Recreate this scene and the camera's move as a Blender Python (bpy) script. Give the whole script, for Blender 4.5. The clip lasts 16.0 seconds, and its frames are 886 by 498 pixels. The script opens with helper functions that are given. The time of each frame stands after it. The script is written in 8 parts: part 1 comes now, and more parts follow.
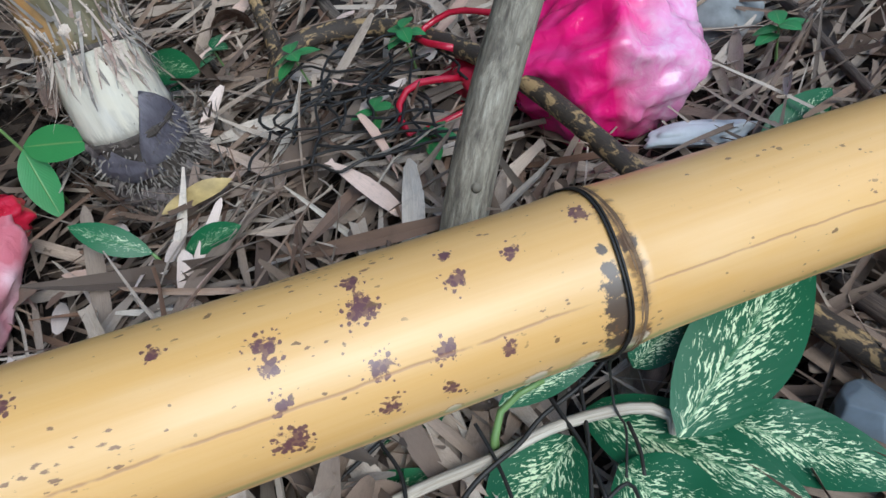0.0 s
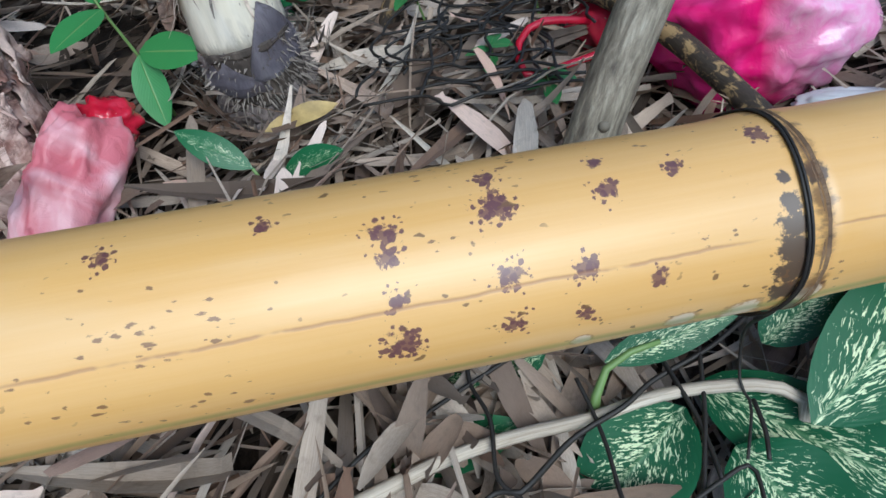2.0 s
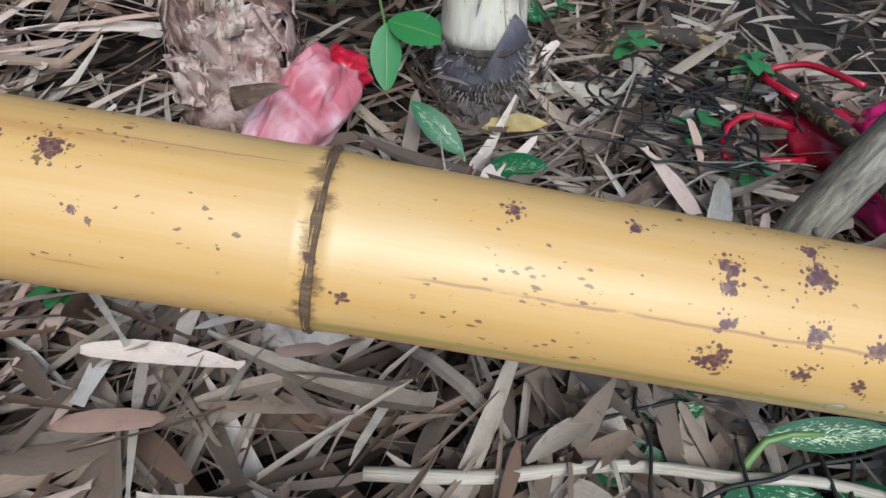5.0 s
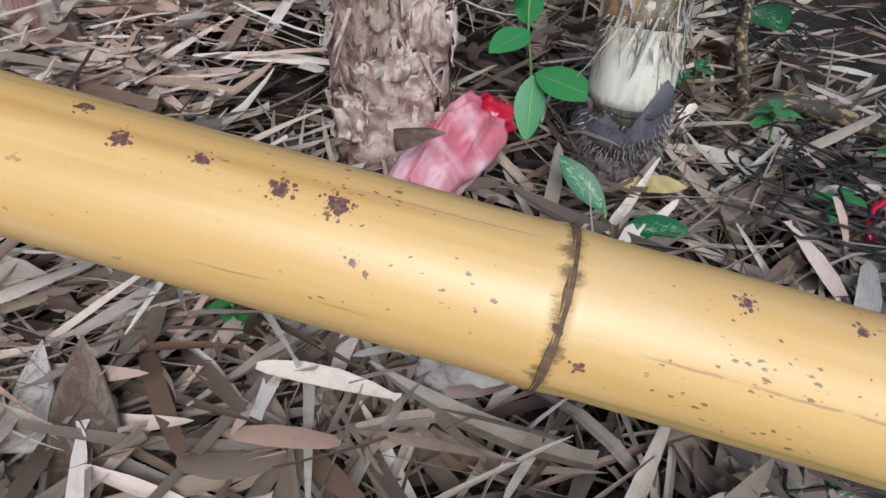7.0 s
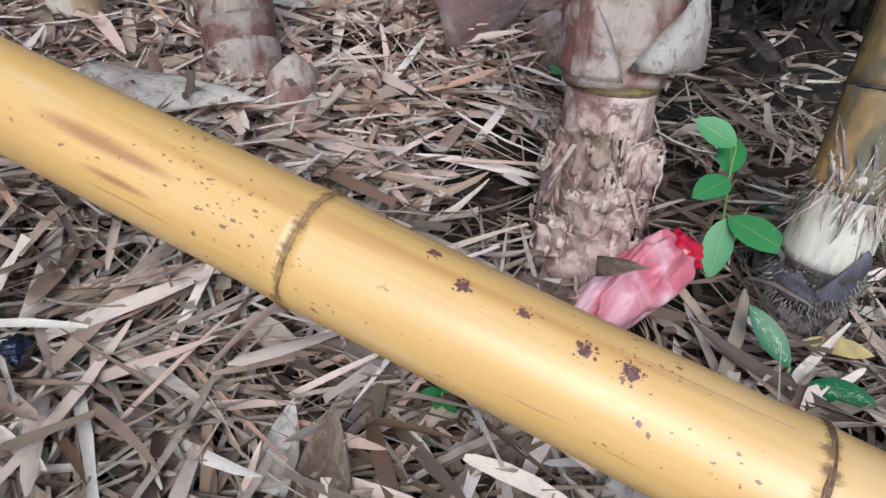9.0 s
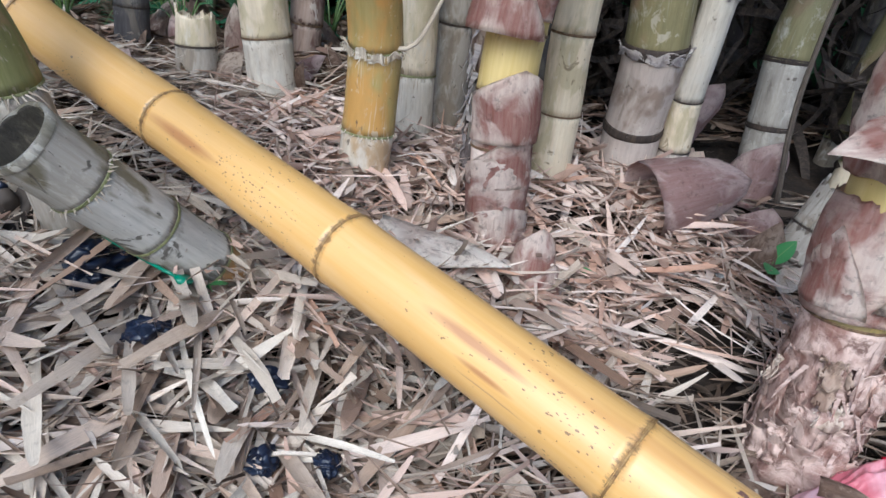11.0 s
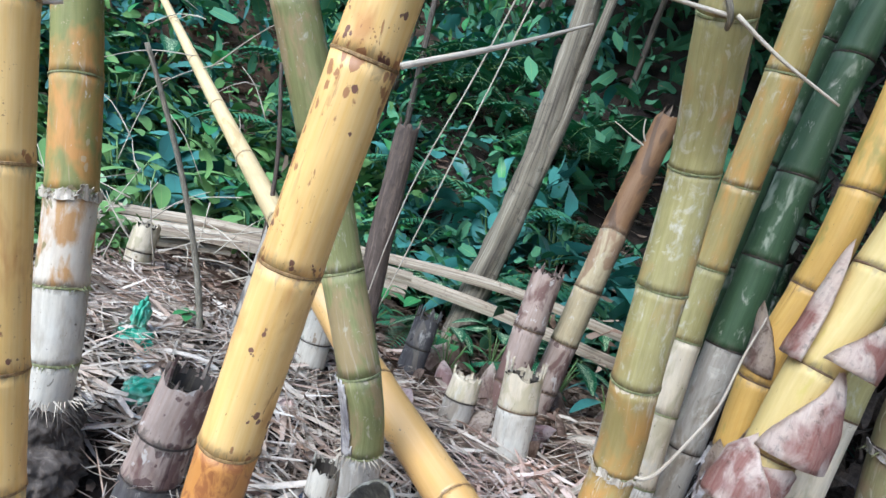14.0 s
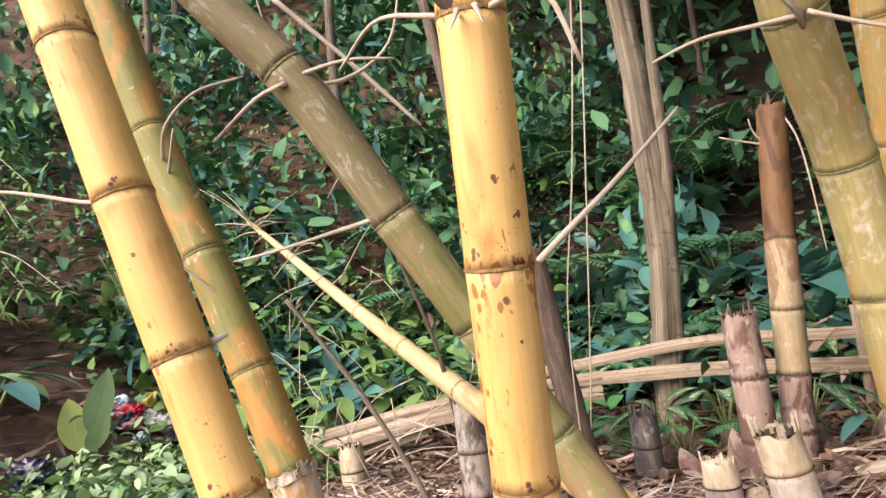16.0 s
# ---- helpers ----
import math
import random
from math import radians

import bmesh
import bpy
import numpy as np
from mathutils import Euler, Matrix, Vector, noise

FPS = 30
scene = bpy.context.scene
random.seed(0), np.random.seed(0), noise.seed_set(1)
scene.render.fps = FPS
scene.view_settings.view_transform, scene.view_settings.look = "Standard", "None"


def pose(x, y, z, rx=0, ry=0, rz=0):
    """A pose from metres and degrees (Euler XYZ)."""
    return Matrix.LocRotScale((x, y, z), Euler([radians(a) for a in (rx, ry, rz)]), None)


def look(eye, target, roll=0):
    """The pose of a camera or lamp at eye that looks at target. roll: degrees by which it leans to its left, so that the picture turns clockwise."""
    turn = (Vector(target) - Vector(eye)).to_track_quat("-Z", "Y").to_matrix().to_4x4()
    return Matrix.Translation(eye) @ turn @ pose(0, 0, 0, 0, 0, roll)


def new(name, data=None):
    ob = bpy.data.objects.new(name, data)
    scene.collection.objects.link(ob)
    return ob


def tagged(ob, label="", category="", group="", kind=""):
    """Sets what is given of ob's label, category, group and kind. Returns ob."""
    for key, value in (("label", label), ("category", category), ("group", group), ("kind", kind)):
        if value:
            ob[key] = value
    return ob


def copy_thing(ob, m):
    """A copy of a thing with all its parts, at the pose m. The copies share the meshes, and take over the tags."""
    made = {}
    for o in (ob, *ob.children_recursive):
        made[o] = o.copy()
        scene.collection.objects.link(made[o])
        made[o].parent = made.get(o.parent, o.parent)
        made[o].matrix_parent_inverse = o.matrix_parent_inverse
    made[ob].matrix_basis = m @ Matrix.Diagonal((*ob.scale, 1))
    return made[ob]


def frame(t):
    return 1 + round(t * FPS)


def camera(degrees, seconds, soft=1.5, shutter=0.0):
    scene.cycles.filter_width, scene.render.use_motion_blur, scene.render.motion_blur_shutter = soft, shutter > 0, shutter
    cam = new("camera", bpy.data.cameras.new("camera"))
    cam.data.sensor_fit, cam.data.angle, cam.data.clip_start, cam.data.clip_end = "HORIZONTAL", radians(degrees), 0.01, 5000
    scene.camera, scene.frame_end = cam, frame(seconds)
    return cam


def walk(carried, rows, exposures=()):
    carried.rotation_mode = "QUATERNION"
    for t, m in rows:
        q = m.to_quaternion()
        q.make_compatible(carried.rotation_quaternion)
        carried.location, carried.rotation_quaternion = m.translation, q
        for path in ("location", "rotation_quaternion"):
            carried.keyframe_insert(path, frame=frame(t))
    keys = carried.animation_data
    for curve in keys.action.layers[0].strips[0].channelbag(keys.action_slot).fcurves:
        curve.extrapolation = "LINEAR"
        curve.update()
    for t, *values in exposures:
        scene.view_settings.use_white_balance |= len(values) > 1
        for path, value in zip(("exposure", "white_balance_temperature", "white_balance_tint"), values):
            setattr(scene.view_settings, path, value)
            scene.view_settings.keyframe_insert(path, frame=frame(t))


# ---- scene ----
cam = camera(68.4, 16.0)
PATH = [
    (0, (0.031, 0.015, 0.433), (1.242, 0.878, -0.905), -22.9),
    (0.5, (0.045, 0.025, 0.396), (1.176, 0.984, -0.947), -25.9),
    (1, (0.053, 0.029, 0.39), (1.183, 1.027, -0.925), -25.5),
    (1.5, (0.056, 0.035, 0.385), (1.164, 1.046, -0.938), -24.3),
    (2, (0.019, 0.056, 0.39), (1.089, 1.108, -0.933), -22.0),
    (2.5, (-0.015, 0.072, 0.4), (1.037, 1.144, -0.92), -19.8),
    (3, (-0.04, 0.096, 0.42), (1.005, 1.204, -0.875), -17.6),
    (3.2, (-0.046, 0.101, 0.418), (0.985, 1.212, -0.886), -17.1),
    (5.3, (-0.119, 0.137, 0.451), (0.909, 1.312, -0.799), -3.4),
    (5.5, (-0.125, 0.142, 0.455), (0.89, 1.34, -0.784), -3.6),
    (6, (-0.144, 0.159, 0.466), (0.84, 1.395, -0.76), -2.7),
    (6.5, (-0.164, 0.17, 0.474), (0.794, 1.438, -0.74), -1.8),
    (7, (-0.183, 0.185, 0.485), (0.747, 1.496, -0.705), -2.3),
    (7.5, (-0.201, 0.194, 0.493), (0.687, 1.551, -0.677), -1.9),
    (8, (-0.232, 0.203, 0.513), (0.619, 1.62, -0.612), -0.0),
    (8.2, (-0.243, 0.207, 0.52), (0.579, 1.649, -0.595), -0.0),
    (10.3, (-0.432, 0.215, 0.685), (0.107, 1.935, -0.182), 5.7),
    (10.5, (-0.453, 0.208, 0.692), (0.059, 1.941, -0.164), 5.8),
    (11, (-0.513, 0.199, 0.726), (-0.11, 1.997, -0.052), 6.2),
    (11.5, (-0.558, 0.179, 0.786), (-0.226, 2.041, 0.138), 7.3),
    (12, (-0.596, 0.148, 0.829), (-0.465, 2.065, 0.275), 5.9),
    (12.5, (-0.633, 0.111, 0.875), (-0.667, 2.055, 0.408), 4.7),
    (13, (-0.684, 0.06, 0.922), (-0.853, 2.025, 0.587), 7.3),
    (13.5, (-0.702, 0.016, 0.952), (-0.928, 1.994, 0.755), 11.8),
    (14, (-0.72, -0.038, 0.975), (-0.991, 1.943, 0.92), 18.3),
    (14.5, (-0.716, -0.066, 1.009), (-1.042, 1.905, 1.098), 20.7),
    (15, (-0.733, -0.095, 1.047), (-1.228, 1.828, 1.287), 18.4),
    (15.5, (-0.761, -0.113, 1.098), (-1.402, 1.764, 1.353), 6.3),
    (16, (-0.769, -0.045, 1.086), (-1.459, 1.822, 1.287), -8.9),
]
EXPOSURES = [(0, 0.42, 5700, 2), (3, 0.40, 5800, 2), (8, 0.42, 5900, 4), (10.5, 0.75, 5900, 7), (11, 0.78, 5900, 7), (12.5, 1.0, 5650, 6), (13, 1.15, 5600, 6), (13.5, 1.23, 5600, 6), (14, 1.24, 5600, 6), (15, 1.31, 5900, 12), (15.5, 1.35, 7000, 18), (16, 1.4, 8000, 24)]
walk(cam, [(t, look(eye, target, roll)) for t, eye, target, roll in PATH], EXPOSURES)

# ---- world and light ----
world = bpy.data.worlds.new("sky")
scene.world = world
world.use_nodes = True
wn = world.node_tree
sky = wn.nodes.new("ShaderNodeTexSky")
sky.sky_type, sky.sun_disc = "NISHITA", False
sky.sun_elevation, sky.sun_rotation = radians(40), radians(-152)
wn.links.new(sky.outputs[0], wn.nodes["Background"].inputs[0])
wn.nodes["Background"].inputs[1].default_value = 0.15
sun = new("sun", bpy.data.lights.new("sun", "SUN"))
sun.data.energy, sun.data.angle, sun.data.color = 1.9, radians(36), (1.0, 0.975, 0.94)
sun.matrix_world = look((-1.28, -2.4, 2.28), (0, 0, 0))

# ---- materials ----


class Mat:
    """A small wrapper round one node material."""

    def __init__(self, name):
        self.m = bpy.data.materials.new(name)
        self.m.use_nodes = True
        self.t = self.m.node_tree
        self.b = self.t.nodes["Principled BSDF"]

    def n(self, kind, **inputs):
        node = self.t.nodes.new(kind)
        for k, v in inputs.items():
            self.put(node.inputs[k], v)
        return node

    def put(self, socket, v):
        if isinstance(v, bpy.types.NodeSocket):
            self.t.links.new(v, socket)
        else:
            socket.default_value = (*v, 1) if isinstance(v, tuple) and len(v) == 3 and socket.type == "RGBA" else v

    def attr(self, name):
        node = self.n("ShaderNodeAttribute")
        node.attribute_name = name
        return node.outputs["Vector"]

    def obj(self):
        return self.n("ShaderNodeTexCoord").outputs["Object"]

    def scaled(self, vec, x, y, z):
        node = self.n("ShaderNodeMapping", Vector=vec)
        node.inputs["Scale"].default_value = (x, y, z)
        return node.outputs[0]

    def noise(self, vec, scale, detail=3.0, rough=0.55, distort=0.0):
        node = self.n("ShaderNodeTexNoise", Vector=vec, Scale=scale, Detail=detail, Roughness=rough, Distortion=distort)
        return node.outputs[0]

    def ramp(self, fac, stops):
        node = self.n("ShaderNodeValToRGB", Fac=fac)
        el = node.color_ramp.elements
        while len(el) < len(stops):
            el.new(0.5)
        for e, (p, c) in zip(el, stops):
            e.position, e.color = p, (*c, 1) if isinstance(c, tuple) else (c, c, c, 1)
        return node.outputs[0]

    def mix(self, fac, a, b, mode="MIX"):
        node = self.t.nodes.new("ShaderNodeMix")
        node.data_type, node.blend_type = "RGBA", mode
        self.put(node.inputs[0], fac)
        self.put(node.inputs[6], a)
        self.put(node.inputs[7], b)
        return node.outputs[2]

    def math(self, op, a, b=0.0, clamp=False):
        node = self.t.nodes.new("ShaderNodeMath")
        node.operation, node.use_clamp = op, clamp
        self.put(node.inputs[0], a)
        self.put(node.inputs[1], b)
        return node.outputs[0]

    def span(self, v, a, b, c=0.0, d=1.0):
        node = self.n("ShaderNodeMapRange", Value=v)
        for k, x in zip(("From Min", "From Max", "To Min", "To Max"), (a, b, c, d)):
            node.inputs[k].default_value = x
        return node.outputs[0]

    def bump(self, height, strength=0.3, dist=0.002):
        node = self.n("ShaderNodeBump", Height=height, Strength=strength, Distance=dist)
        self.put(self.b.inputs["Normal"], node.outputs[0])

    def done(self, color, rough=0.6, **more):
        self.put(self.b.inputs["Base Color"], color)
        self.put(self.b.inputs["Roughness"], rough)
        for k, v in more.items():
            self.put(self.b.inputs[k.replace("_", " ")], v)
        return self.m


def near(k, v, marks):
    """How near the skin lies to the closest of the marked places: 1 at a mark, 0 at its reach."""
    total = None
    for x, y, s, reach in marks:
        dist = k.n("ShaderNodeVectorMath", Vector=v)
        dist.operation = "DISTANCE"
        dist.inputs[1].default_value = (x, y, s)
        m = k.span(dist.outputs["Value"], 0.0, reach, 1.0, 0.0)
        total = m if total is None else k.math("MAXIMUM", total, m)
    return total


def dots(k, v, scale, size, color, c, strength=0.92):
    """Round-edged stain dots, one to a cell; size may vary over the skin."""
    warp = k.noise(v, scale * 1.1, 4, 0.7)
    vor = k.n("ShaderNodeTexVoronoi", Vector=v, Scale=scale)
    rnd = k.n("ShaderNodeSeparateColor", Color=vor.outputs["Color"]).outputs[0]
    edge = k.math("ADD", vor.outputs["Distance"], k.math("MULTIPLY", k.math("SUBTRACT", warp, 0.5), 1.1))
    reach = k.math("SUBTRACT", size, k.math("MULTIPLY", rnd, 0.34))
    return k.mix(k.math("MULTIPLY", k.span(k.math("SUBTRACT", edge, reach), -0.05, 0.03, 1.0, 0.0), strength), c, color)


def blotches(k, v, c, marks, color=(0.12, 0.045, 0.05)):
    """Dark stain clusters at marked places of the skin, a solid heart among small dots: (x, y, length, reach)."""
    heart = k.math("ADD", near(k, v, marks), k.math("MULTIPLY", k.math("SUBTRACT", k.noise(v, 190, 4, 0.7, 0.8), 0.5), 1.5))
    c = k.mix(k.span(heart, 0.66, 0.74, 0, 0.85), c, color)
    return dots(k, v, 290, k.span(near(k, v, marks), 0.0, 0.75, -0.02, 0.74), color, c)


def bamboo_mat(name, base, second, patch, patch_at=0.6, spot=(0.10, 0.05, 0.035), spot_at=0.72, rough=0.38, chalk=0.0, crack=0.0, grime=0.3, marks=(), blot=None, scar=0.5, edge=0.05):
    """Culm skin: lengthwise streaks, soft patches of a second colour, stains and flecks, some chalky bloom."""
    k = Mat(name)
    v = k.attr("tube")
    streak = k.noise(k.scaled(v, 1, 1, 0.035), 130, 4, 0.65)
    cloud = k.noise(k.scaled(v, 1, 1, 0.45), 13, 3, 0.6, 0.6)
    speck = k.noise(k.scaled(v, 1, 1, 0.6), 24, 4, 0.62, 1.2)
    c = k.mix(k.span(streak, 0.3, 0.75), base, second)
    tone = k.noise(k.scaled(v, 1, 1, 0.7), 7, 3, 0.6, 0.8)
    c = k.mix(k.span(tone, 0.35, 0.7, 0, 0.35), c, tuple(0.62 * x for x in base))
    ragged_cloud = k.math("ADD", cloud, k.math("MULTIPLY", k.math("SUBTRACT", k.noise(k.scaled(v, 1, 1, 0.4), 75, 4, 0.7), 0.5), 0.16))
    c = k.mix(k.math("MULTIPLY", k.span(ragged_cloud, patch_at - 0.03, patch_at + edge), 0.85), c, patch)
    if chalk:
        ch = k.noise(k.scaled(v, 1, 1, 0.5), 30, 5, 0.7, 0.5)
        c = k.mix(k.math("MULTIPLY", k.span(ch, 0.62 - 0.25 * chalk, 0.75 - 0.2 * chalk), 0.75), c, (0.62, 0.58, 0.51))
    c = k.mix(k.math("MULTIPLY", k.span(speck, spot_at, spot_at + 0.035), 0.85), c, spot)
    fleck = k.noise(k.scaled(v, 1, 1, 0.5), 190, 2, 0.5)
    c = k.mix(k.math("MULTIPLY", k.span(fleck, 0.735, 0.76), 0.7), c, spot)
    g = k.noise(k.scaled(v, 1, 1, 0.2), 55, 5, 0.7)
    c = k.mix(k.math("MULTIPLY", k.span(g, 0.45, 0.8), grime), c, tuple(0.38 * x for x in base))
    # dirt and pale bloom gathered round the nodes
    nd = k.n("ShaderNodeAttribute")
    nd.attribute_name = "nodal"
    nd = nd.outputs["Fac"]
    ragged = k.noise(k.scaled(v, 1, 1, 0.35), 60, 5, 0.7, 0.8)
    close = k.span(nd, 0.0, 0.030, 0.36, 0.0)
    if scar:
        c = k.mix(k.math("MULTIPLY", k.span(k.math("ADD", ragged, close), 0.74, 0.86), scar), c, tuple(0.30 * x for x in base))
        bloom = k.span(nd, 0.004, 0.03, 1.0, 0.0)
        c = k.mix(k.math("MULTIPLY", k.math("MULTIPLY", bloom, k.span(ragged, 0.45, 0.65)), 0.14), c, (0.62, 0.57, 0.46))
    if blot:
        color, amount = blot
        where = k.math("ADD", k.noise(k.scaled(v, 1, 1, 0.5), 9, 3, 0.6), k.math("MULTIPLY", close, 0.45))
        c = dots(k, k.scaled(v, 1, 1, 0.7), 62, k.span(where, 0.60 - 0.1 * amount, 0.80 - 0.1 * amount, -0.10, 0.58), color, c, 0.8)
        drip = k.noise(k.scaled(v, 1, 1, 0.08), 75, 4, 0.65, 0.6)
        c = k.mix(k.math("MULTIPLY", k.span(drip, 0.59, 0.66), k.span(where, 0.48, 0.64, 0, 0.7)), c, color)
        c = dots(k, v, 230, k.span(k.noise(v, 22, 3), 0.52, 0.7, -0.05, 0.42), color, c, 0.75)
    if crack:
        ln = k.noise(k.scaled(v, 1, 1, 0.012), 42, 2, 0.5)
        line = k.math("SUBTRACT", 1.0, k.span(k.math("ABSOLUTE", k.math("SUBTRACT", ln, 0.56)), 0.0, 0.012), True)
        gate = k.span(k.noise(k.scaled(v, 1, 1, 0.5), 5, 2), 0.55, 0.62)
        c = k.mix(k.math("MULTIPLY", k.math("MULTIPLY", line, gate), crack), c, (0.2, 0.085, 0.03))
    if marks:
        c = dots(k, v, 105, k.span(near(k, v, marks), 0.0, 0.7, -0.02, 0.70), (0.13, 0.05, 0.04), c)
    k.bump(k.math("ADD", streak, k.math("MULTIPLY", g, 0.8)), 0.25, 0.0012)
    return k.done(c, k.math("ADD", k.math("MULTIPLY", g, 0.35), rough - 0.02))


def wood_mat(name, a, b, c3, scale=60.0, rough=0.8, relief=0.6, stretch=0.06):
    """Weathered wood or bark, fibres along the piece."""
    k = Mat(name)
    v = k.attr("tube")
    f = k.noise(k.scaled(v, 1, 1, stretch), scale, 5, 0.7, 0.4)
    g = k.noise(v, scale * 0.35, 5, 0.65, 0.8)
    c = k.ramp(f, [(0.3, a), (0.52, b), (0.72, c3)])
    c = k.mix(k.span(g, 0.56, 0.7, 0, 0.75), c, a)
    k.bump(k.math("ADD", f, g), relief, 0.004)
    return k.done(c, rough)


def leaf_mat(name, a, b, rough=0.4, vein=(0.2, 0.3, 0.1), flecks=0.0, through=0.15):
    """Living leaf: tone varies from leaf to leaf and over the blade; midrib; optional cream variegation along the veins."""
    k = Mat(name)
    geo = k.n("ShaderNodeNewGeometry").outputs["Random Per Island"]
    v = k.attr("blade")
    xyz = k.n("ShaderNodeSeparateXYZ", Vector=v)
    across = k.math("ABSOLUTE", xyz.outputs[0])
    n = k.noise(k.obj(), 45, 3)
    c = k.mix(k.math("ADD", k.math("MULTIPLY", geo, 0.7), k.math("MULTIPLY", n, 0.3)), a, b)
    slant = k.math("SUBTRACT", xyz.outputs[1], k.math("MULTIPLY", across, 0.35))
    if flecks:
        q = k.n("ShaderNodeCombineXYZ", X=k.math("MULTIPLY", xyz.outputs[0], 11.0), Y=k.math("MULTIPLY", slant, 40.0), Z=k.math("MULTIPLY", geo, 30.0))
        fl = k.noise(q.outputs[0], 1.0, 4, 0.65, 0.5)
        edge = k.span(across, 0.25, 1.0, 0.0, 0.17)
        c = k.mix(k.span(k.math("SUBTRACT", fl, edge), 0.60 - 0.085 * flecks, 0.63 - 0.085 * flecks), c, (0.62, 0.72, 0.45))
    rib = k.math("SUBTRACT", 1.0, k.span(across, 0.015, 0.07), True)
    c = k.mix(k.math("MULTIPLY", rib, 0.6), c, vein)
    wave = k.n("ShaderNodeTexWave", Vector=k.n("ShaderNodeCombineXYZ", X=slant).outputs[0], Scale=5.0).outputs[1]
    k.bump(k.math("ADD", k.math("MULTIPLY", wave, 0.12), k.math("ADD", rib, n)), 0.25, 0.002)
    return k.done(c, rough, Subsurface_Weight=0.0, Transmission_Weight=0.0, Specular_IOR_Level=0.28 if flecks else (0.5 if rough < 0.6 else 0.22), Sheen_Weight=0.05)


def litter_mat(name, tones, dirt=0.5):
    k = Mat(name)
    geo = k.n("ShaderNodeNewGeometry").outputs["Random Per Island"]
    rnd = k.n("ShaderNodeObjectInfo").outputs["Random"]
    v = k.attr("blade")
    pick = k.math("FRACT", k.math("ADD", geo, rnd))
    c = k.ramp(pick, [(i / (len(tones) - 1), t) for i, t in enumerate(tones)])
    fib = k.noise(k.scaled(v, 3.0, 0.35, 1), 9, 4, 0.6)
    c = k.mix(k.span(fib, 0.35, 0.7, 0, dirt), c, (0.12, 0.085, 0.06))
    st = k.noise(k.obj(), 60, 4, 0.7)
    c = k.mix(k.span(st, 0.55, 0.75, 0, dirt), c, (0.09, 0.065, 0.05))
    k.bump(fib, 0.5, 0.0015)
    return k.done(c, 0.75)


GOLDMARKS = [(0.05 * math.cos(radians(a)), 0.05 * math.sin(radians(a)), 7.0 + q, r) for a, q, r in ((37, 1.098, 0.020), (15, 1.41, 0.024), (0, 1.405, 0.016), (-54, 1.14, 0.014), (48, 1.149, 0.012), (14, 1.191, 0.010), (12, 1.053, 0.014), (-33, 1.11, 0.014), (74, 1.089, 0.016), (26, 1.005, 0.010), (9, 0.840, 0.014), (52, 0.842, 0.014), (70, 0.838, 0.012), (88, 0.832, 0.016), (-61, 0.879, 0.012), (-7, 0.723, 0.009), (7, 0.753, 0.010), (47, 0.774, 0.010), (38, 0.636, 0.022), (82, 0.627, 0.016), (31, 0.657, 0.014))]
GOLD = bamboo_mat("golden_skin", (0.76, 0.455, 0.135), (0.82, 0.57, 0.25), (0.48, 0.22, 0.06), 0.57, (0.30, 0.12, 0.04), 0.665, 0.36, grime=0.10, marks=GOLDMARKS, blot=((0.25, 0.085, 0.035), 1.25), edge=0.16)
GOLDMARKS2 = [(0.05 * math.cos(radians(a)), 0.05 * math.sin(radians(a)), 5.0 + q, r) for a, q, r in ((15, 0.987, 0.020), (-14, 0.996, 0.012), (22, 1.251, 0.014), (-4, 0.783, 0.014), (20, 0.771, 0.016), (52, 1.194, 0.008), (9, 1.137, 0.007), (-40, 0.775, 0.014), (60, 0.49, 0.016), (20, 0.50, 0.012))]
GOLD2 = bamboo_mat("golden_skin_second", (0.76, 0.455, 0.13), (0.81, 0.56, 0.24), (0.48, 0.21, 0.06), 0.585, (0.30, 0.12, 0.04), 0.69, 0.36, grime=0.10, marks=GOLDMARKS2, blot=((0.26, 0.09, 0.035), 0.9), edge=0.16)
OLIVE = bamboo_mat("olive_skin", (0.33, 0.285, 0.105), (0.46, 0.395, 0.185), (0.47, 0.28, 0.10), 0.53, (0.50, 0.44, 0.30), 0.62, 0.42, chalk=0.28, grime=0.4, blot=((0.42, 0.36, 0.24), 0.4), edge=0.16)
MOSS = bamboo_mat("green_skin", (0.20, 0.205, 0.07), (0.31, 0.30, 0.13), (0.33, 0.235, 0.12), 0.53, (0.46, 0.41, 0.30), 0.63, 0.5, chalk=0.1, grime=0.45, blot=((0.44, 0.38, 0.28), 0.4))
DEEP = bamboo_mat("deep_green_skin", (0.035, 0.075, 0.032), (0.06, 0.11, 0.05), (0.3, 0.33, 0.25), 0.6, (0.12, 0.12, 0.1), 0.7, 0.45, chalk=0.1)
AMBER = bamboo_mat("amber_skin", (0.55, 0.32, 0.07), (0.62, 0.40, 0.12), (0.30, 0.25, 0.06), 0.6, (0.06, 0.04, 0.025), 0.7, 0.36, crack=0.9, grime=0.25)
RUST = bamboo_mat("rust_patch_skin", (0.20, 0.215, 0.06), (0.29, 0.265, 0.09), (0.54, 0.245, 0.065), 0.485, (0.64, 0.59, 0.50), 0.65, 0.5, grime=0.4, blot=((0.46, 0.36, 0.22), 0.4), edge=0.14)
CHALK = bamboo_mat("chalky_skin", (0.58, 0.52, 0.43), (0.68, 0.63, 0.55), (0.42, 0.36, 0.29), 0.56, (0.09, 0.07, 0.055), 0.66, 0.7, chalk=0.5, grime=0.5, blot=((0.24, 0.16, 0.10), 0.35), scar=0.7)
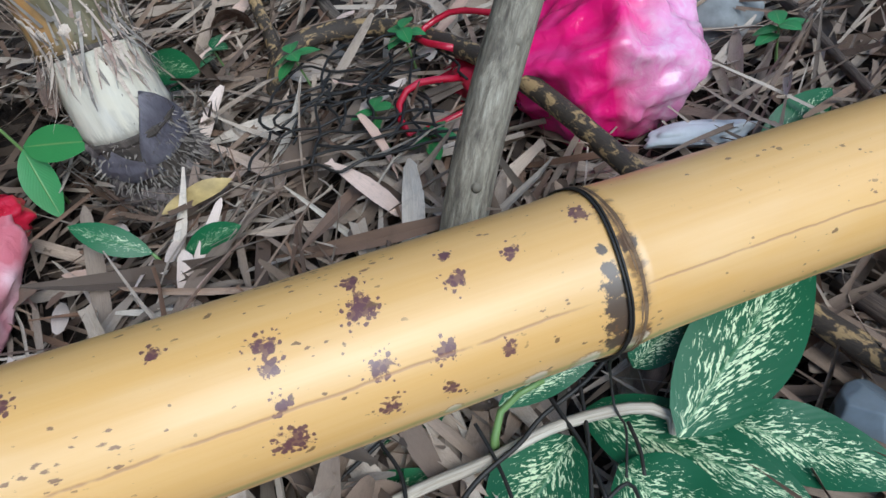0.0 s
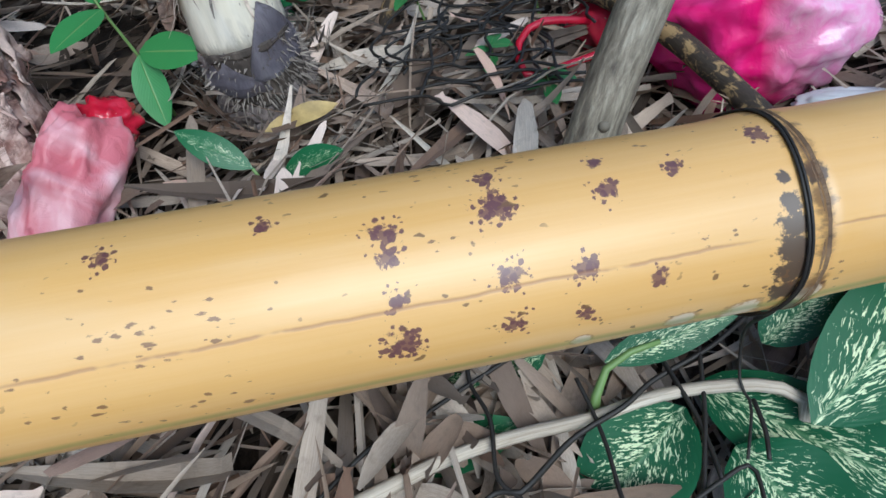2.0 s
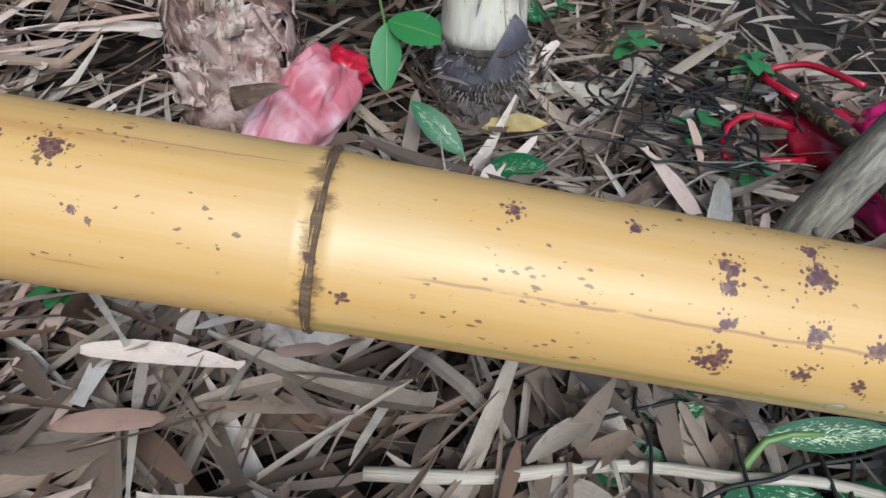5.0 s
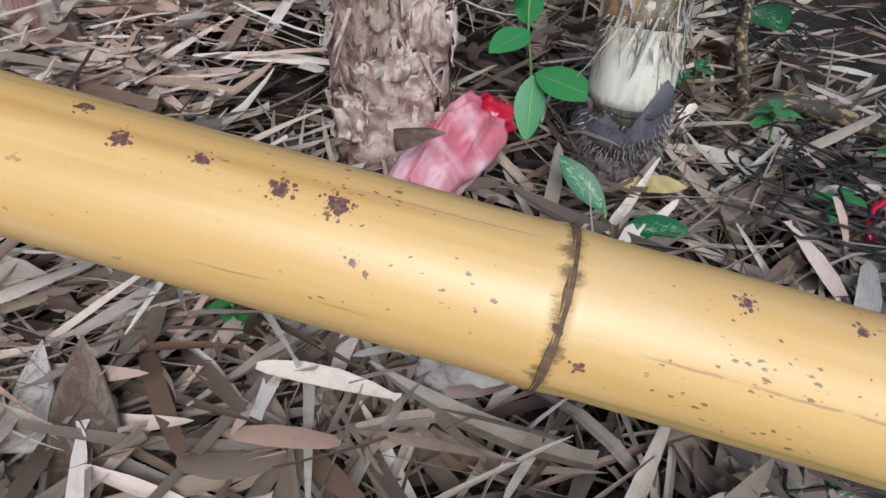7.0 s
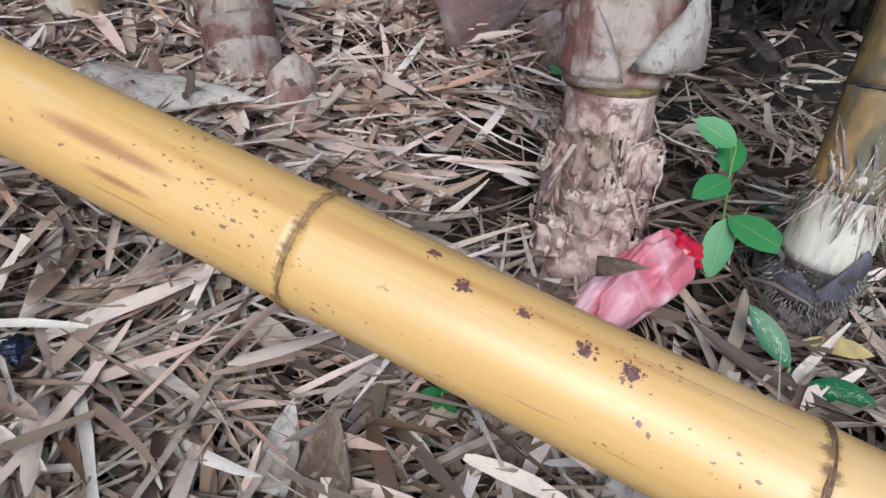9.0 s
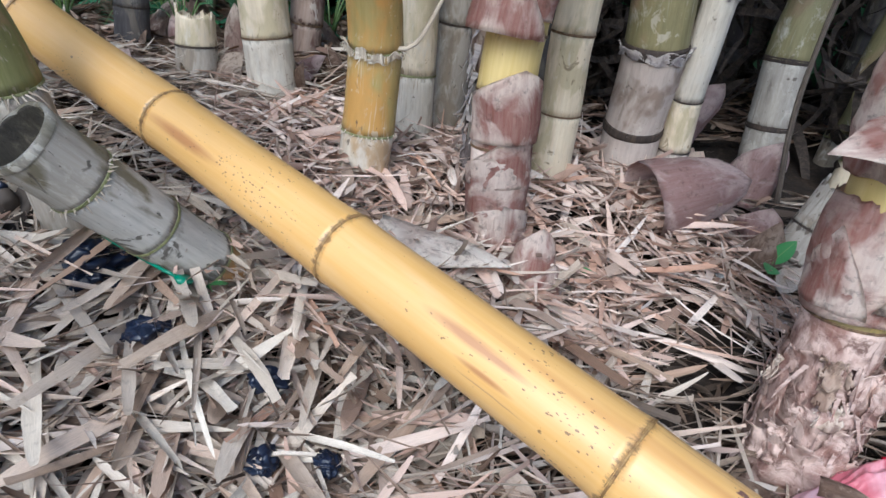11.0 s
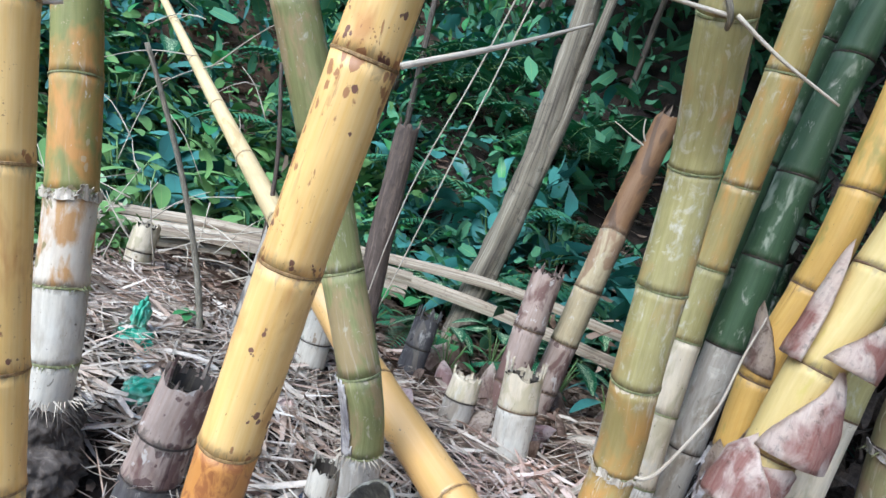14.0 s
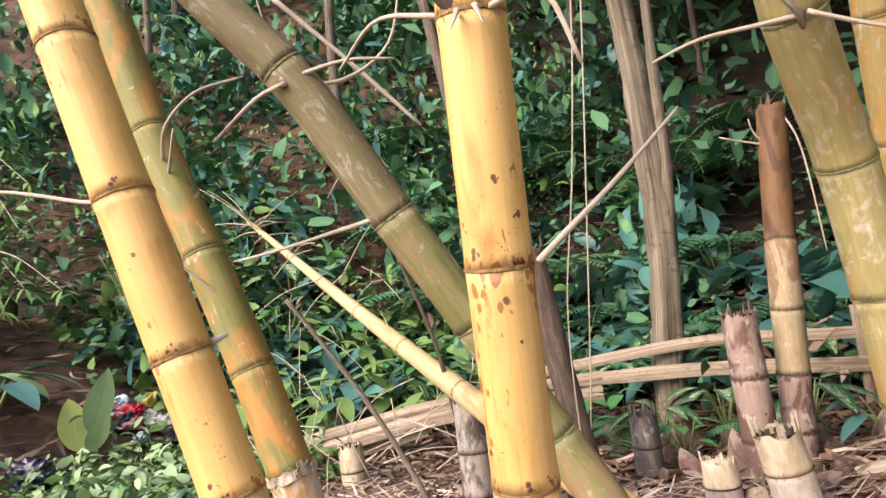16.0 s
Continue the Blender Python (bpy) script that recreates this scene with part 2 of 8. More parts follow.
STRAW = bamboo_mat("straw_skin", (0.66, 0.545, 0.385), (0.74, 0.645, 0.50), (0.46, 0.39, 0.25), 0.54, (0.2, 0.15, 0.09), 0.67, 0.55, chalk=0.2, grime=0.45, blot=((0.24, 0.17, 0.10), 0.35))
GREYED = bamboo_mat("grey_skin", (0.37, 0.33, 0.28), (0.49, 0.44, 0.385), (0.25, 0.20, 0.15), 0.56, (0.06, 0.05, 0.045), 0.68, 0.65, chalk=0.35, grime=0.55, blot=((0.10, 0.075, 0.06), 0.5), scar=0.8)
GREYPALE = bamboo_mat("pinkish_grey_skin", (0.47, 0.39, 0.345), (0.60, 0.52, 0.465), (0.26, 0.19, 0.15), 0.56, (0.10, 0.08, 0.07), 0.68, 0.65, chalk=0.3, grime=0.5, blot=((0.16, 0.12, 0.10), 0.3), scar=0.8)
OLIVEGREEN = bamboo_mat("olive_green_skin", (0.20, 0.18, 0.085), (0.30, 0.255, 0.13), (0.29, 0.19, 0.12), 0.50, (0.45, 0.40, 0.31), 0.63, 0.5, chalk=0.2, grime=0.5, blot=((0.40, 0.36, 0.28), 0.4), scar=0.7, edge=0.16)
MOSSRIM = bamboo_mat("mossy_rim_skin", (0.34, 0.31, 0.26), (0.48, 0.45, 0.41), (0.13, 0.11, 0.06), 0.52, (0.05, 0.04, 0.03), 0.64, 0.7, chalk=0.2, grime=0.5, blot=((0.45, 0.42, 0.36), 0.3), scar=0.6)
MOULDY = bamboo_mat("mouldy_skin", (0.44, 0.42, 0.38), (0.58, 0.56, 0.52), (0.13, 0.11, 0.055), 0.50, (0.07, 0.06, 0.05), 0.62, 0.7, chalk=0.2, grime=0.5, blot=((0.20, 0.18, 0.16), 1.0), scar=0.6)
REDDISH = bamboo_mat("reddish_dead_skin", (0.36, 0.25, 0.20), (0.50, 0.40, 0.34), (0.13, 0.06, 0.05), 0.50, (0.60, 0.54, 0.48), 0.60, 0.65, grime=0.55, blot=((0.09, 0.045, 0.04), 1.2), scar=0.9)
TIPWOOD = bamboo_mat("thin_culm_skin", (0.62, 0.46, 0.23), (0.68, 0.53, 0.30), (0.48, 0.33, 0.15), 0.6, (0.2, 0.12, 0.06), 0.74, 0.45, grime=0.25)
# bore walls coloured near black to give the shade inside a hollow
BORE = wood_mat("shaded_bore", (0.012, 0.01, 0.008), (0.04, 0.03, 0.022), (0.11, 0.09, 0.06), 60)
ROOT = wood_mat("root_mass", (0.025, 0.02, 0.018), (0.07, 0.055, 0.045), (0.16, 0.13, 0.11), 90)
GOLDRING = wood_mat("golden_node_scar", (0.12, 0.06, 0.025), (0.30, 0.18, 0.07), (0.46, 0.30, 0.12), 120, 0.6)
RING = wood_mat("node_scar", (0.06, 0.035, 0.02), (0.15, 0.09, 0.05), (0.26, 0.17, 0.09), 120, 0.75)
PALERING = wood_mat("pale_node_scar", (0.13, 0.13, 0.06), (0.25, 0.26, 0.12), (0.38, 0.37, 0.2), 120, 0.75)
DARKRING = wood_mat("dark_node_scar", (0.02, 0.015, 0.012), (0.05, 0.035, 0.028), (0.1, 0.07, 0.05), 120, 0.8)
DEADWOOD = wood_mat("dead_grey_wood", (0.04, 0.03, 0.024), (0.13, 0.10, 0.08), (0.29, 0.245, 0.195), 70, 0.85, 0.9)
DARKWOOD = wood_mat("dark_dead_wood", (0.045, 0.03, 0.025), (0.11, 0.078, 0.06), (0.22, 0.16, 0.125), 70, 0.8, 0.8, 0.15)
BARK = wood_mat("twig_bark", (0.085, 0.07, 0.055), (0.24, 0.21, 0.16), (0.44, 0.40, 0.32), 70, 0.75, 0.5, 0.5)
TWIG = wood_mat("dry_twig", (0.3, 0.24, 0.18), (0.52, 0.45, 0.36), (0.68, 0.61, 0.52), 60, 0.75, 0.4, 0.2)
SPLITWOOD = wood_mat("pale_split_wood", (0.045, 0.034, 0.024), (0.19, 0.16, 0.115), (0.38, 0.335, 0.255), 55, 0.85, 0.9, 0.03)
# grey lining darkened in its colour to look shaded inside
LINING = wood_mat("shaded_grey_lining", (0.012, 0.01, 0.008), (0.05, 0.042, 0.03), (0.17, 0.145, 0.11), 40, 0.9, 0.9, 0.5)
RAILWOOD = wood_mat("split_bamboo_rail", (0.12, 0.075, 0.05), (0.36, 0.29, 0.21), (0.55, 0.48, 0.38), 50, 0.7, 0.5, 0.04)


def sheath_mat(name, dark, pale, share, size=15, flaky=1.0):
    """Papery sheath: fine lengthwise fibres, brown-red patches that fade into a pale felted edge."""
    k = Mat(name)
    v = k.attr("tube")
    patch = k.noise(k.scaled(v, 1, 1, 0.7), size, 4, 0.6, 0.9)
    fib = k.noise(k.scaled(v, 1, 1, 0.05), 160, 4, 0.7)
    mid = k.n("ShaderNodeAttribute")
    mid.attribute_name = "inner"
    patch = k.math("SUBTRACT", patch, k.math("MULTIPLY", mid.outputs["Fac"], 0.42))
    c = k.mix(k.span(patch, share - 0.07, share + 0.1), dark, pale)
    c = k.mix(k.span(fib, 0.35, 0.7, 0, 0.5), c, tuple(0.5 * (a + b) for a, b in zip(dark, pale)))
    flake = k.noise(k.scaled(v, 1, 1, 0.6), 48, 6, 0.75, 1.2)
    c = k.mix(k.span(flake, 0.57, 0.66, 0, 0.6 * flaky), c, tuple(min(0.86, 1.12 * x) for x in pale))
    c = k.mix(k.span(flake, 0.36, 0.47, 0.85 * flaky, 0), c, tuple(0.55 * x for x in dark))
    dirt = k.noise(v, 60, 4, 0.7)
    c = k.mix(k.span(dirt, 0.55, 0.72, 0, 0.6), c, (0.10, 0.06, 0.045))
    k.bump(k.math("ADD", flake, k.math("ADD", fib, dirt)), 0.6, 0.003)
    return k.done(c, 0.75)


SHEATH = sheath_mat("dry_sheath", (0.24, 0.14, 0.11), (0.60, 0.50, 0.41), 0.44)
SHEATHRAG = sheath_mat("ragged_sheath", (0.21, 0.10, 0.078), (0.66, 0.50, 0.435), 0.46, 20)
SHEATHBROWN = sheath_mat("brown_curled_sheath", (0.19, 0.115, 0.08), (0.44, 0.33, 0.26), 0.52, 24)
SHEATHGREY = sheath_mat("purple_grey_sheath", (0.36, 0.21, 0.195), (0.66, 0.53, 0.50), 0.50, flaky=0.4)
SHEATHPALE = sheath_mat("grey_white_sheath", (0.56, 0.45, 0.39), (0.84, 0.77, 0.70), 0.42)
LOBE = sheath_mat("purple_grey_lobe", (0.20, 0.18, 0.22), (0.36, 0.335, 0.38), 0.5, flaky=0.3)
# near-black strip colour that carries the deep shade of the clump
SHADESTRIP = sheath_mat("dark_shade_strip", (0.022, 0.016, 0.013), (0.085, 0.062, 0.048), 0.52)
ROOTBALL = wood_mat("root_ball", (0.045, 0.035, 0.034), (0.14, 0.115, 0.11), (0.32, 0.26, 0.235), 60, 0.85, 0.9, 0.6)
OLIVEORANGE = bamboo_mat("olive_orange_skin", (0.35, 0.275, 0.095), (0.45, 0.35, 0.15), (0.52, 0.27, 0.07), 0.475, (0.12, 0.07, 0.04), 0.66, 0.42, chalk=0.15, grime=0.3, blot=((0.60, 0.50, 0.36), 0.6), edge=0.16)
SHEATHRED = sheath_mat("reddish_sheath", (0.36, 0.15, 0.12), (0.82, 0.71, 0.63), 0.45, flaky=0.25)
STEM = leaf_mat("green_stem", (0.05, 0.13, 0.03), (0.09, 0.2, 0.05))
LEAF = leaf_mat("bright_leaf", (0.025, 0.16, 0.04), (0.055, 0.25, 0.07), 0.45)
WILD = leaf_mat("wild_leaf", (0.042, 0.14, 0.078), (0.095, 0.25, 0.125), 0.75)
PALELEAF = leaf_mat("pale_leaf", (0.16, 0.30, 0.13), (0.30, 0.44, 0.24), 0.5)
YELLOWLEAF = leaf_mat("yellow_green_leaf", (0.30, 0.40, 0.08), (0.42, 0.50, 0.16), 0.5, vein=(0.5, 0.55, 0.3))
LIMELEAF = leaf_mat("yellowish_leaf", (0.085, 0.20, 0.055), (0.17, 0.31, 0.10), 0.65)
TEALLEAF = leaf_mat("bluish_leaf", (0.028, 0.14, 0.13), (0.08, 0.26, 0.22), 0.5, vein=(0.05, 0.16, 0.12))
FERN = leaf_mat("fern_leaf", (0.025, 0.14, 0.07), (0.065, 0.25, 0.12), 0.6, vein=(0.07, 0.2, 0.09))
VARIEG = leaf_mat("variegated_leaf", (0.008, 0.075, 0.03), (0.016, 0.11, 0.045), 0.42, vein=(0.12, 0.25, 0.12), flecks=1.0)
VARIEG2 = leaf_mat("sparsely_flecked_leaf", (0.010, 0.085, 0.03), (0.02, 0.13, 0.045), 0.3, vein=(0.06, 0.18, 0.07), flecks=0.35)
DRY = litter_mat("dry_bamboo_leaf", [(0.24, 0.17, 0.125), (0.58, 0.48, 0.39), (0.06, 0.036, 0.026), (0.44, 0.31, 0.225), (0.72, 0.63, 0.53), (0.19, 0.10, 0.062), (0.48, 0.385, 0.305), (0.12, 0.075, 0.055)], 0.5)
# under-leaves kept near black so the litter's gaps look shaded
DRYGAP = litter_mat("gap_shade_leaf", [(0.035, 0.023, 0.016), (0.07, 0.047, 0.032), (0.018, 0.012, 0.009), (0.05, 0.03, 0.02), (0.10, 0.07, 0.05), (0.025, 0.016, 0.012)], 0.6)
DRYPINK = litter_mat("pinkish_bamboo_leaf", [(0.70, 0.485, 0.395), (0.82, 0.69, 0.61), (0.42, 0.255, 0.19), (0.76, 0.55, 0.455), (0.85, 0.755, 0.68), (0.56, 0.33, 0.235), (0.76, 0.62, 0.545)], 0.32)
# darker copy of DRY: real brown leaves, with shade painted in for far litter
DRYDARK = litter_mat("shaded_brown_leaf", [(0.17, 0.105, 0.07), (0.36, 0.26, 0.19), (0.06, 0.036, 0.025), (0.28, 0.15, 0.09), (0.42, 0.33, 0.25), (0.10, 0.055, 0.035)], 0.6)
DRYPALE = litter_mat("pale_bamboo_leaf", [(0.54, 0.43, 0.345), (0.74, 0.655, 0.56), (0.22, 0.145, 0.105), (0.66, 0.50, 0.40), (0.79, 0.71, 0.61), (0.58, 0.50, 0.415), (0.44, 0.285, 0.20)], 0.42)
DRYWIDE = litter_mat("dry_sheath_litter", [(0.34, 0.25, 0.19), (0.56, 0.46, 0.38), (0.26, 0.15, 0.11), (0.48, 0.35, 0.28), (0.62, 0.53, 0.45)])


def plain_mat(name, color, rough, var=0.25, scale=40.0, bump=0.2, **more):
    k = Mat(name)
    n = k.noise(k.obj(), scale, 4, 0.6)
    c = k.mix(k.span(n, 0.35, 0.7), color, tuple(x * (1 - var) for x in color))
    k.bump(n, bump, 0.002)
    return k.done(c, rough, **more)


def soil_mat():
    k = Mat("leafy_soil")
    v = k.obj()
    a, b = k.noise(v, 7, 5, 0.65), k.noise(v, 70, 5, 0.7)
    c = k.ramp(k.math("ADD", k.math("MULTIPLY", a, 0.5), k.math("MULTIPLY", b, 0.5)), [(0.35, (0.010, 0.007, 0.005)), (0.52, (0.026, 0.017, 0.012)), (0.7, (0.10, 0.062, 0.042))])
    far = k.span(k.n("ShaderNodeSeparateXYZ", Vector=v).outputs[0], -2.2, -3.3)
    c = k.mix(k.math("MULTIPLY", far, k.span(a, 0.4, 0.6, 0.2, 0.9)), c, k.mix(b, (0.06, 0.034, 0.02), (0.24, 0.135, 0.08)))
    k.bump(b, 0.9, 0.012)
    return k.done(c, 0.95)


SOIL = soil_mat()
STONE = plain_mat("grey_stone", (0.27, 0.28, 0.28), 0.8, 0.45, 30, 0.5)
NAVYPL = plain_mat("dark_blue_plastic", (0.009, 0.016, 0.038), 0.34, 0.4)
WIRE = plain_mat("black_wire", (0.02, 0.017, 0.015), 0.6, 0.3)
GREENPL = plain_mat("green_plastic", (0.0, 0.22, 0.13), 0.3, 0.2)
TRASHWHITE = plain_mat("white_plastic", (0.62, 0.64, 0.66), 0.4, 0.2)
TRASHGREY = plain_mat("dull_wrapper", (0.68, 0.70, 0.69), 0.6, 0.45, 14.0)
TRASHBLUE = plain_mat("pale_blue_wrapper", (0.52, 0.66, 0.72), 0.5, 0.3, 14.0)
TRASHYELLOW = plain_mat("yellow_wrapper", (0.66, 0.55, 0.16), 0.5, 0.3, 14.0)


def film_mat(name, col, pale, amount, trans, end=None, gloss=0.16):
    """Thin crumpled plastic film; pale where it is stretched and creased."""
    k = Mat(name)
    v = k.obj()
    n = k.noise(k.scaled(v, 1, 1, 0.6), 11, 3, 0.5, 1.0)
    fine = k.noise(v, 60, 4, 0.6, 1.0)
    c = k.mix(k.math("MULTIPLY", k.span(n, 0.45, 0.66), amount), col, pale)
    if end:
        along = k.n("ShaderNodeSeparateXYZ", Vector=v).outputs[1]
        stretch = k.span(k.math("ADD", along, k.math("MULTIPLY", k.math("SUBTRACT", n, 0.5), 0.10)), end - 0.05, end, 0.85, 0.0)
        c = k.mix(stretch, c, k.mix(k.span(fine, 0.35, 0.75), (0.86, 0.36, 0.64), (0.86, 0.66, 0.80)))
    k.bump(k.math("ADD", n, k.math("MULTIPLY", fine, 0.5)), 0.6, 0.006)
    return k.done(c, gloss, Transmission_Weight=trans, IOR=1.3, Coat_Weight=0.6 if gloss < 0.3 else 0.15, Coat_Roughness=gloss * 0.6)


PINKFILM = film_mat("pink_film", (0.90, 0.010, 0.20), (0.93, 0.06, 0.34), 0.6, 0.15, -0.04)
REDFILM = film_mat("red_film", (0.5, 0.01, 0.035), (0.7, 0.05, 0.1), 0.5, 0.1)
FADEDFILM = film_mat("faded_film", (0.52, 0.14, 0.175), (0.74, 0.48, 0.52), 1.0, 0.0, None, 0.38)
GREENFILM = film_mat("green_film", (0.05, 0.34, 0.22), (0.40, 0.66, 0.52), 0.9, 0.15)

# dark stumps' own tone; on the inner culms it stands for shade
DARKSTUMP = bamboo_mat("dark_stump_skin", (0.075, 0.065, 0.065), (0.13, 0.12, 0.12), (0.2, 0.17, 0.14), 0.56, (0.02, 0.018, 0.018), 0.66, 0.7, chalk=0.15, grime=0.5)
BROWNCULM = bamboo_mat("brown_culm_skin", (0.17, 0.085, 0.035), (0.23, 0.125, 0.055), (0.08, 0.045, 0.025), 0.56, (0.03, 0.02, 0.015), 0.7, 0.55, grime=0.5)
STRAWDULL = bamboo_mat("dull_straw_skin", (0.42, 0.33, 0.19), (0.52, 0.43, 0.28), (0.24, 0.14, 0.08), 0.56, (0.08, 0.05, 0.03), 0.68, 0.6, chalk=0.15, grime=0.5, scar=0.8)
YELLOW = bamboo_mat("young_yellow_skin", (0.54, 0.40, 0.14), (0.64, 0.50, 0.23), (0.45, 0.36, 0.09), 0.62, (0.25, 0.15, 0.05), 0.74, 0.4, grime=0.15)
CHALKRUST = bamboo_mat("chalk_and_rust_skin", (0.55, 0.48, 0.38), (0.62, 0.56, 0.47), (0.40, 0.26, 0.13), 0.52, (0.10, 0.07, 0.05), 0.62, 0.6, chalk=0.35, grime=0.5, edge=0.10)
STAIN_POINTS = [(0.186, 0.182, 0.218, 0.017), (0.151, 0.215, 0.229, 0.014), (0.126, 0.203, 0.193, 0.016), (0.211, 0.153, 0.208, 0.011), (0.153, 0.173, 0.182, 0.012), (0.163, 0.174, 0.201, 0.013), (0.190, 0.141, 0.189, 0.011), (0.148, 0.205, 0.222, 0.010), (0.135, 0.202, 0.210, 0.009), (0.207, 0.117, 0.172, 0.009), (0.176, 0.146, 0.170, 0.009), (0.198, 0.192, 0.222, 0.010), (0.246, 0.123, 0.199, 0.009), (0.225, 0.160, 0.211, 0.008), (0.129, 0.259, 0.244, 0.009), (0.280, 0.100, 0.192, 0.012), (-0.133, 0.533, 0.332, 0.012), (-0.083, 0.473, 0.312, 0.014), (-0.059, 0.446, 0.303, 0.014), (-0.147, 0.572, 0.344, 0.010), (-0.107, 0.506, 0.323, 0.009), (-0.073, 0.431, 0.285, 0.007), (0.004, 0.343, 0.254, 0.007), (0.001, 0.338, 0.237, 0.007), (0.092, 0.295, 0.257, 0.010)]


def charred_mat():
    """Golden skin whose foot is chalk white, with a black scorched, dripping edge and a rusty band over it."""
    k = Mat("charred_golden_skin")
    v = k.attr("tube")
    z = k.n("ShaderNodeSeparateXYZ", Vector=v).outputs[2]
    streak = k.noise(k.scaled(v, 1, 1, 0.035), 130, 4, 0.65)
    drip = k.noise(k.scaled(v, 1, 1, 0.05), 60, 3, 0.6)
    cloud = k.noise(k.scaled(v, 1, 1, 0.6), 18, 4, 0.6, 0.8)
    side = k.math("MULTIPLY", k.n("ShaderNodeSeparateXYZ", Vector=v).outputs[0], 0.9)
    level = k.math("ADD", z, k.math("ADD", k.math("MULTIPLY", k.math("SUBTRACT", drip, 0.5), 0.12), k.math("MULTIPLY", k.math("SUBTRACT", cloud, 0.5), 0.10)))
    level = k.math("SUBTRACT", k.math("ADD", level, side), CHARLEVEL)
    c = k.mix(k.span(streak, 0.3, 0.75), (0.72, 0.43, 0.125), (0.78, 0.53, 0.22))
    c = k.mix(k.span(cloud, 0.5, 0.7, 0, 0.6), c, (0.42, 0.2, 0.06))
    where = k.noise(k.scaled(v, 1, 1, 0.5), 11, 3, 0.6)
    c = dots(k, k.scaled(v, 1, 1, 0.7), 62, k.span(where, 0.5, 0.7, -0.05, 0.62), (0.25, 0.09, 0.035), c, 0.8)
    c = k.mix(k.span(z, 7.572, 7.578, 0.85, 0.0), c, (0.50, 0.20, 0.045))
    c = k.mix(k.math("MULTIPLY", k.span(z, 7.572, 7.578, 1.0, 0.0), k.span(k.noise(k.scaled(v, 1, 1, 0.6), 40, 4, 0.65, 0.8), 0.48, 0.6, 0, 0.8)), c, (0.26, 0.085, 0.03))
    c = k.mix(k.span(level, 0.025, 0.06, 1.0, 0.0), c, (0.022, 0.014, 0.012))
    c = k.mix(k.span(level, -0.012, 0.0, 1.0, 0.0), c, (0.66, 0.63, 0.58))
    k.bump(k.math("ADD", streak, cloud), 0.25, 0.0012)
    return k.done(c, 0.5)


CHARLEVEL = 7.465
GOLDBURNT = charred_mat()

BURNTOLIVE = bamboo_mat("scorched_olive_skin", (0.11, 0.095, 0.05), (0.20, 0.155, 0.075), (0.50, 0.26, 0.085), 0.50, (0.04, 0.03, 0.025), 0.64, 0.45, grime=0.4, edge=0.14)
CHALKSOOT = bamboo_mat("chalk_and_soot_skin", (0.64, 0.58, 0.46), (0.72, 0.67, 0.56), (0.17, 0.15, 0.165), 0.53, (0.10, 0.08, 0.08), 0.64, 0.6, chalk=0.2, grime=0.5, edge=0.10)
STUMPSOOT = bamboo_mat("mouldering_stump_skin", (0.42, 0.37, 0.31), (0.56, 0.50, 0.43), (0.07, 0.06, 0.06), 0.50, (0.04, 0.035, 0.03), 0.62, 0.7, chalk=0.3, grime=0.6, scar=0.9, edge=0.05)
RUSTCHALK = bamboo_mat("rust_over_chalk_skin", (0.46, 0.235, 0.085), (0.54, 0.33, 0.15), (0.64, 0.58, 0.49), 0.52, (0.20, 0.17, 0.07), 0.62, 0.55, chalk=0.35, grime=0.4, edge=0.06)
ROOTHAIR = wood_mat("root_hair", (0.06, 0.048, 0.042), (0.22, 0.19, 0.165), (0.55, 0.49, 0.42), 90)

GREYSHRED = sheath_mat("grey_shred", (0.17, 0.15, 0.16), (0.55, 0.50, 0.47), 0.45)


def banded_mat():
    """Dark bark with worn tan bands across the branch."""
    k = Mat("banded_branch_bark")
    v = k.attr("tube")
    band = k.noise(k.scaled(v, 0.35, 0.35, 1.0), 55, 4, 0.6, 0.6)
    fine = k.noise(v, 150, 4, 0.7)
    c = k.mix(fine, (0.025, 0.018, 0.014), (0.075, 0.055, 0.04))
    c = k.mix(k.span(k.math("ADD", band, k.math("MULTIPLY", k.math("SUBTRACT", fine, 0.5), 0.25)), 0.52, 0.60, 0, 0.9), c, (0.42, 0.28, 0.13))
    k.bump(k.math("ADD", band, fine), 0.5, 0.002)
    return k.done(c, 0.7)


ARCHWOOD = banded_mat()

# ---- building tools ----
rng = random.Random(11)
ORIGIN = {}


def link(name, me, mat, parent=None, label="", smooth=True):
    """One mesh object; in world places, moved under its parent's base."""
    if me.materials is not None and mat is not None and not len(me.materials):
        me.materials.append(mat)
    if smooth:
        me.shade_smooth()
    ob = new(name, me)
    if parent is not None:
        o = ORIGIN[parent.name]
        me.transform(Matrix.Translation(-o))
        ob.parent = parent
        ORIGIN[ob.name] = o
    else:
        ORIGIN[ob.name] = Vector((0, 0, 0))
    if label:
        ob["label"] = label
    return ob


def part(name, bm, mat, parent, label="", smooth=True):
    me = bpy.data.meshes.new(name)
    bm.to_mesh(me)
    bm.free()
    return link(name, me, mat, parent, label, smooth)


def thing(name, place, label, category, group="", kind=""):
    ob = new(name)
    ob.empty_display_size = 0.05
    ob.location = place
    ORIGIN[ob.name] = Vector(place)
    return tagged(ob, label, category, group, kind)


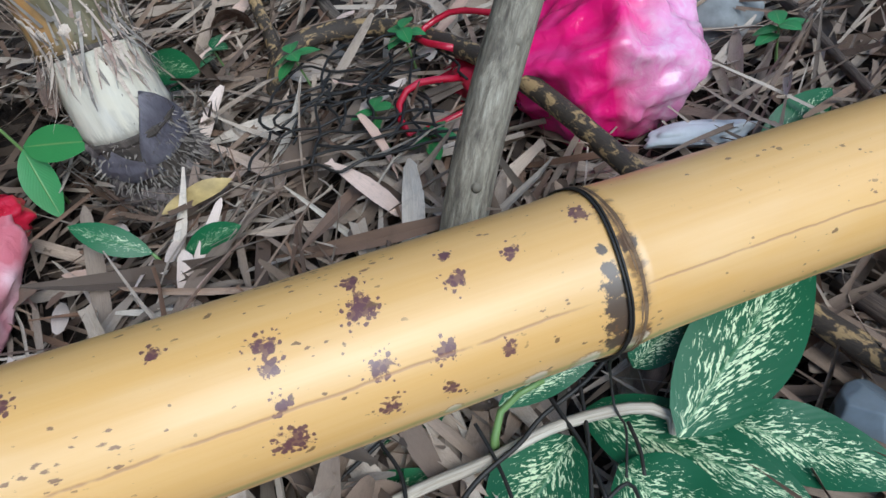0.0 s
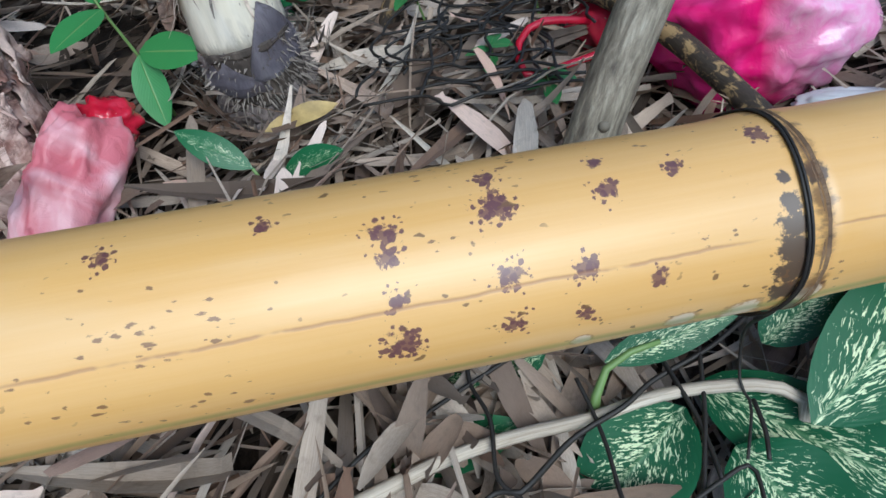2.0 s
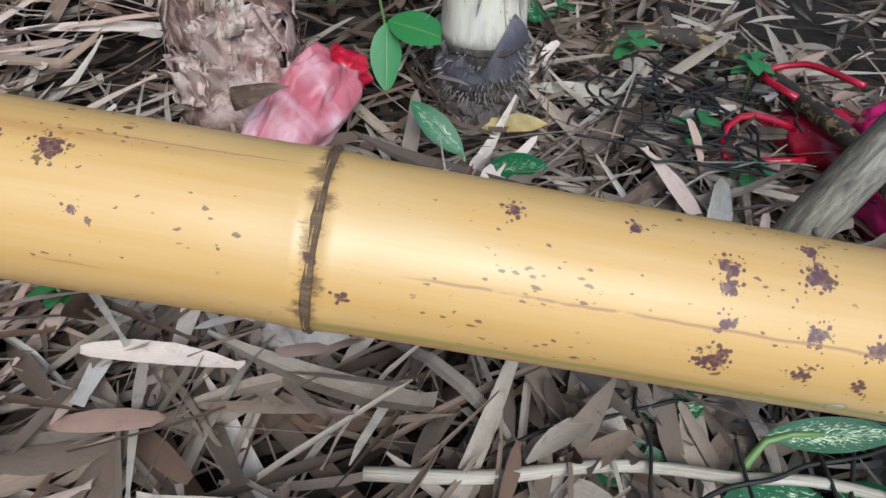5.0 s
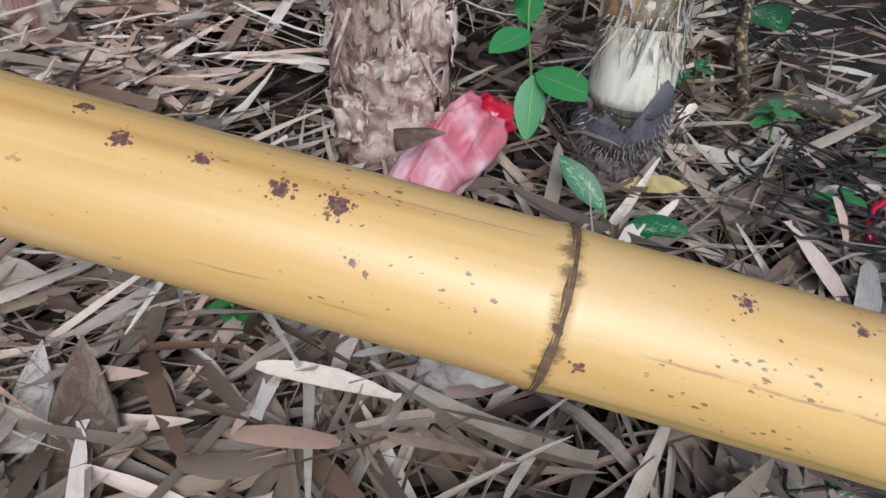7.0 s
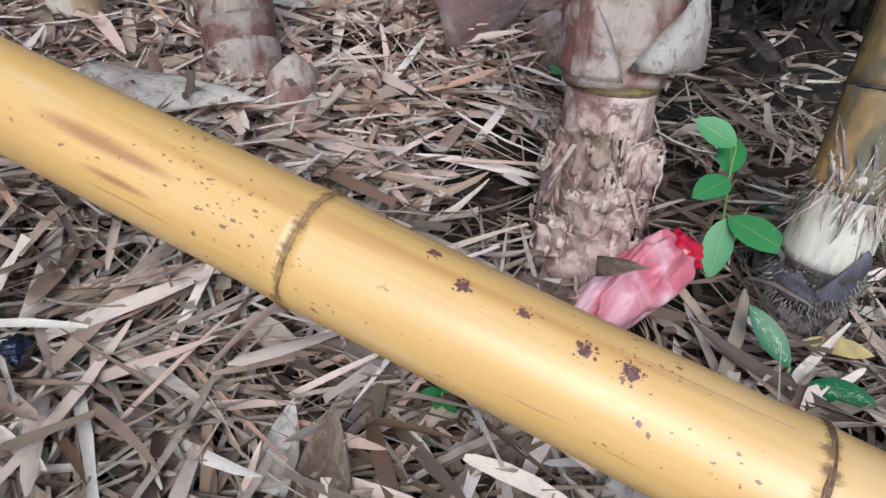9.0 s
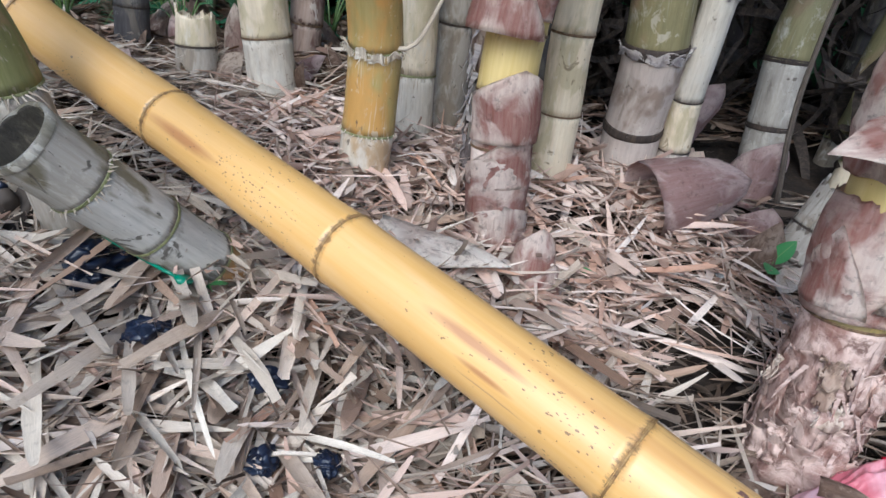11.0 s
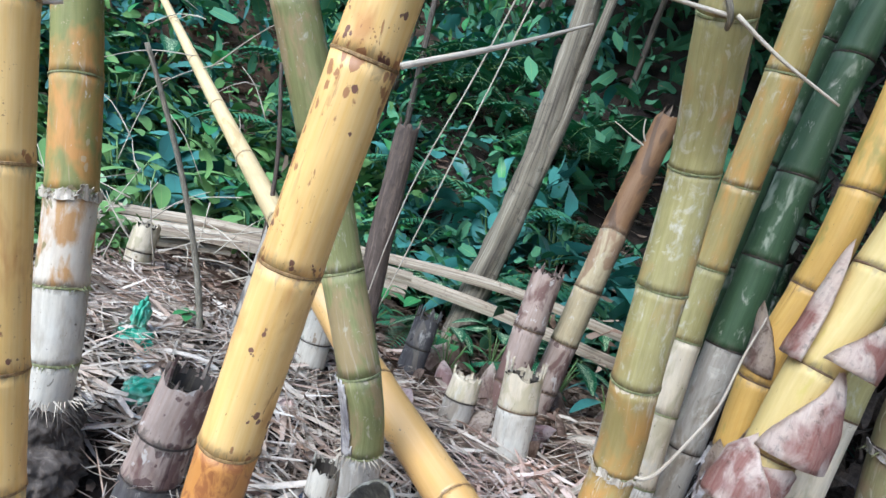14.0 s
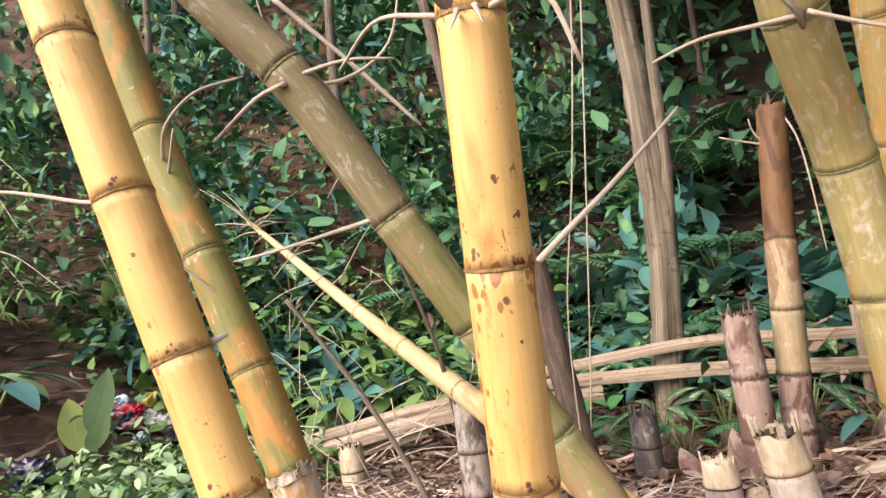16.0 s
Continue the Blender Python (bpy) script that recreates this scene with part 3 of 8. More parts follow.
def h(x, y):
    """Height of the ground, for a place or for arrays of places."""
    z = np.interp(y, [-40, -1.5, 0, 0.4, 0.65, 0.9, 1.1, 1.3, 1.5, 2, 2.5, 3, 3.8, 5, 7, 10, 14, 40], [-0.6, -0.12, -0.08, -0.04, -0.01, 0.05, 0.12, 0.19, 0.26, 0.36, 0.42, 0.45, 0.53, 1.15, 2.8, 6.0, 10.0, 16.0])
    z = z + 0.115 * np.clip(-x, 0, 1.7) * np.interp(y, [0.6, 1.1, 1.5, 2.4], [0, 1, 0.9, 0.25])
    z = z + 0.55 * np.clip(-x - 3.3, 0, 12) * np.interp(y, [0, 2.5], [0.3, 1]) + 0.5 * np.clip(x - 2.6, 0, 12)
    return float(z) if np.ndim(z) == 0 else z


def smooth_path(pts, step=0.015):
    """A Catmull-Rom curve through the points: places and lengths from the start."""
    p = [np.array(q, float) for q in pts]
    p = [2 * p[0] - p[1]] + p + [2 * p[-1] - p[-2]]
    out = []
    for a, b, c, d in zip(p, p[1:], p[2:], p[3:]):
        n = max(2, int(np.linalg.norm(c - b) / step))
        for i in range(n):
            t = i / n
            out.append(0.5 * (2 * b + (c - a) * t + (2 * a - 5 * b + 4 * c - d) * t * t + (3 * b - a - 3 * c + d) * t**3))
    out.append(p[-2])
    out = np.array(out)
    s = np.r_[0, np.cumsum(np.linalg.norm(np.diff(out, axis=0), axis=1))]
    return out, s


def at(path, x):
    p, s = path
    return np.array([np.interp(x, s, p[:, i]) for i in range(3)])


def tube(bm, path, rows, segs=18, offset=0.0, caps=(True, True), wob=0.0, jag=0.0, ref=(0.31, -0.2, 0.93)):
    """A round skin along a path: rows of (length, radius). jag roughens the last edge."""
    lay = bm.verts.layers.float_vector.get("tube") or bm.verts.layers.float_vector.new("tube")
    rings = []
    whole = Vector(path[0][-1] - path[0][0]).normalized()
    if abs(Vector(ref).normalized().dot(whole)) > 0.85:
        ref = (0.2, -1.0, 0.1)
    for i, (s, r) in enumerate(rows):
        c = at(path, s)
        d = at(path, s + 0.004) - at(path, s - 0.004)
        d = Vector(d).normalized()
        u = Vector(ref)
        u = (u - d * u.dot(d)).normalized()
        w = d.cross(u)
        ring = []
        for j in range(segs):
            a = 2 * math.pi * j / segs
            rr = r
            if wob:
                rr *= 1 + wob * noise.noise(Vector((3 * math.cos(a), 3 * math.sin(a), 9 * s + offset)))
            e = u * (math.cos(a) * rr) + w * (math.sin(a) * rr)
            if jag and i == len(rows) - 1:
                e += d * (jag * rng.uniform(-1, 1))
            v = bm.verts.new(Vector(c) + e)
            v[lay] = (math.cos(a) * 0.05, math.sin(a) * 0.05, s + offset)
            ring.append(v)
        rings.append(ring)
    for a, b in zip(rings, rings[1:]):
        for j in range(segs):
            bm.faces.new((a[j], a[(j + 1) % segs], b[(j + 1) % segs], b[j]))
    if caps[0]:
        bm.faces.new(rings[0][::-1])
    if caps[1]:
        bm.faces.new(rings[-1])
    return rings


def stick(name, pts, r0, r1, mat, parent, label="", segs=7, wob=0.15, step=0.02):
    path = smooth_path(pts, step)
    n = max(3, int(path[1][-1] / step))
    bm = bmesh.new()
    tube(bm, path, [(path[1][-1] * i / n, r0 + (r1 - r0) * i / n) for i in range(n + 1)], segs, rng.uniform(0, 50), wob=wob)
    return part(name, bm, mat, parent, label)


def fringe(parent, path, s, r, mat, n=34, length=0.012, name="root_fringe"):
    """A collar of short root spikes at a node."""
    bm = bmesh.new()
    lay = bm.verts.layers.float_vector.new("tube")
    d = Vector(at(path, s + 0.01) - at(path, s - 0.01)).normalized()
    u = d.orthogonal().normalized()
    w = d.cross(u)
    c = Vector(at(path, s))
    for i in range(n):
        a = 2 * math.pi * (i + rng.uniform(-0.4, 0.4)) / n
        e = u * math.cos(a) + w * math.sin(a)
        f = d.cross(e)
        b0 = c + e * r * 0.97 + d * rng.uniform(-0.004, 0.004)
        k = length * rng.uniform(0.5, 1.4)
        tip = b0 + e * k * rng.uniform(0.4, 0.9) - d * k * rng.uniform(-0.1, 1.0) + f * k * rng.uniform(-0.35, 0.35)
        q = [bm.verts.new(b0 + f * 0.0016), bm.verts.new(b0 - f * 0.0016), bm.verts.new(b0 + d * 0.003), bm.verts.new(tip)]
        for v in q:
            v[lay] = (e.x, e.y, i * 0.37)
        for x, y in ((0, 1), (1, 2), (2, 0)):
            bm.faces.new((q[x], q[y], q[3]))
    return tagged(part(name, bm, mat, parent, "", False), "spiky ring of dry root stubs", kind="stuff")


def tell_nodes(bm, off, nodes):
    """Keep on the skin how far it lies from its closest node."""
    lay, own = bm.verts.layers.float_vector.get("tube"), bm.verts.layers.float.new("nodal")
    for v in bm.verts:
        s = v[lay].z - off
        v[own] = min(abs(s - n) for n in nodes) if len(nodes) else 1.0


def splinters(parent, path, s, r, mat):
    """Shards of torn wall standing round a broken rim."""
    bm = bmesh.new()
    lay = bm.verts.layers.float_vector.new("tube")
    d = Vector(at(path, s) - at(path, s - 0.02)).normalized()
    u = d.orthogonal().normalized()
    w = d.cross(u)
    c = Vector(at(path, s))
    a, n = 0.0, 0
    while a < 6.283:
        half = rng.uniform(0.05, 0.22)
        high = r * rng.choice((0.05, 0.08, 0.12, 0.2, 0.3, 0.85)) * rng.uniform(0.6, 1.2)
        lean = rng.uniform(-0.12, 0.2)
        row = []
        for q, up in ((-half, -0.25 * r), (half, -0.25 * r), (half * rng.uniform(0.2, 0.9), high * rng.uniform(0.3, 0.8)), (half * rng.uniform(-0.5, 0.5), high)):
            e = u * math.cos(a + q) + w * math.sin(a + q)
            for rr in (0.99, 0.87):
                v = bm.verts.new(c + e * (r * (rr + lean * max(up, 0) / r)) + d * up)
                v[lay] = (0.05 * math.cos(a + q), 0.05 * math.sin(a + q), s + up)
                row.append(v)
        for i in range(4):
            j = (i + 1) % 4
            bm.faces.new((row[2 * i], row[2 * j], row[2 * j + 1], row[2 * i + 1]))
        bm.faces.new(row[0::2])
        bm.faces.new(row[1::2][::-1])
        a += half * 2 * rng.uniform(0.8, 2.6)
    tagged(part("splintered_rim", bm, mat, parent, "", False), "torn fibrous rim of the broken wall", kind="stuff")


def torn(parent, path, s0, s1, a0, a1, r0, r1, mat, label="", curl=0.012, rough=0.007, bite=0.4):
    """A torn piece of papery sheath lying round a stem, its ragged edges curling away; angles from east, in degrees."""
    bm = bmesh.new()
    lay, own = bm.verts.layers.float_vector.new("tube"), bm.verts.layers.float.new("inner")
    n, seed = 26, rng.uniform(0, 90)
    grid = []
    for j in range(n + 1):
        v = j / n
        s = s0 + (s1 - s0) * v
        c = Vector(at(path, s))
        d = Vector(at(path, s + 0.01) - at(path, s - 0.01)).normalized()
        u = (Vector((1, 0, 0)) - d * d.x).normalized()
        w = d.cross(u)
        row = []
        for i in range(n + 1):
            q = i / n
            a = radians(a0 + (a1 - a0) * q)
            edge = 1 - min(1.0, 4 * min(q, 1 - q, 1 - v, 0.15 + v))
            f = Vector((a * 2.5, s * 30, seed))
            r = r0 + (r1 - r0) * v + curl * edge * edge * (0.5 + noise.noise(f * 0.8)) + rough * noise.noise(f * 1.6) + 0.5 * rough * abs(noise.noise(Vector((a * 14, s * 40, seed))))
            p = bm.verts.new(c + (u * math.cos(a) + w * math.sin(a)) * r + d * (0.012 * noise.noise(f + Vector((0, 0, 7)))))
            p[lay] = (a * 0.06, 0.02 * seed, s)
            p[own] = 0.6 * (min(1 - abs(2 * q - 1), 1 - v) - 0.4)
            row.append(p)
        grid.append(row)
    for j in range(n):
        for i in range(n):
            q, v = (i + 0.5) / n, (j + 0.5) / n
            g = 0.5 + 0.5 * noise.noise(Vector((q * 5, v * 4, seed))) + 0.4 * noise.noise(Vector((q * 17, v * 7, seed)))
            if min(q, 1 - q, (1 - v) * 1.3, v + 0.2) > bite * g * 0.5:
                bm.faces.new((grid[j][i], grid[j][i + 1], grid[j + 1][i + 1], grid[j + 1][i]))
    bmesh.ops.delete(bm, geom=[v for v in bm.verts if not v.link_faces], context="VERTS")
    bmesh.ops.solidify(bm, geom=bm.faces[:], thickness=0.0012)
    return part("sheath", bm, mat, parent, label)


def culm(name, label, pts, r0, r1, nodes, skins, ring=RING, group="bamboo culms", segs=22, top="cap", swell=0.038, ringh=0.0017, wob=0.014, hollow=False, category="bamboo culm", grow=1.010, off=None, lining=None):
    """A bamboo culm: an internode between each two nodes, a scar ring at each node."""
    path = smooth_path(pts)
    total = path[1][-1]
    rad = lambda s: r0 + (r1 - r0) * s / total  # noqa: E731
    ob = thing(name, tuple(pts[0]), label, category, group)
    off = rng.uniform(10, 60) if off is None else off
    cuts = [0.0] + [n for n in nodes if 0 < n < total] + [total]
    for i, (a, b) in enumerate(zip(cuts, cuts[1:])):
        n = max(6, int((b - a) / 0.03))
        rows = []
        for q in range(n + 1):
            t = q / n
            s = a + (b - a) * (t * t * (3 - 2 * t) * 0.6 + t * 0.4)
            k = 0.0
            if i > 0:
                k += math.exp(-(s - a) / 0.012)
            if i < len(cuts) - 2:
                k += 0.7 * math.exp(-(b - s) / 0.010)
            rows.append((s, rad(s) * (1 + swell * k)))
        bm = bmesh.new()
        last = i == len(cuts) - 2
        open_top = last and hollow
        tube(bm, path, rows, segs, off, caps=(True, not open_top), wob=wob, jag=(0.012 if lining is None else 0.004) if last and top == "broken" else 0.0)
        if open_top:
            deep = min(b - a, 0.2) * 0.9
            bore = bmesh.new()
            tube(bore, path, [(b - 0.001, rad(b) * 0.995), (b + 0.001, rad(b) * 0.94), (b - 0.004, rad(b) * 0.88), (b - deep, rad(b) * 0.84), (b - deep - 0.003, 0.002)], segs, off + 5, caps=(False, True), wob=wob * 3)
            part("bore", bore, lining or BORE, ob, "hollow inside, its shade painted dark")
        skin = skins[min(i, len(skins) - 1)]
        tell_nodes(bm, off, cuts[1:-1])
        part("internode", bm, skin, ob)
    if top == "broken" and lining is None:
        splinters(ob, path, total, rad(total), skins[-1])
    for s in cuts[1:-1]:
        bm = bmesh.new()
        r = rad(s) * (1 + swell)
        tube(bm, path, [(s - ringh * 1.5, r * 0.985), (s - ringh, r * grow), (s - ringh * 0.2, r * (grow + 0.012)), (s + ringh * 0.4, r * 1.0), (s + ringh, r * 1.02), (s + ringh * 1.6, r * 0.98)], segs, off + s, wob=wob * 2)
        part("node_ring", bm, ring, ob)
    return ob, path, rad


def shag(parent, path, s0, s1, r, n, mat, thin=1.0):
    """Torn fibrous shreds hanging round a stem."""
    bm = bmesh.new()
    lay = bm.verts.layers.float_vector.new("tube")
    for i in range(n):
        s = rng.uniform(s0, s1)
        d = Vector(at(path, s + 0.01) - at(path, s)).normalized()
        u = d.orthogonal().normalized()
        a = rng.uniform(0, 6.283)
        e = u * math.cos(a) + d.cross(u) * math.sin(a)
        f = d.cross(e)
        c = Vector(at(path, s)) + e * r * rng.uniform(1.0, 1.12)
        ln, w = rng.uniform(0.025, 0.075), rng.uniform(0.002, 0.012) * thin
        up = rng.choice((1, -1, -1))
        tilt = rng.uniform(-0.5, 0.5)
        prev = None
        for q in range(5):
            t = q / 4
            p = c + (d * up + f * tilt) * (ln * t) + e * (0.35 * ln * t * t * rng.uniform(0.2, 1.0))
            ww = w * (1 - t) ** 0.6 + 0.0004
            pair = (bm.verts.new(p + f * ww), bm.verts.new(p - f * ww))
            for v in pair:
                v[lay] = (a * 0.05, i * 0.13, t * ln)
            if prev:
                bm.faces.new((prev[0], prev[1], pair[1], pair[0]))
            prev = pair
    return tagged(part("shred_fringe", bm, mat, parent, "", False), "torn fibrous shreds of old sheath", kind="stuff")


def sheath_bm(base, axis, side, r, length, wrap=2.2, flare=0.35, lean=0.25, point=1.4, seed=0.0):
    """A culm sheath: a shell wrapped round a stem, narrowing to a point that leans away."""
    bm = bmesh.new()
    lay = bm.verts.layers.float_vector.new("tube")
    d = Vector(axis).normalized()
    u = Vector(side)
    u = (u - d * u.dot(d)).normalized()
    w = d.cross(u)
    own = bm.verts.layers.float.new("inner")
    nu, nv = 14, 12
    grid = []
    for j in range(nv + 1):
        t = j / nv
        half = wrap * (1 - t**point) + 0.02
        row = []
        for i in range(nu + 1):
            a = half * (2 * i / nu - 1)
            rr = r * (1 + flare * t * t) * (1 + 0.07 * noise.noise(Vector((a * 2, t * 4, seed))))
            p = Vector(base) + (u * math.cos(a) + w * math.sin(a)) * rr + d * (length * t) + u * (lean * length * t * t)
            p += d * (0.02 * length * noise.noise(Vector((a * 3, t * 3, seed + 9))))
            v = bm.verts.new(p)
            v[lay] = (a * r, 0.02 * seed, t * length)
            v[own] = min(1 - abs(2 * i / nu - 1), 1 - t, 0.35 + 2 * t) - 0.32
            row.append(v)
        grid.append(row)
    for ra, rb in zip(grid, grid[1:]):
        for i in range(nu):
            bm.faces.new((ra[i], ra[i + 1], rb[i + 1], rb[i]))
    ret = bmesh.ops.solidify(bm, geom=bm.faces[:], thickness=0.0016)
    return bm


def sheath(parent, base, axis, side, r, length, mat=SHEATH, name="sheath", label="", **more):
    return part(name, sheath_bm(base, axis, side, r, length, seed=rng.uniform(0, 30), **more), mat, parent, label)


def blade(verts, faces, tags, root, along, up, length, width, droop=0.3, fold=0.15, n=7, shape=1.0, neck=0.0, wave=0.0):
    """One leaf blade, added to lists of corners and faces; tags keep (across, along)."""
    d = Vector(along).normalized()
    s = d.cross(Vector(up))
    s = s.normalized() if s.length > 1e-4 else d.orthogonal().normalized()
    k = s.cross(d)
    b = len(verts)
    ph = rng.uniform(0, 6)
    for i in range(n + 1):
        t = i / n
        wd = width * 0.5 * max(0.02, math.sin(math.pi * min(1, (t * (1 - neck) + neck * 0.5) ** shape)) ** 0.75) if 0 < i < n else 0.0006
        c = Vector(root) + d * (length * t) - k * (droop * length * t * t)
        for q in (-1, 0, 1):
            z = fold * wd * abs(q) + wave * wd * math.sin(9 * t + ph + q)
            verts.append(c + s * (wd * q) + k * z)
            tags.append((q, t * length * (0.15 / max(length, 0.02)) * 6, 0))
    for i in range(n):
        for q in (0, 1):
            a = b + 3 * i + q
            faces.append((a, a + 1, a + 4, a + 3))


def blades_mesh(name, verts, faces, tags):
    me = bpy.data.meshes.new(name)
    me.from_pydata([tuple(v) for v in verts], [], faces)
    at_ = me.attributes.new("blade", "FLOAT_VECTOR", "POINT")
    at_.data.foreach_set("vector", np.array(tags, np.float32).ravel())
    return me


def leaf_part(name, root, along, up, length, width, mat, parent, label="", thick=True, **more):
    v, f, t = [], [], []
    blade(v, f, t, root, along, up, length, width, **more)
    ob = link(name, blades_mesh(name, v, f, t), mat, parent, label)
    return ob

# ---- ground ----


def make_ground():
    def axis(lo, hi, a, b, fine):
        mid = list(np.arange(a, b + 1e-6, fine))
        left = [a - 0.08 * 1.25**i for i in range(1, 60) if a - 0.08 * 1.25**i > lo]
        right = [b + 0.08 * 1.25**i for i in range(1, 60) if b + 0.08 * 1.25**i < hi]
        return [lo] + left[::-1] + mid + right + [hi]

    xs, ys = axis(-60, 60, -3.2, 1.6, 0.045), axis(-60, 60, -0.4, 3.6, 0.045)
    vs = []
    for y in ys:
        for x in xs:
            z = h(x, y) + 0.022 * noise.noise(Vector((x * 5, y * 5, 0))) + 0.012 * noise.noise(Vector((x * 17, y * 17, 3)))
            if y > 4:
                z += 0.25 * noise.noise(Vector((x * 0.8, y * 0.8, 7)))
            vs.append((x, y, z - 0.04))
    w = len(xs)
    fs = [(j * w + i, j * w + i + 1, (j + 1) * w + i + 1, (j + 1) * w + i) for j in range(len(ys) - 1) for i in range(w - 1)]
    me = bpy.data.meshes.new("ground")
    me.from_pydata(vs, [], fs)
    ob = link("ground", me, SOIL)
    return tagged(ob, "dark brown leafy soil sloping up under bamboo litter", "ground", kind="structure")


make_ground()

# ---- the fallen culm ----
FALLEN = [(0.733, -0.377, -0.023), (0.486, -0.115, 0.068), (0.254, 0.133, 0.152), (0.038, 0.368, 0.230), (-0.163, 0.588, 0.300), (-0.349, 0.795, 0.365), (-0.520, 0.987, 0.422), (-0.700, 1.190, 0.480), (-1.056, 1.517, 0.623), (-1.554, 1.918, 0.884), (-2.194, 2.389, 1.263), (-2.977, 2.932, 1.761)]


def nearest(path, p):
    return float(path[1][np.argmin(((path[0] - np.array(p)) ** 2).sum(1))])


def fallen_mat():
    """Golden skin with purple-brown stain clusters, a sooty scar beside the wired node, long cracks and brown scuffs."""
    k = Mat("fallen_golden_skin")
    v = k.attr("tube")
    streak = k.noise(k.scaled(v, 1, 1, 0.03), 120, 4, 0.65)
    cloud = k.noise(k.scaled(v, 1, 1, 0.3), 11, 3, 0.6, 0.5)
    c = k.mix(k.span(streak, 0.3, 0.75), (0.67, 0.378, 0.112), (0.72, 0.447, 0.178))
    c = k.mix(k.span(cloud, 0.5, 0.75, 0, 0.55), c, (0.60, 0.34, 0.11))
    pale = k.noise(k.scaled(v, 1, 1, 0.25), 17, 3)
    c = k.mix(k.span(pale, 0.57, 0.77, 0, 0.4), c, (0.76, 0.58, 0.36))
    run = k.noise(k.scaled(v, 1, 1, 0.05), 26, 2, 0.5)
    c = k.mix(k.span(run, 0.64, 0.74, 0, 0.6), c, (0.46, 0.20, 0.06))
    # pale peeling skin and soot beside the wired node
    peel = k.math("MULTIPLY", near(k, v, PEELS), k.noise(k.scaled(v, 1, 1, 0.5), 120, 5, 0.75, 1.0))
    c = k.mix(k.span(peel, 0.26, 0.31, 0, 0.85), c, (0.72, 0.62, 0.50))
    c = k.mix(k.math("MULTIPLY", k.span(peel, 0.20, 0.25), k.span(peel, 0.26, 0.31, 0.7, 0)), c, (0.30, 0.14, 0.06))
    soot = k.math("MULTIPLY", near(k, v, SOOTS), k.math("ADD", k.noise(v, 55, 5, 0.75, 0.6), 0.35))
    c = k.mix(k.span(k.math("ADD", soot, k.math("MULTIPLY", k.math("SUBTRACT", k.noise(v, 260, 4, 0.7), 0.5), 1.1)), 0.36, 0.48, 0, 0.93), c, (0.045, 0.030, 0.027))
    flat = k.scaled(v, 1, 1, 0.12)
    scar = k.math("MULTIPLY", near(k, flat, SCARS), k.math("ADD", k.noise(k.scaled(v, 1, 1, 0.06), 90, 4, 0.7), 0.35))
    c = k.mix(k.span(scar, 0.15, 0.6, 0, 0.8), c, (0.36, 0.14, 0.045))
    c = blotches(k, v, c, STAINS)
    freckle = k.math("MULTIPLY", k.span(k.noise(k.scaled(v, 1, 1, 0.5), 16, 3, 0.6), 0.50, 0.64), 0.36)
    c = dots(k, k.scaled(v, 1, 1, 0.55), 260, freckle, (0.14, 0.06, 0.03), c, 0.8)
    fl = k.noise(k.scaled(v, 1, 1, 0.7), 165, 2, 0.5)
    gate = k.noise(v, 14, 2)
    c = k.mix(k.math("MULTIPLY", k.span(fl, 0.69, 0.71), k.span(gate, 0.48, 0.58, 0, 0.85)), c, (0.15, 0.075, 0.03))
    # dirt caught along the node scars
    nd = k.n("ShaderNodeAttribute")
    nd.attribute_name = "nodal"
    rim = k.math("ADD", k.span(nd.outputs["Fac"], 0.0, 0.016, 0.40, 0.0), k.noise(k.scaled(v, 1, 1, 0.5), 110, 5, 0.75))
    c = k.mix(k.span(rim, 0.76, 0.92, 0, 0.8), c, (0.13, 0.065, 0.03))
    # long cracks, and a green stripe low on the flank
    xyz = k.n("ShaderNodeSeparateXYZ", Vector=v)
    angle = k.math("ARCTAN2", xyz.outputs[1], xyz.outputs[0])
    waver = k.math("MULTIPLY", k.math("SUBTRACT", k.noise(k.scaled(v, 0.1, 0.1, 1), 22, 4, 0.6), 0.5), 0.09)
    broken = k.span(k.noise(k.scaled(v, 0.3, 0.3, 1), 40, 3, 0.6), 0.27, 0.40)
    line = None
    for lo, hi, deg, slope, wide in CRACKS:
        mid = k.math("ADD", k.math("MULTIPLY", k.math("SUBTRACT", xyz.outputs[2], lo), slope), radians(deg))
        off = k.math("ABSOLUTE", k.math("SUBTRACT", k.math("ADD", angle, waver), mid))
        span = k.math("MULTIPLY", k.span(xyz.outputs[2], lo, lo + 0.03), k.span(xyz.outputs[2], hi - 0.03, hi, 1, 0))
        one = k.math("MULTIPLY", k.math("MULTIPLY", k.span(off, 0.0, wide, 1, 0), span), broken)
        line = one if line is None else k.math("MAXIMUM", line, one)
    c = k.mix(k.math("MULTIPLY", k.span(line, 0.1, 0.7), 0.62), c, (0.33, 0.16, 0.08))
    stripe = k.math("MULTIPLY", k.span(k.math("ABSOLUTE", k.math("SUBTRACT", k.math("ADD", angle, waver), radians(-117))), 0.02, 0.09, 1, 0), k.span(xyz.outputs[2], FOFF + 1.06, FOFF + 1.08, 1, 0))
    c = k.mix(k.math("MULTIPLY", stripe, 0.55), c, (0.22, 0.26, 0.05))
    g = k.noise(k.scaled(v, 1, 1, 0.3), 70, 5, 0.7)
    k.bump(k.math("ADD", streak, k.math("ADD", g, k.math("MULTIPLY", line, -1.0))), 0.15, 0.001)
    return k.done(c, k.math("ADD", k.math("MULTIPLY", g, 0.28), 0.31), Specular_IOR_Level=0.6, Coat_Weight=0.45, Coat_Roughness=0.40)


fpath = smooth_path(FALLEN)
FOFF = 3.0
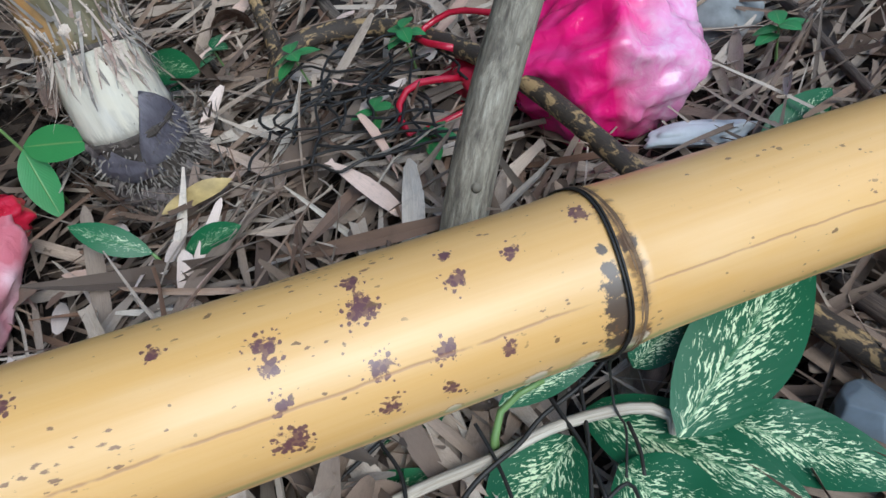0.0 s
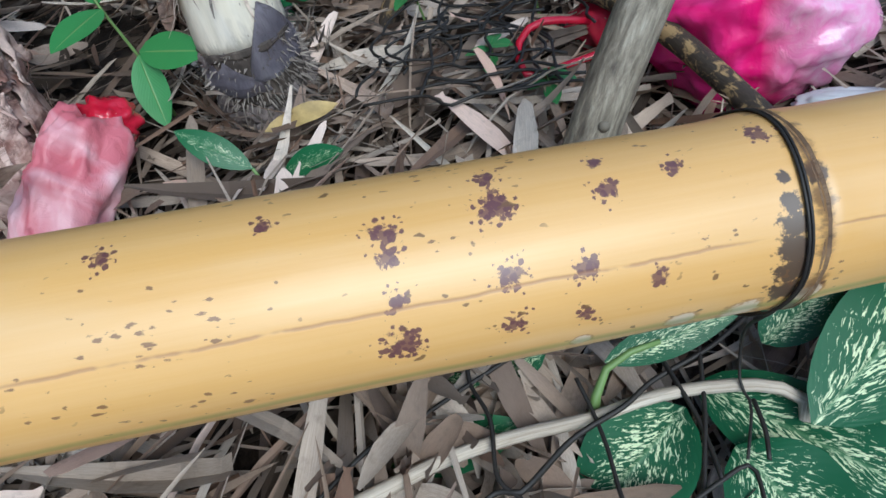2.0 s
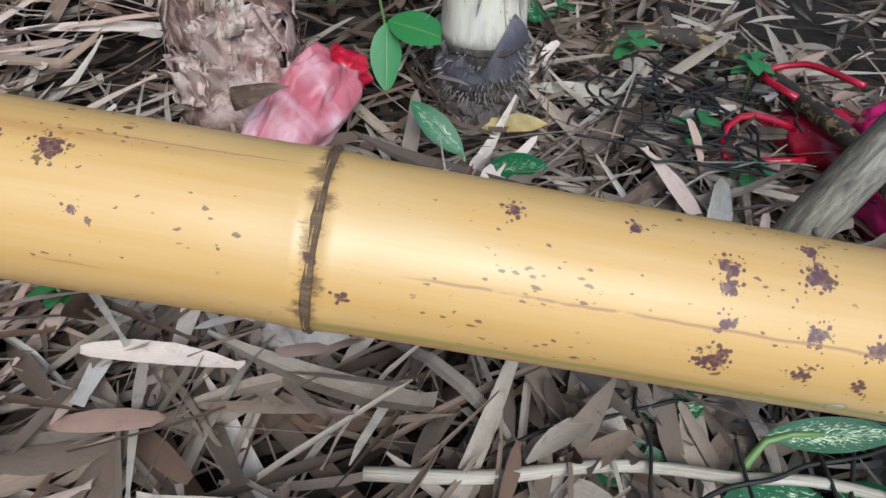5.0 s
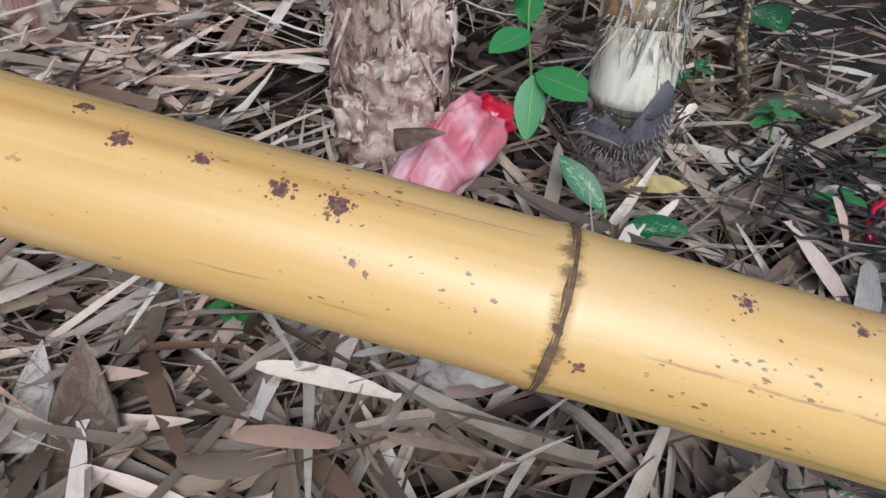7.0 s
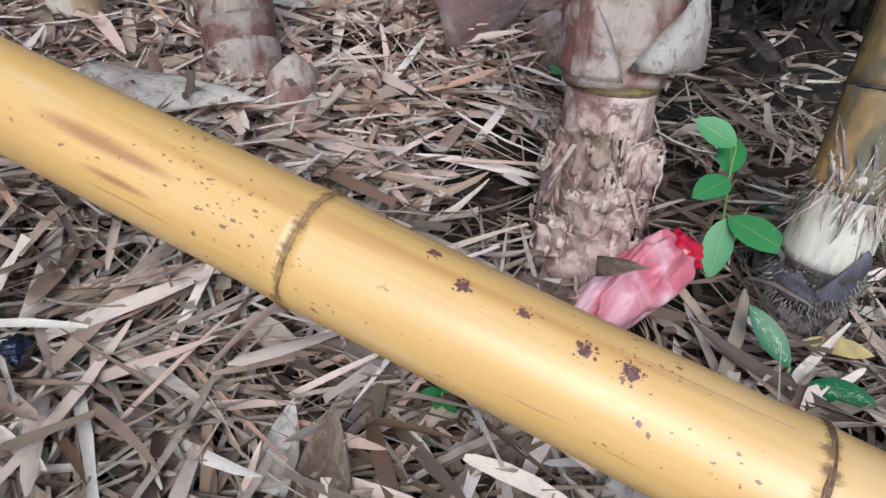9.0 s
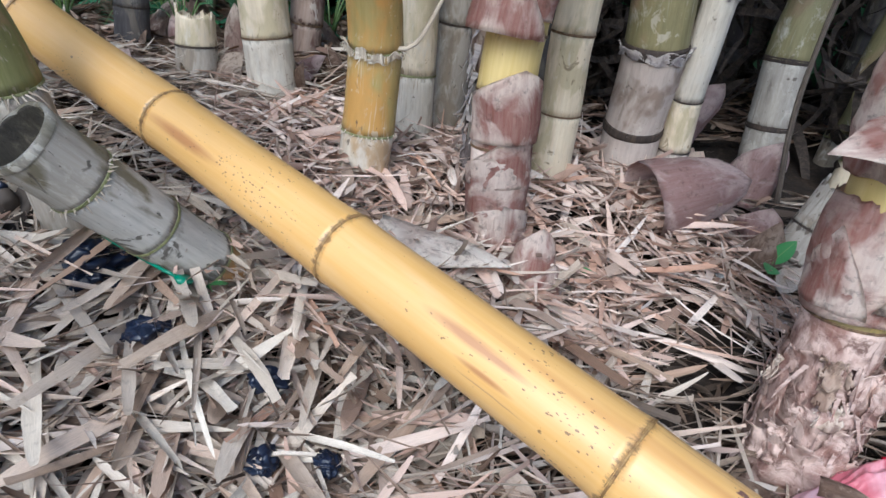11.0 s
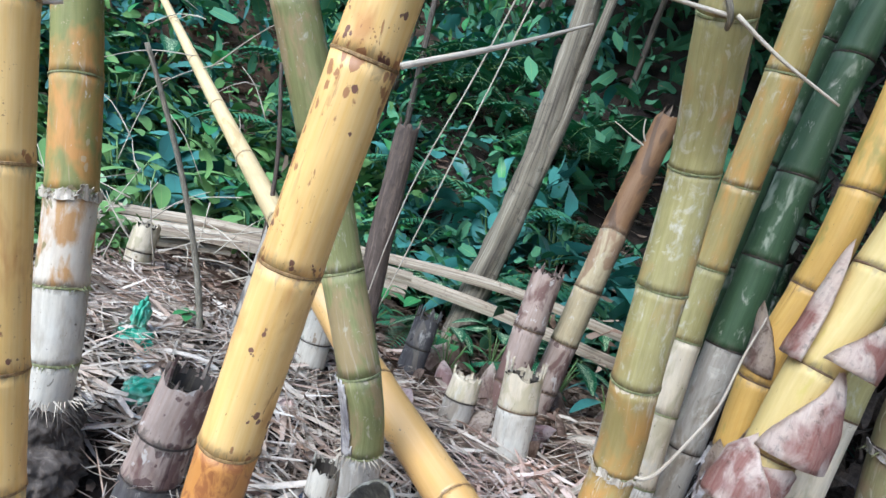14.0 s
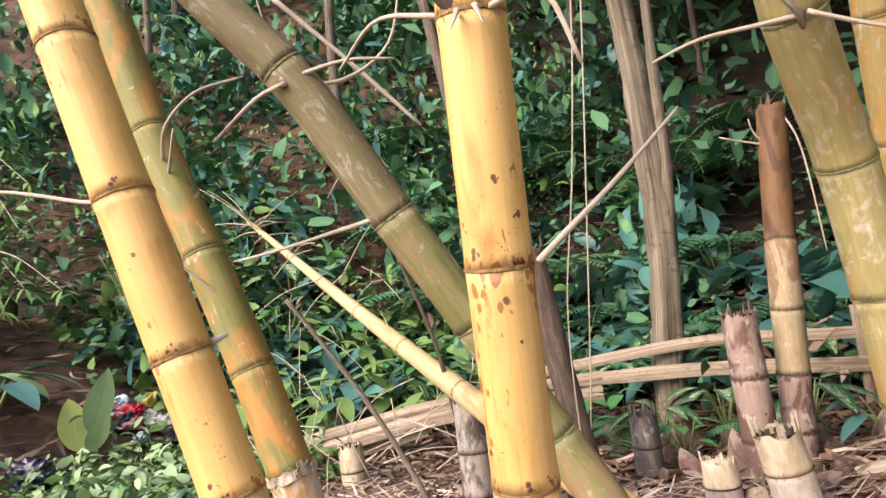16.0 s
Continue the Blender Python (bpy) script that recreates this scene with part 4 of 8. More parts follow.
CRACKS = [(FOFF + a, FOFF + b, deg, radians(slope), radians(wide)) for a, b, deg, slope, wide in ((0.40, 0.69, -70, 8, 1.3), (0.70, 1.03, -68, -2, 1.6), (1.07, 1.20, -9, -30, 0.9), (1.10, 1.44, 24, -70, 0.9), (1.15, 1.20, -96, 30, 1.6), (1.20, 1.27, -88, -60, 1.2), (1.52, 1.62, -95, -10, 1.6))]


def skin_at(px, py, pz):
    """Place on the fallen culm's skin, as its material knows it, of a point near it."""
    s = nearest(fpath, (px, py, pz))
    c, d = Vector(at(fpath, s)), Vector(at(fpath, s + 0.004) - at(fpath, s - 0.004)).normalized()
    u = Vector((0.31, -0.2, 0.93))
    u = (u - d * u.dot(d)).normalized()
    w = d.cross(u)
    e = Vector((px, py, pz)) - c
    a = math.atan2(e.dot(w), e.dot(u))
    return math.cos(a) * 0.05, math.sin(a) * 0.05, s + FOFF


STAINS = [(*skin_at(*p), r * 1.12) for *p, r in STAIN_POINTS]
SOOTS = [(*skin_at(*p), r) for *p, r in ((0.251, 0.084, 0.177, 0.009), (0.247, 0.081, 0.170, 0.013), (0.242, 0.084, 0.170, 0.009), (0.242, 0.079, 0.160, 0.015), (0.248, 0.073, 0.160, 0.012), (0.242, 0.076, 0.149, 0.015), (0.242, 0.076, 0.136, 0.014), (0.267, 0.079, 0.181, 0.010), (0.262, 0.086, 0.183, 0.006), (0.250, 0.084, 0.124, 0.015))]
PEELS = [(*skin_at(*p), r) for *p, r in ((0.232, 0.090, 0.128, 0.020), (0.205, 0.112, 0.136, 0.014), (0.245, 0.075, 0.13, 0.016), (0.170, 0.150, 0.150, 0.010))]
SCARS = [(x, y, z * 0.12, r) for x, y, z, r in ((*skin_at(*p), r) for *p, r in ((-0.354, 0.750, 0.390, 0.011), (-0.335, 0.728, 0.383, 0.008), (-0.686, 1.116, 0.485, 0.014), (-0.339, 0.716, 0.363, 0.006)))]
FGOLD = fallen_mat()


def fallen_culm():
    ob = thing("fallen_bamboo_culm", FALLEN[0], "long golden bamboo culm fallen across the litter, purple stains", "bamboo culm", "bamboo culms")
    total = fpath[1][-1]
    marks = [nearest(fpath, p) for p in ((0.278, 0.103, 0.149), (0.024, 0.376, 0.235), (-0.213, 0.650, 0.316), (-0.470, 0.920, 0.405), (-0.715, 1.205, 0.485))]
    s = marks[-1]
    while s < total - 0.35:
        s += 0.36
        marks.append(s)
    marks = [marks[0] - 0.37] + marks
    rad = lambda x: float(np.interp(x, [0, 1.0, 1.9, 2.6, 3.4, total], [0.0505, 0.0475, 0.0465, 0.044, 0.034, 0.012]))  # noqa: E731
    cuts = [0.0] + marks + [total]
    for i, (a, b) in enumerate(zip(cuts, cuts[1:])):
        n = max(10, int((b - a) / 0.02))
        rows = []
        for q in range(n + 1):
            t = q / n
            x = a + (b - a) * (t * t * (3 - 2 * t) * 0.6 + t * 0.4)
            k = (math.exp(-(x - a) / 0.014) if i else 0) * 0.05 + (0.04 * math.exp(-(b - x) / 0.012) if i < len(cuts) - 2 else 0)
            rows.append((x, rad(x) * (1 + k)))
        bm = bmesh.new()
        tube(bm, fpath, rows, 40, FOFF, wob=0.01, jag=0.03 if i == len(cuts) - 2 else 0)
        tell_nodes(bm, FOFF, marks)
        part("internode", bm, FGOLD if i < 8 else TIPWOOD, ob)
    for i, x in enumerate(marks):
        bm = bmesh.new()
        r = rad(x) * 1.045
        tube(bm, fpath, [(x - 0.0030, r * 0.985), (x - 0.0020, r * 1.012), (x - 0.0008, r * 1.020), (x + 0.0002, r * 0.996), (x + 0.0012, r * 1.008), (x + 0.0026, r * 0.985)], 40, FOFF + x, wob=0.02)
        part("node_ring", bm, RING if i < 3 else GOLDRING, ob, "dark ridged node scar")
    return marks


FNODES = fallen_culm()

# ---- standing culms ----
culm("golden_culm", "thick golden culm, charred and chalk-white near its foot", [(-1.054, 0.864, 0.06), (-0.996, 0.725, 0.87), (-0.929, 0.615, 1.60), (-0.852, 0.48, 2.4)], 0.0395, 0.0395, [0.12, 0.31, 0.575, 0.83, 1.09, 1.375, 1.68, 2.0], [GOLDBURNT, GOLDBURNT, GOLDBURNT, GOLD], ring=GOLDRING, segs=36, off=7.0)
culm("golden_culm", "golden culm with brown blotches over its nodes", [(-1.27, 0.81, 0.14), (-1.462, 0.745, 0.95), (-1.628, 0.68, 1.68), (-1.79, 0.618, 2.4)], 0.046, 0.043, [0.14, 0.30, 0.47, 0.755, 0.975, 1.235, 1.5, 1.8], [REDDISH, GOLD2], ring=GOLDRING, segs=32, off=5.0)
cE = culm("mottled_culm", "greenish culm with rusty patches and a chalk-white foot", [(-1.53, 1.13, 0.30), (-1.537, 1.115, 0.50), (-1.562, 1.11, 0.645), (-1.60, 1.11, 0.82), (-1.665, 1.115, 1.03), (-1.76, 1.11, 1.32), (-1.855, 1.1, 1.615), (-1.93, 1.08, 1.95), (-2.05, 1.05, 2.4)], 0.049, 0.043, [0.06, 0.20, 0.345, 0.525, 0.75, 1.03, 1.35, 1.7], [ROOT, CHALK, CHALK, RUSTCHALK, RUST, RUST, RUST], ring=PALERING)
for s in (0.06, 0.20, 0.345, 0.525):
    fringe(cE[0], cE[1], s, 0.051, PALERING, 40, 0.010 if s > 0.1 else 0.03)
gr = culm("leaning_green_culm", "mossy green culm leaning over the cut stump", [(-0.88, 1.27, 0.24), (-0.915, 1.19, 0.53), (-0.96, 1.135, 0.685), (-1.045, 1.12, 0.85), (-1.14, 1.07, 1.06), (-1.237, 1.0, 1.272), (-1.35, 0.91, 1.53), (-1.46, 0.83, 1.70), (-1.9, 0.5, 2.4)], 0.039, 0.042, [0.30, 0.465, 0.655, 0.90, 1.14, 1.46, 1.8], [GREYED, MOSS, MOSS, MOSS, MOSS, OLIVEGREEN], ring=PALERING)
fringe(gr[0], gr[1], 0.30, 0.041, TWIG, 50, 0.03)
torn(gr[0], gr[1], 0.305, 0.475, 170, 262, 0.0425, 0.0425, GREYSHRED, "grey dead sheath clinging to the culm", 0.003, 0.0015, 0.45)
cB = culm("olive_culm", "olive and orange culm with a spiky root ring", [(-0.41, 1.53, 0.24), (-0.396, 1.504, 0.583), (-0.432, 1.41, 0.803), (-0.45, 1.37, 1.01), (-0.475, 1.32, 1.26), (-0.54, 1.14, 1.50), (-0.56, 1.02, 1.72), (-0.62, 0.8, 2.3)], 0.053, 0.049, [0.175, 0.345, 0.58, 0.79, 1.045, 1.35, 1.65], [CHALKRUST, OLIVEORANGE, OLIVEORANGE, OLIVE], ring=PALERING, segs=30)
fringe(cB[0], cB[1], 0.345, 0.056, TWIG, 50, 0.020)
fringe(cB[0], cB[1], 0.175, 0.056, TWIG, 36, 0.012)
culm("straw_culm", "straw-coloured culm behind the olive one", [(-0.27, 1.75, 0.30), (-0.28, 1.75, 0.7), (-0.285, 1.74, 0.99), (-0.29, 1.68, 1.3), (-0.31, 1.5, 1.9), (-0.33, 1.4, 2.4)], 0.045, 0.045, [0.2, 0.4, 0.6, 0.8, 1.02, 1.3, 1.62], [CHALK, STRAW, STRAW, OLIVE, OLIVEORANGE, OLIVEORANGE], ring=PALERING)
culm("dark_green_culm", "dark green culm with pale bloom, deep in the clump", [(-0.18, 1.87, 0.32), (-0.161, 1.8, 0.957), (-0.141, 1.75, 1.477), (-0.10, 1.7, 1.92), (-0.05, 1.6, 2.5)], 0.052, 0.048, [0.3, 0.6, 0.85, 1.08, 1.4, 1.75], [GREYED, GREYED, DEEP], ring=DARKRING)
culm("dark_green_culm", "dark green culm with pale bloom, deep in the clump", [(-0.22, 2.0, 0.34), (-0.21, 1.95, 0.957), (-0.20, 1.88, 1.477), (-0.17, 1.8, 1.92), (-0.13, 1.7, 2.5)], 0.048, 0.044, [0.25, 0.55, 0.8, 1.1, 1.45, 1.8], [GREYED, DEEP], ring=DARKRING)
am = culm("amber_culm", "amber-yellow culm with black cracks and torn sheath", [(-0.12, 1.62, 0.28), (-0.134, 1.6, 0.592), (-0.148, 1.56, 0.874), (-0.12, 1.51, 1.12), (-0.105, 1.47, 1.345), (-0.07, 1.4, 2.2)], 0.042, 0.040, [0.25, 0.42, 0.60, 0.84, 1.07, 1.35, 1.65], [GREYED, GREYED, AMBER], ring=RING)
sh = culm("sheathed_shoot", "young yellow culm wrapped in peeling reddish sheaths", [(-0.149, 1.36, 0.17), (-0.168, 1.36, 0.53), (-0.152, 1.36, 0.74), (-0.13, 1.345, 0.94), (-0.09, 1.33, 1.12), (0, 1.3, 1.6), (0.1, 1.25, 2.3)], 0.055, 0.044, [0.16, 0.27, 0.37, 0.475, 0.585, 0.78, 1.0, 1.25], [SHEATHRED, SHEATHRED, SHEATHRED, YELLOW], ring=RING)
for s, ang, ln, off, rs, fl, wrap, pt in ((0.0, 270, 0.17, 0.0, 1.12, 0.0, 3.1, 3.0), (0.13, 240, 0.13, 0.0, 1.12, 0.02, 3.1, 2.5), (0.20, 320, 0.12, 0.0, 1.14, 0.03, 2.6, 1.6), (0.285, 285, 0.13, 0.01, 1.18, 0.0, 2.8, 2.2), (0.47, 215, 0.15, 0.028, 1.35, -0.25, 1.9, 1.1), (0.50, 300, 0.08, 0.0, 1.10, 0.05, 2.6, 1.8), (0.595, 305, 0.21, 0.030, 1.42, -0.30, 1.9, 1.2), (0.80, 320, 0.16, 0.034, 1.40, -0.15, 1.7, 1.2), (0.78, 185, 0.26, 0.012, 1.2, 0.0, 0.8, 2.5)):
    a = radians(ang)
    side = Vector((math.cos(a), math.sin(a), 0))
    sheath(sh[0], Vector(at(sh[1], s)) + side * off, at(sh[1], s + 0.02) - at(sh[1], s - 0.02), side, sh[2](s) * rs, ln, SHEATHRED, flare=fl, lean=-off / ln * 0.9, wrap=wrap, point=pt, label="peeling reddish-brown and white sheath")
for s, ang, ln in ((0.25, 230, 0.2), (0.40, 330, 0.22), (0.62, 200, 0.16)):
    a = radians(ang)
    sheath(am[0], at(am[1], s), at(am[1], s + 0.02) - at(am[1], s - 0.02), (math.cos(a), math.sin(a), 0), 0.047, ln, SHEATH, flare=0.15, lean=0.12, wrap=1.5, label="torn pale papery sheath")
cC = culm("straw_culm", "pale straw culm standing on a matted root base", [(0.025, 1.59, 0.20), (0.03, 1.585, 0.465), (0.02, 1.56, 0.64), (0.042, 1.55, 0.948), (0.06, 1.52, 1.15), (0.12, 1.5, 1.9), (0.15, 1.48, 2.4)], 0.046, 0.044, [0.10, 0.265, 0.44, 0.66, 0.9, 1.2], [ROOT, STRAW, STRAW, STRAW, OLIVE], ring=RING)
fringe(cC[0], cC[1], 0.09, 0.048, ROOT, 60, 0.02)
gy = culm("grey_culm", "very thick grey-brown culm with a black node band", [(0.285, 1.72, 0.24), (0.273, 1.70, 0.42), (0.25, 1.63, 0.60), (0.225, 1.6, 0.8), (0.216, 1.58, 0.96), (0.25, 1.5, 1.6), (0.3, 1.45, 2.4)], 0.072, 0.064, [0.185, 0.395, 0.60, 0.85, 1.15], [GREYPALE, GREYPALE, OLIVEGREEN], ring=DARKRING, ringh=0.009)
fringe(gy[0], gy[1], 0.395, 0.074, GREYED, 40, 0.012)
fringe(gy[0], gy[1], 0.60, 0.073, PALERING, 60, 0.02)
gs = culm("olive_culm", "slim olive and orange culm pressed against the grey one", [(0.380, 1.67, 0.26), (0.366, 1.645, 0.492), (0.356, 1.612, 0.60), (0.352, 1.58, 0.755), (0.352, 1.56, 0.865), (0.366, 1.54, 1.015), (0.45, 1.48, 1.7)], 0.038, 0.034, [0.12, 0.25, 0.505, 0.69, 0.95, 1.2], [GREYPALE, STRAW, CHALK, OLIVEORANGE, OLIVEORANGE, OLIVE], ring=DARKRING)


def collar(c, s, r, mat, a0=150, a1=345):
    """A frayed collar of old sheath round a node."""
    a = a0
    while a < a1:
        w = rng.uniform(35, 65)
        torn(c[0], c[1], s - rng.uniform(0.010, 0.018), s + rng.uniform(0.006, 0.014), a, a + w, r * 1.05, r * 1.10, mat, "frayed collar of an old sheath", 0.012, 0.005, 0.7)
        a += w * 0.8


collar(gy, 0.395, 0.072, GREYSHRED)
collar(gy, 0.60, 0.071, GREYSHRED)
collar(gs, 0.505, 0.037, GREYSHRED)
collar(gs, 0.69, 0.036, GREYSHRED)
collar(cB, 0.345, 0.053, TWIG, 170, 330)
collar(cE, 0.525, 0.048, TWIG, 170, 360)
culm("grey_culm", "grey culm turning olive higher up, inside the clump", [(0.755, 1.83, 0.28), (0.752, 1.83, 0.626), (0.774, 1.83, 0.757), (0.84, 1.86, 1.2), (0.95, 1.9, 2.2)], 0.062, 0.056, [0.14, 0.32, 0.5, 0.75, 1.05], [GREYED, GREYED, OLIVEGREEN], ring=DARKRING, ringh=0.005)
culm("grey_culm", "grey culm turning olive higher up, inside the clump", [(0.55, 2.1, 0.32), (0.56, 2.1, 0.8), (0.6, 2.1, 1.3), (0.7, 2.1, 2.2)], 0.055, 0.05, [0.14, 0.35, 0.6, 0.9, 1.2], [GREYED, GREYED, OLIVEGREEN], ring=DARKRING)
culm("olive_culm", "slanting olive culm at the clump's shaded edge", [(0.90, 1.66, 0.24), (1.0, 1.7, 0.5), (1.14, 1.75, 0.85), (1.4, 1.8, 1.5)], 0.05, 0.045, [0.12, 0.3, 0.55, 0.85], [STRAW, OLIVEGREEN], ring=PALERING)
culm("olive_culm", "slanting olive culm at the clump's shaded edge", [(1.05, 1.9, 0.26), (1.1, 1.9, 0.6), (1.2, 1.9, 1.0), (1.4, 1.9, 1.8)], 0.05, 0.045, [0.12, 0.3, 0.55, 0.85], [GREYED, OLIVEGREEN], ring=PALERING)
# thick shoot beside the red film
sr = culm("sheathed_shoot", "stout bamboo shoot in shaggy brown and white sheaths", [(0.25, 0.905, 0.0), (0.262, 0.915, 0.2), (0.27, 0.92, 0.45), (0.275, 0.92, 0.75), (0.29, 0.92, 1.4)], 0.064, 0.052, [0.1, 0.21, 0.325, 0.455, 0.62, 0.85], [SHEATHRAG, SHEATHRAG, SHEATHRAG, YELLOW], ring=RING)


def wrapper(parent, path, s0, s1, r0, r1, mat, label, rough=0.16, torn=0.005):
    """A crumpled papery sleeve round a stem, torn at its upper edge."""
    bm = bmesh.new()
    n = 22
    rows = [(s0 + (s1 - s0) * i / n, r0 + (r1 - r0) * i / n + 0.006 * math.sin(math.pi * i / n)) for i in range(n + 1)]
    tube(bm, path, rows, 56, rng.uniform(0, 30), caps=(False, False), wob=rough, jag=torn)
    lay = bm.verts.layers.float_vector.get("tube")
    for v in bm.verts:
        for f, amp in ((11, 0.012), (38, 0.003)):
            q = v.co * f
            v.co += Vector((noise.noise(q), noise.noise(q + Vector((7, 0, 0))), noise.noise(q + Vector((0, 7, 0))))) * amp
    bmesh.ops.solidify(bm, geom=bm.faces[:], thickness=0.0018)
    return part("sheath", bm, mat, parent, label)


wrapper(sr[0], sr[1], 0.0, 0.27, 0.072, 0.062, SHEATHRAG, "crumpled pinkish-white sheath", 0.2)
for s0, s1, a0, a1, r0, r1, curl in ((0.0, 0.15, 165, 265, 0.094, 0.086, 0.020), (0.0, 0.12, 250, 400, 0.086, 0.080, 0.014), (0.08, 0.22, 190, 300, 0.080, 0.074, 0.014), (0.10, 0.27, 275, 385, 0.078, 0.068, 0.016), (0.16, 0.29, 150, 255, 0.074, 0.070, 0.018), (0.05, 0.19, 235, 290, 0.086, 0.080, 0.016), (0.18, 0.28, 240, 330, 0.074, 0.070, 0.014), (0.02, 0.2, 20, 160, 0.082, 0.074, 0.012)):
    torn(sr[0], sr[1], s0, s1, a0, a1, r0, r1, SHEATHRAG, "torn pinkish-brown papery sheath", curl * 1.6, 0.009, 0.6)
for i in range(9):
    s0, a0 = rng.uniform(0.0, 0.21), rng.uniform(150, 370)
    torn(sr[0], sr[1], s0, s0 + rng.uniform(0.04, 0.10), a0, a0 + rng.uniform(12, 46), 0.090 - 0.05 * s0, 0.088 - 0.05 * s0, (SHEATHRAG, SHEATH, SHEATHRAG, SHEATHBROWN)[i % 4], "torn papery shred", 0.034, 0.014, 0.8)
shag(sr[0], sr[1], 0.05, 0.26, 0.076, 90, SHEATHRAG, 0.35)
sheath(sr[0], (0.178, 0.782, 0.132), (0.052, -0.042, 0.006), (-0.2, -0.5, 0.8), 0.014, 0.066, SHEATHBROWN, flare=-0.4, lean=-0.05, wrap=1.7, point=1.2, label="stiff brown sheath tip")
wrapper(sr[0], sr[1], 0.335, 0.50, 0.071, 0.066, SHEATHRED, "rounded brown and white sheath", 0.06, 0.004)
wrapper(sr[0], sr[1], 0.53, 0.76, 0.068, 0.064, SHEATHRED, "rounded brown and white sheath", 0.05, 0.004)
for s, ang, ln, off, rs, fl, wrap, pt, mat in ((0.345, 190, 0.12, 0.012, 1.1, 0.1, 1.0, 1.3, SHEATHRED), (0.36, 330, 0.15, 0.03, 1.3, -0.1, 1.9, 1.3, SHEATHPALE)):
    a = radians(ang)
    side = Vector((math.cos(a), math.sin(a), 0))
    sheath(sr[0], Vector(at(sr[1], max(s, 0.0))) + side * off, at(sr[1], s + 0.03) - at(sr[1], s), side, sr[2](s) * rs, ln, mat, flare=fl, lean=-off / ln * 0.6, wrap=wrap, point=pt, label="shaggy brown and white sheath")
sheath(sr[0], (0.33, 0.905, 0.575), (-0.95, -0.2, -0.02), (0.05, -0.6, 0.8), 0.062, 0.26, SHEATHRED, flare=-0.45, lean=-0.10, wrap=1.9, point=1.5, label="long reddish sheath peeling away sideways")
shag(sh[0], sh[1], 0.0, 0.14, 0.058, 40, SHEATHRED, 0.5)
sb = culm("rooted_culm", "pale culm foot with scorched, hairy black roots", [(0.545, 0.765, -0.05), (0.515, 0.725, 0.04), (0.498, 0.702, 0.125), (0.515, 0.708, 0.20), (0.545, 0.725, 0.31), (0.6, 0.76, 0.6)], 0.060, 0.043, [0.075, 0.135, 0.193, 0.28, 0.42, 0.56], [ROOT, ROOT, ROOT, CHALKSOOT, BURNTOLIVE], ring=ROOT, wob=0.07)
for s, r, n, ln in ((0.03, 0.060, 80, 0.055), (0.06, 0.062, 90, 0.055), (0.09, 0.060, 90, 0.05), (0.12, 0.058, 90, 0.045), (0.15, 0.056, 90, 0.04), (0.18, 0.054, 80, 0.035), (0.275, 0.048, 80, 0.03), (0.29, 0.048, 60, 0.02)):
    fringe(sb[0], sb[1], s, r * 1.05, ROOTHAIR if s < 0.2 else SHEATH, n, ln * 0.38)
    if s < 0.2:
        fringe(sb[0], sb[1], s + 0.012, r * 1.02, ROOTHAIR, n, ln * 0.3)



def root_ball(parent, c, e, j, mat):
    """A knobbly mass of roots round a culm's foot."""
    bm = bmesh.new()
    bmesh.ops.create_icosphere(bm, subdivisions=5, radius=1.0)
    lay = bm.verts.layers.float_vector.new("tube")
    for v in bm.verts:
        p = v.co.copy()
        r = 1 + 0.22 * noise.noise(p * 2.2 + Vector((j, 0, 0))) + 0.13 * noise.noise(Vector((p.x * 9, p.y * 9, p.z * 4 + j))) + 0.06 * noise.noise(Vector((p.x * 26, p.y * 26, p.z * 8)))
        v[lay] = p * 0.06
        v.co = Vector(c) + Vector((p.x * e[0], p.y * e[1], p.z * e[2])) * r
    part("root_ball", bm, mat, parent, "knobbly mass of matted roots")


for j, (c, e) in enumerate((((0.512, 0.722, 0.05), (0.062, 0.060, 0.058)), ((0.503, 0.71, 0.115), (0.056, 0.054, 0.045)), ((0.535, 0.75, -0.01), (0.060, 0.055, 0.05)), ((0.485, 0.70, 0.0), (0.04, 0.04, 0.04)))):
    root_ball(sb[0], c, e, j, ROOTBALL)
for ang, s0, ln, r in ((266, 0.160, 0.085, 0.060), (190, 0.150, 0.050, 0.062), (40, 0.11, 0.11, 0.062)):
    a = radians(ang)
    sheath(sb[0], at(sb[1], s0), at(sb[1], s0 + 0.03) - at(sb[1], s0), (math.cos(a), math.sin(a), 0), r, ln, LOBE, name="lobe", flare=-0.12, lean=0.0, wrap=0.8, point=1.8, label="smooth purple-grey scale")
for s0 in (0.278, 0.286, 0.294):
    fringe(sb[0], sb[1], s0, 0.049, SHEATH, 60, 0.016, "shred_fringe")
for a0 in (120, 160, 205, 240, 275, 310):
    torn(sb[0], sb[1], rng.uniform(0.255, 0.272), rng.uniform(0.30, 0.335), a0, a0 + rng.uniform(25, 45), 0.050, 0.052, SHEATH, "frayed brown sheath remnant", 0.010, 0.006, 0.8)
for q in (0.02, 0.05, 0.08, 0.11, 0.14, 0.165):
    fringe(sb[0], sb[1], q, 0.070 - 0.06 * q, ROOTHAIR, 70, 0.016, "root_fringe")
shag(sb[0], sb[1], -0.02, 0.12, 0.080, 420, ROOTHAIR, 0.22)
shag(sb[0], sb[1], 0.272, 0.31, 0.050, 120, SHEATH, 0.3)
shag(sb[0], sb[1], 0.275, 0.32, 0.051, 70, ROOTHAIR, 0.3)
root_ball(cE[0], (-1.535, 1.125, 0.355), (0.085, 0.085, 0.075), 5.0, ROOT)
root_ball(cE[0], (-1.50, 1.09, 0.30), (0.10, 0.09, 0.06), 6.0, ROOT)
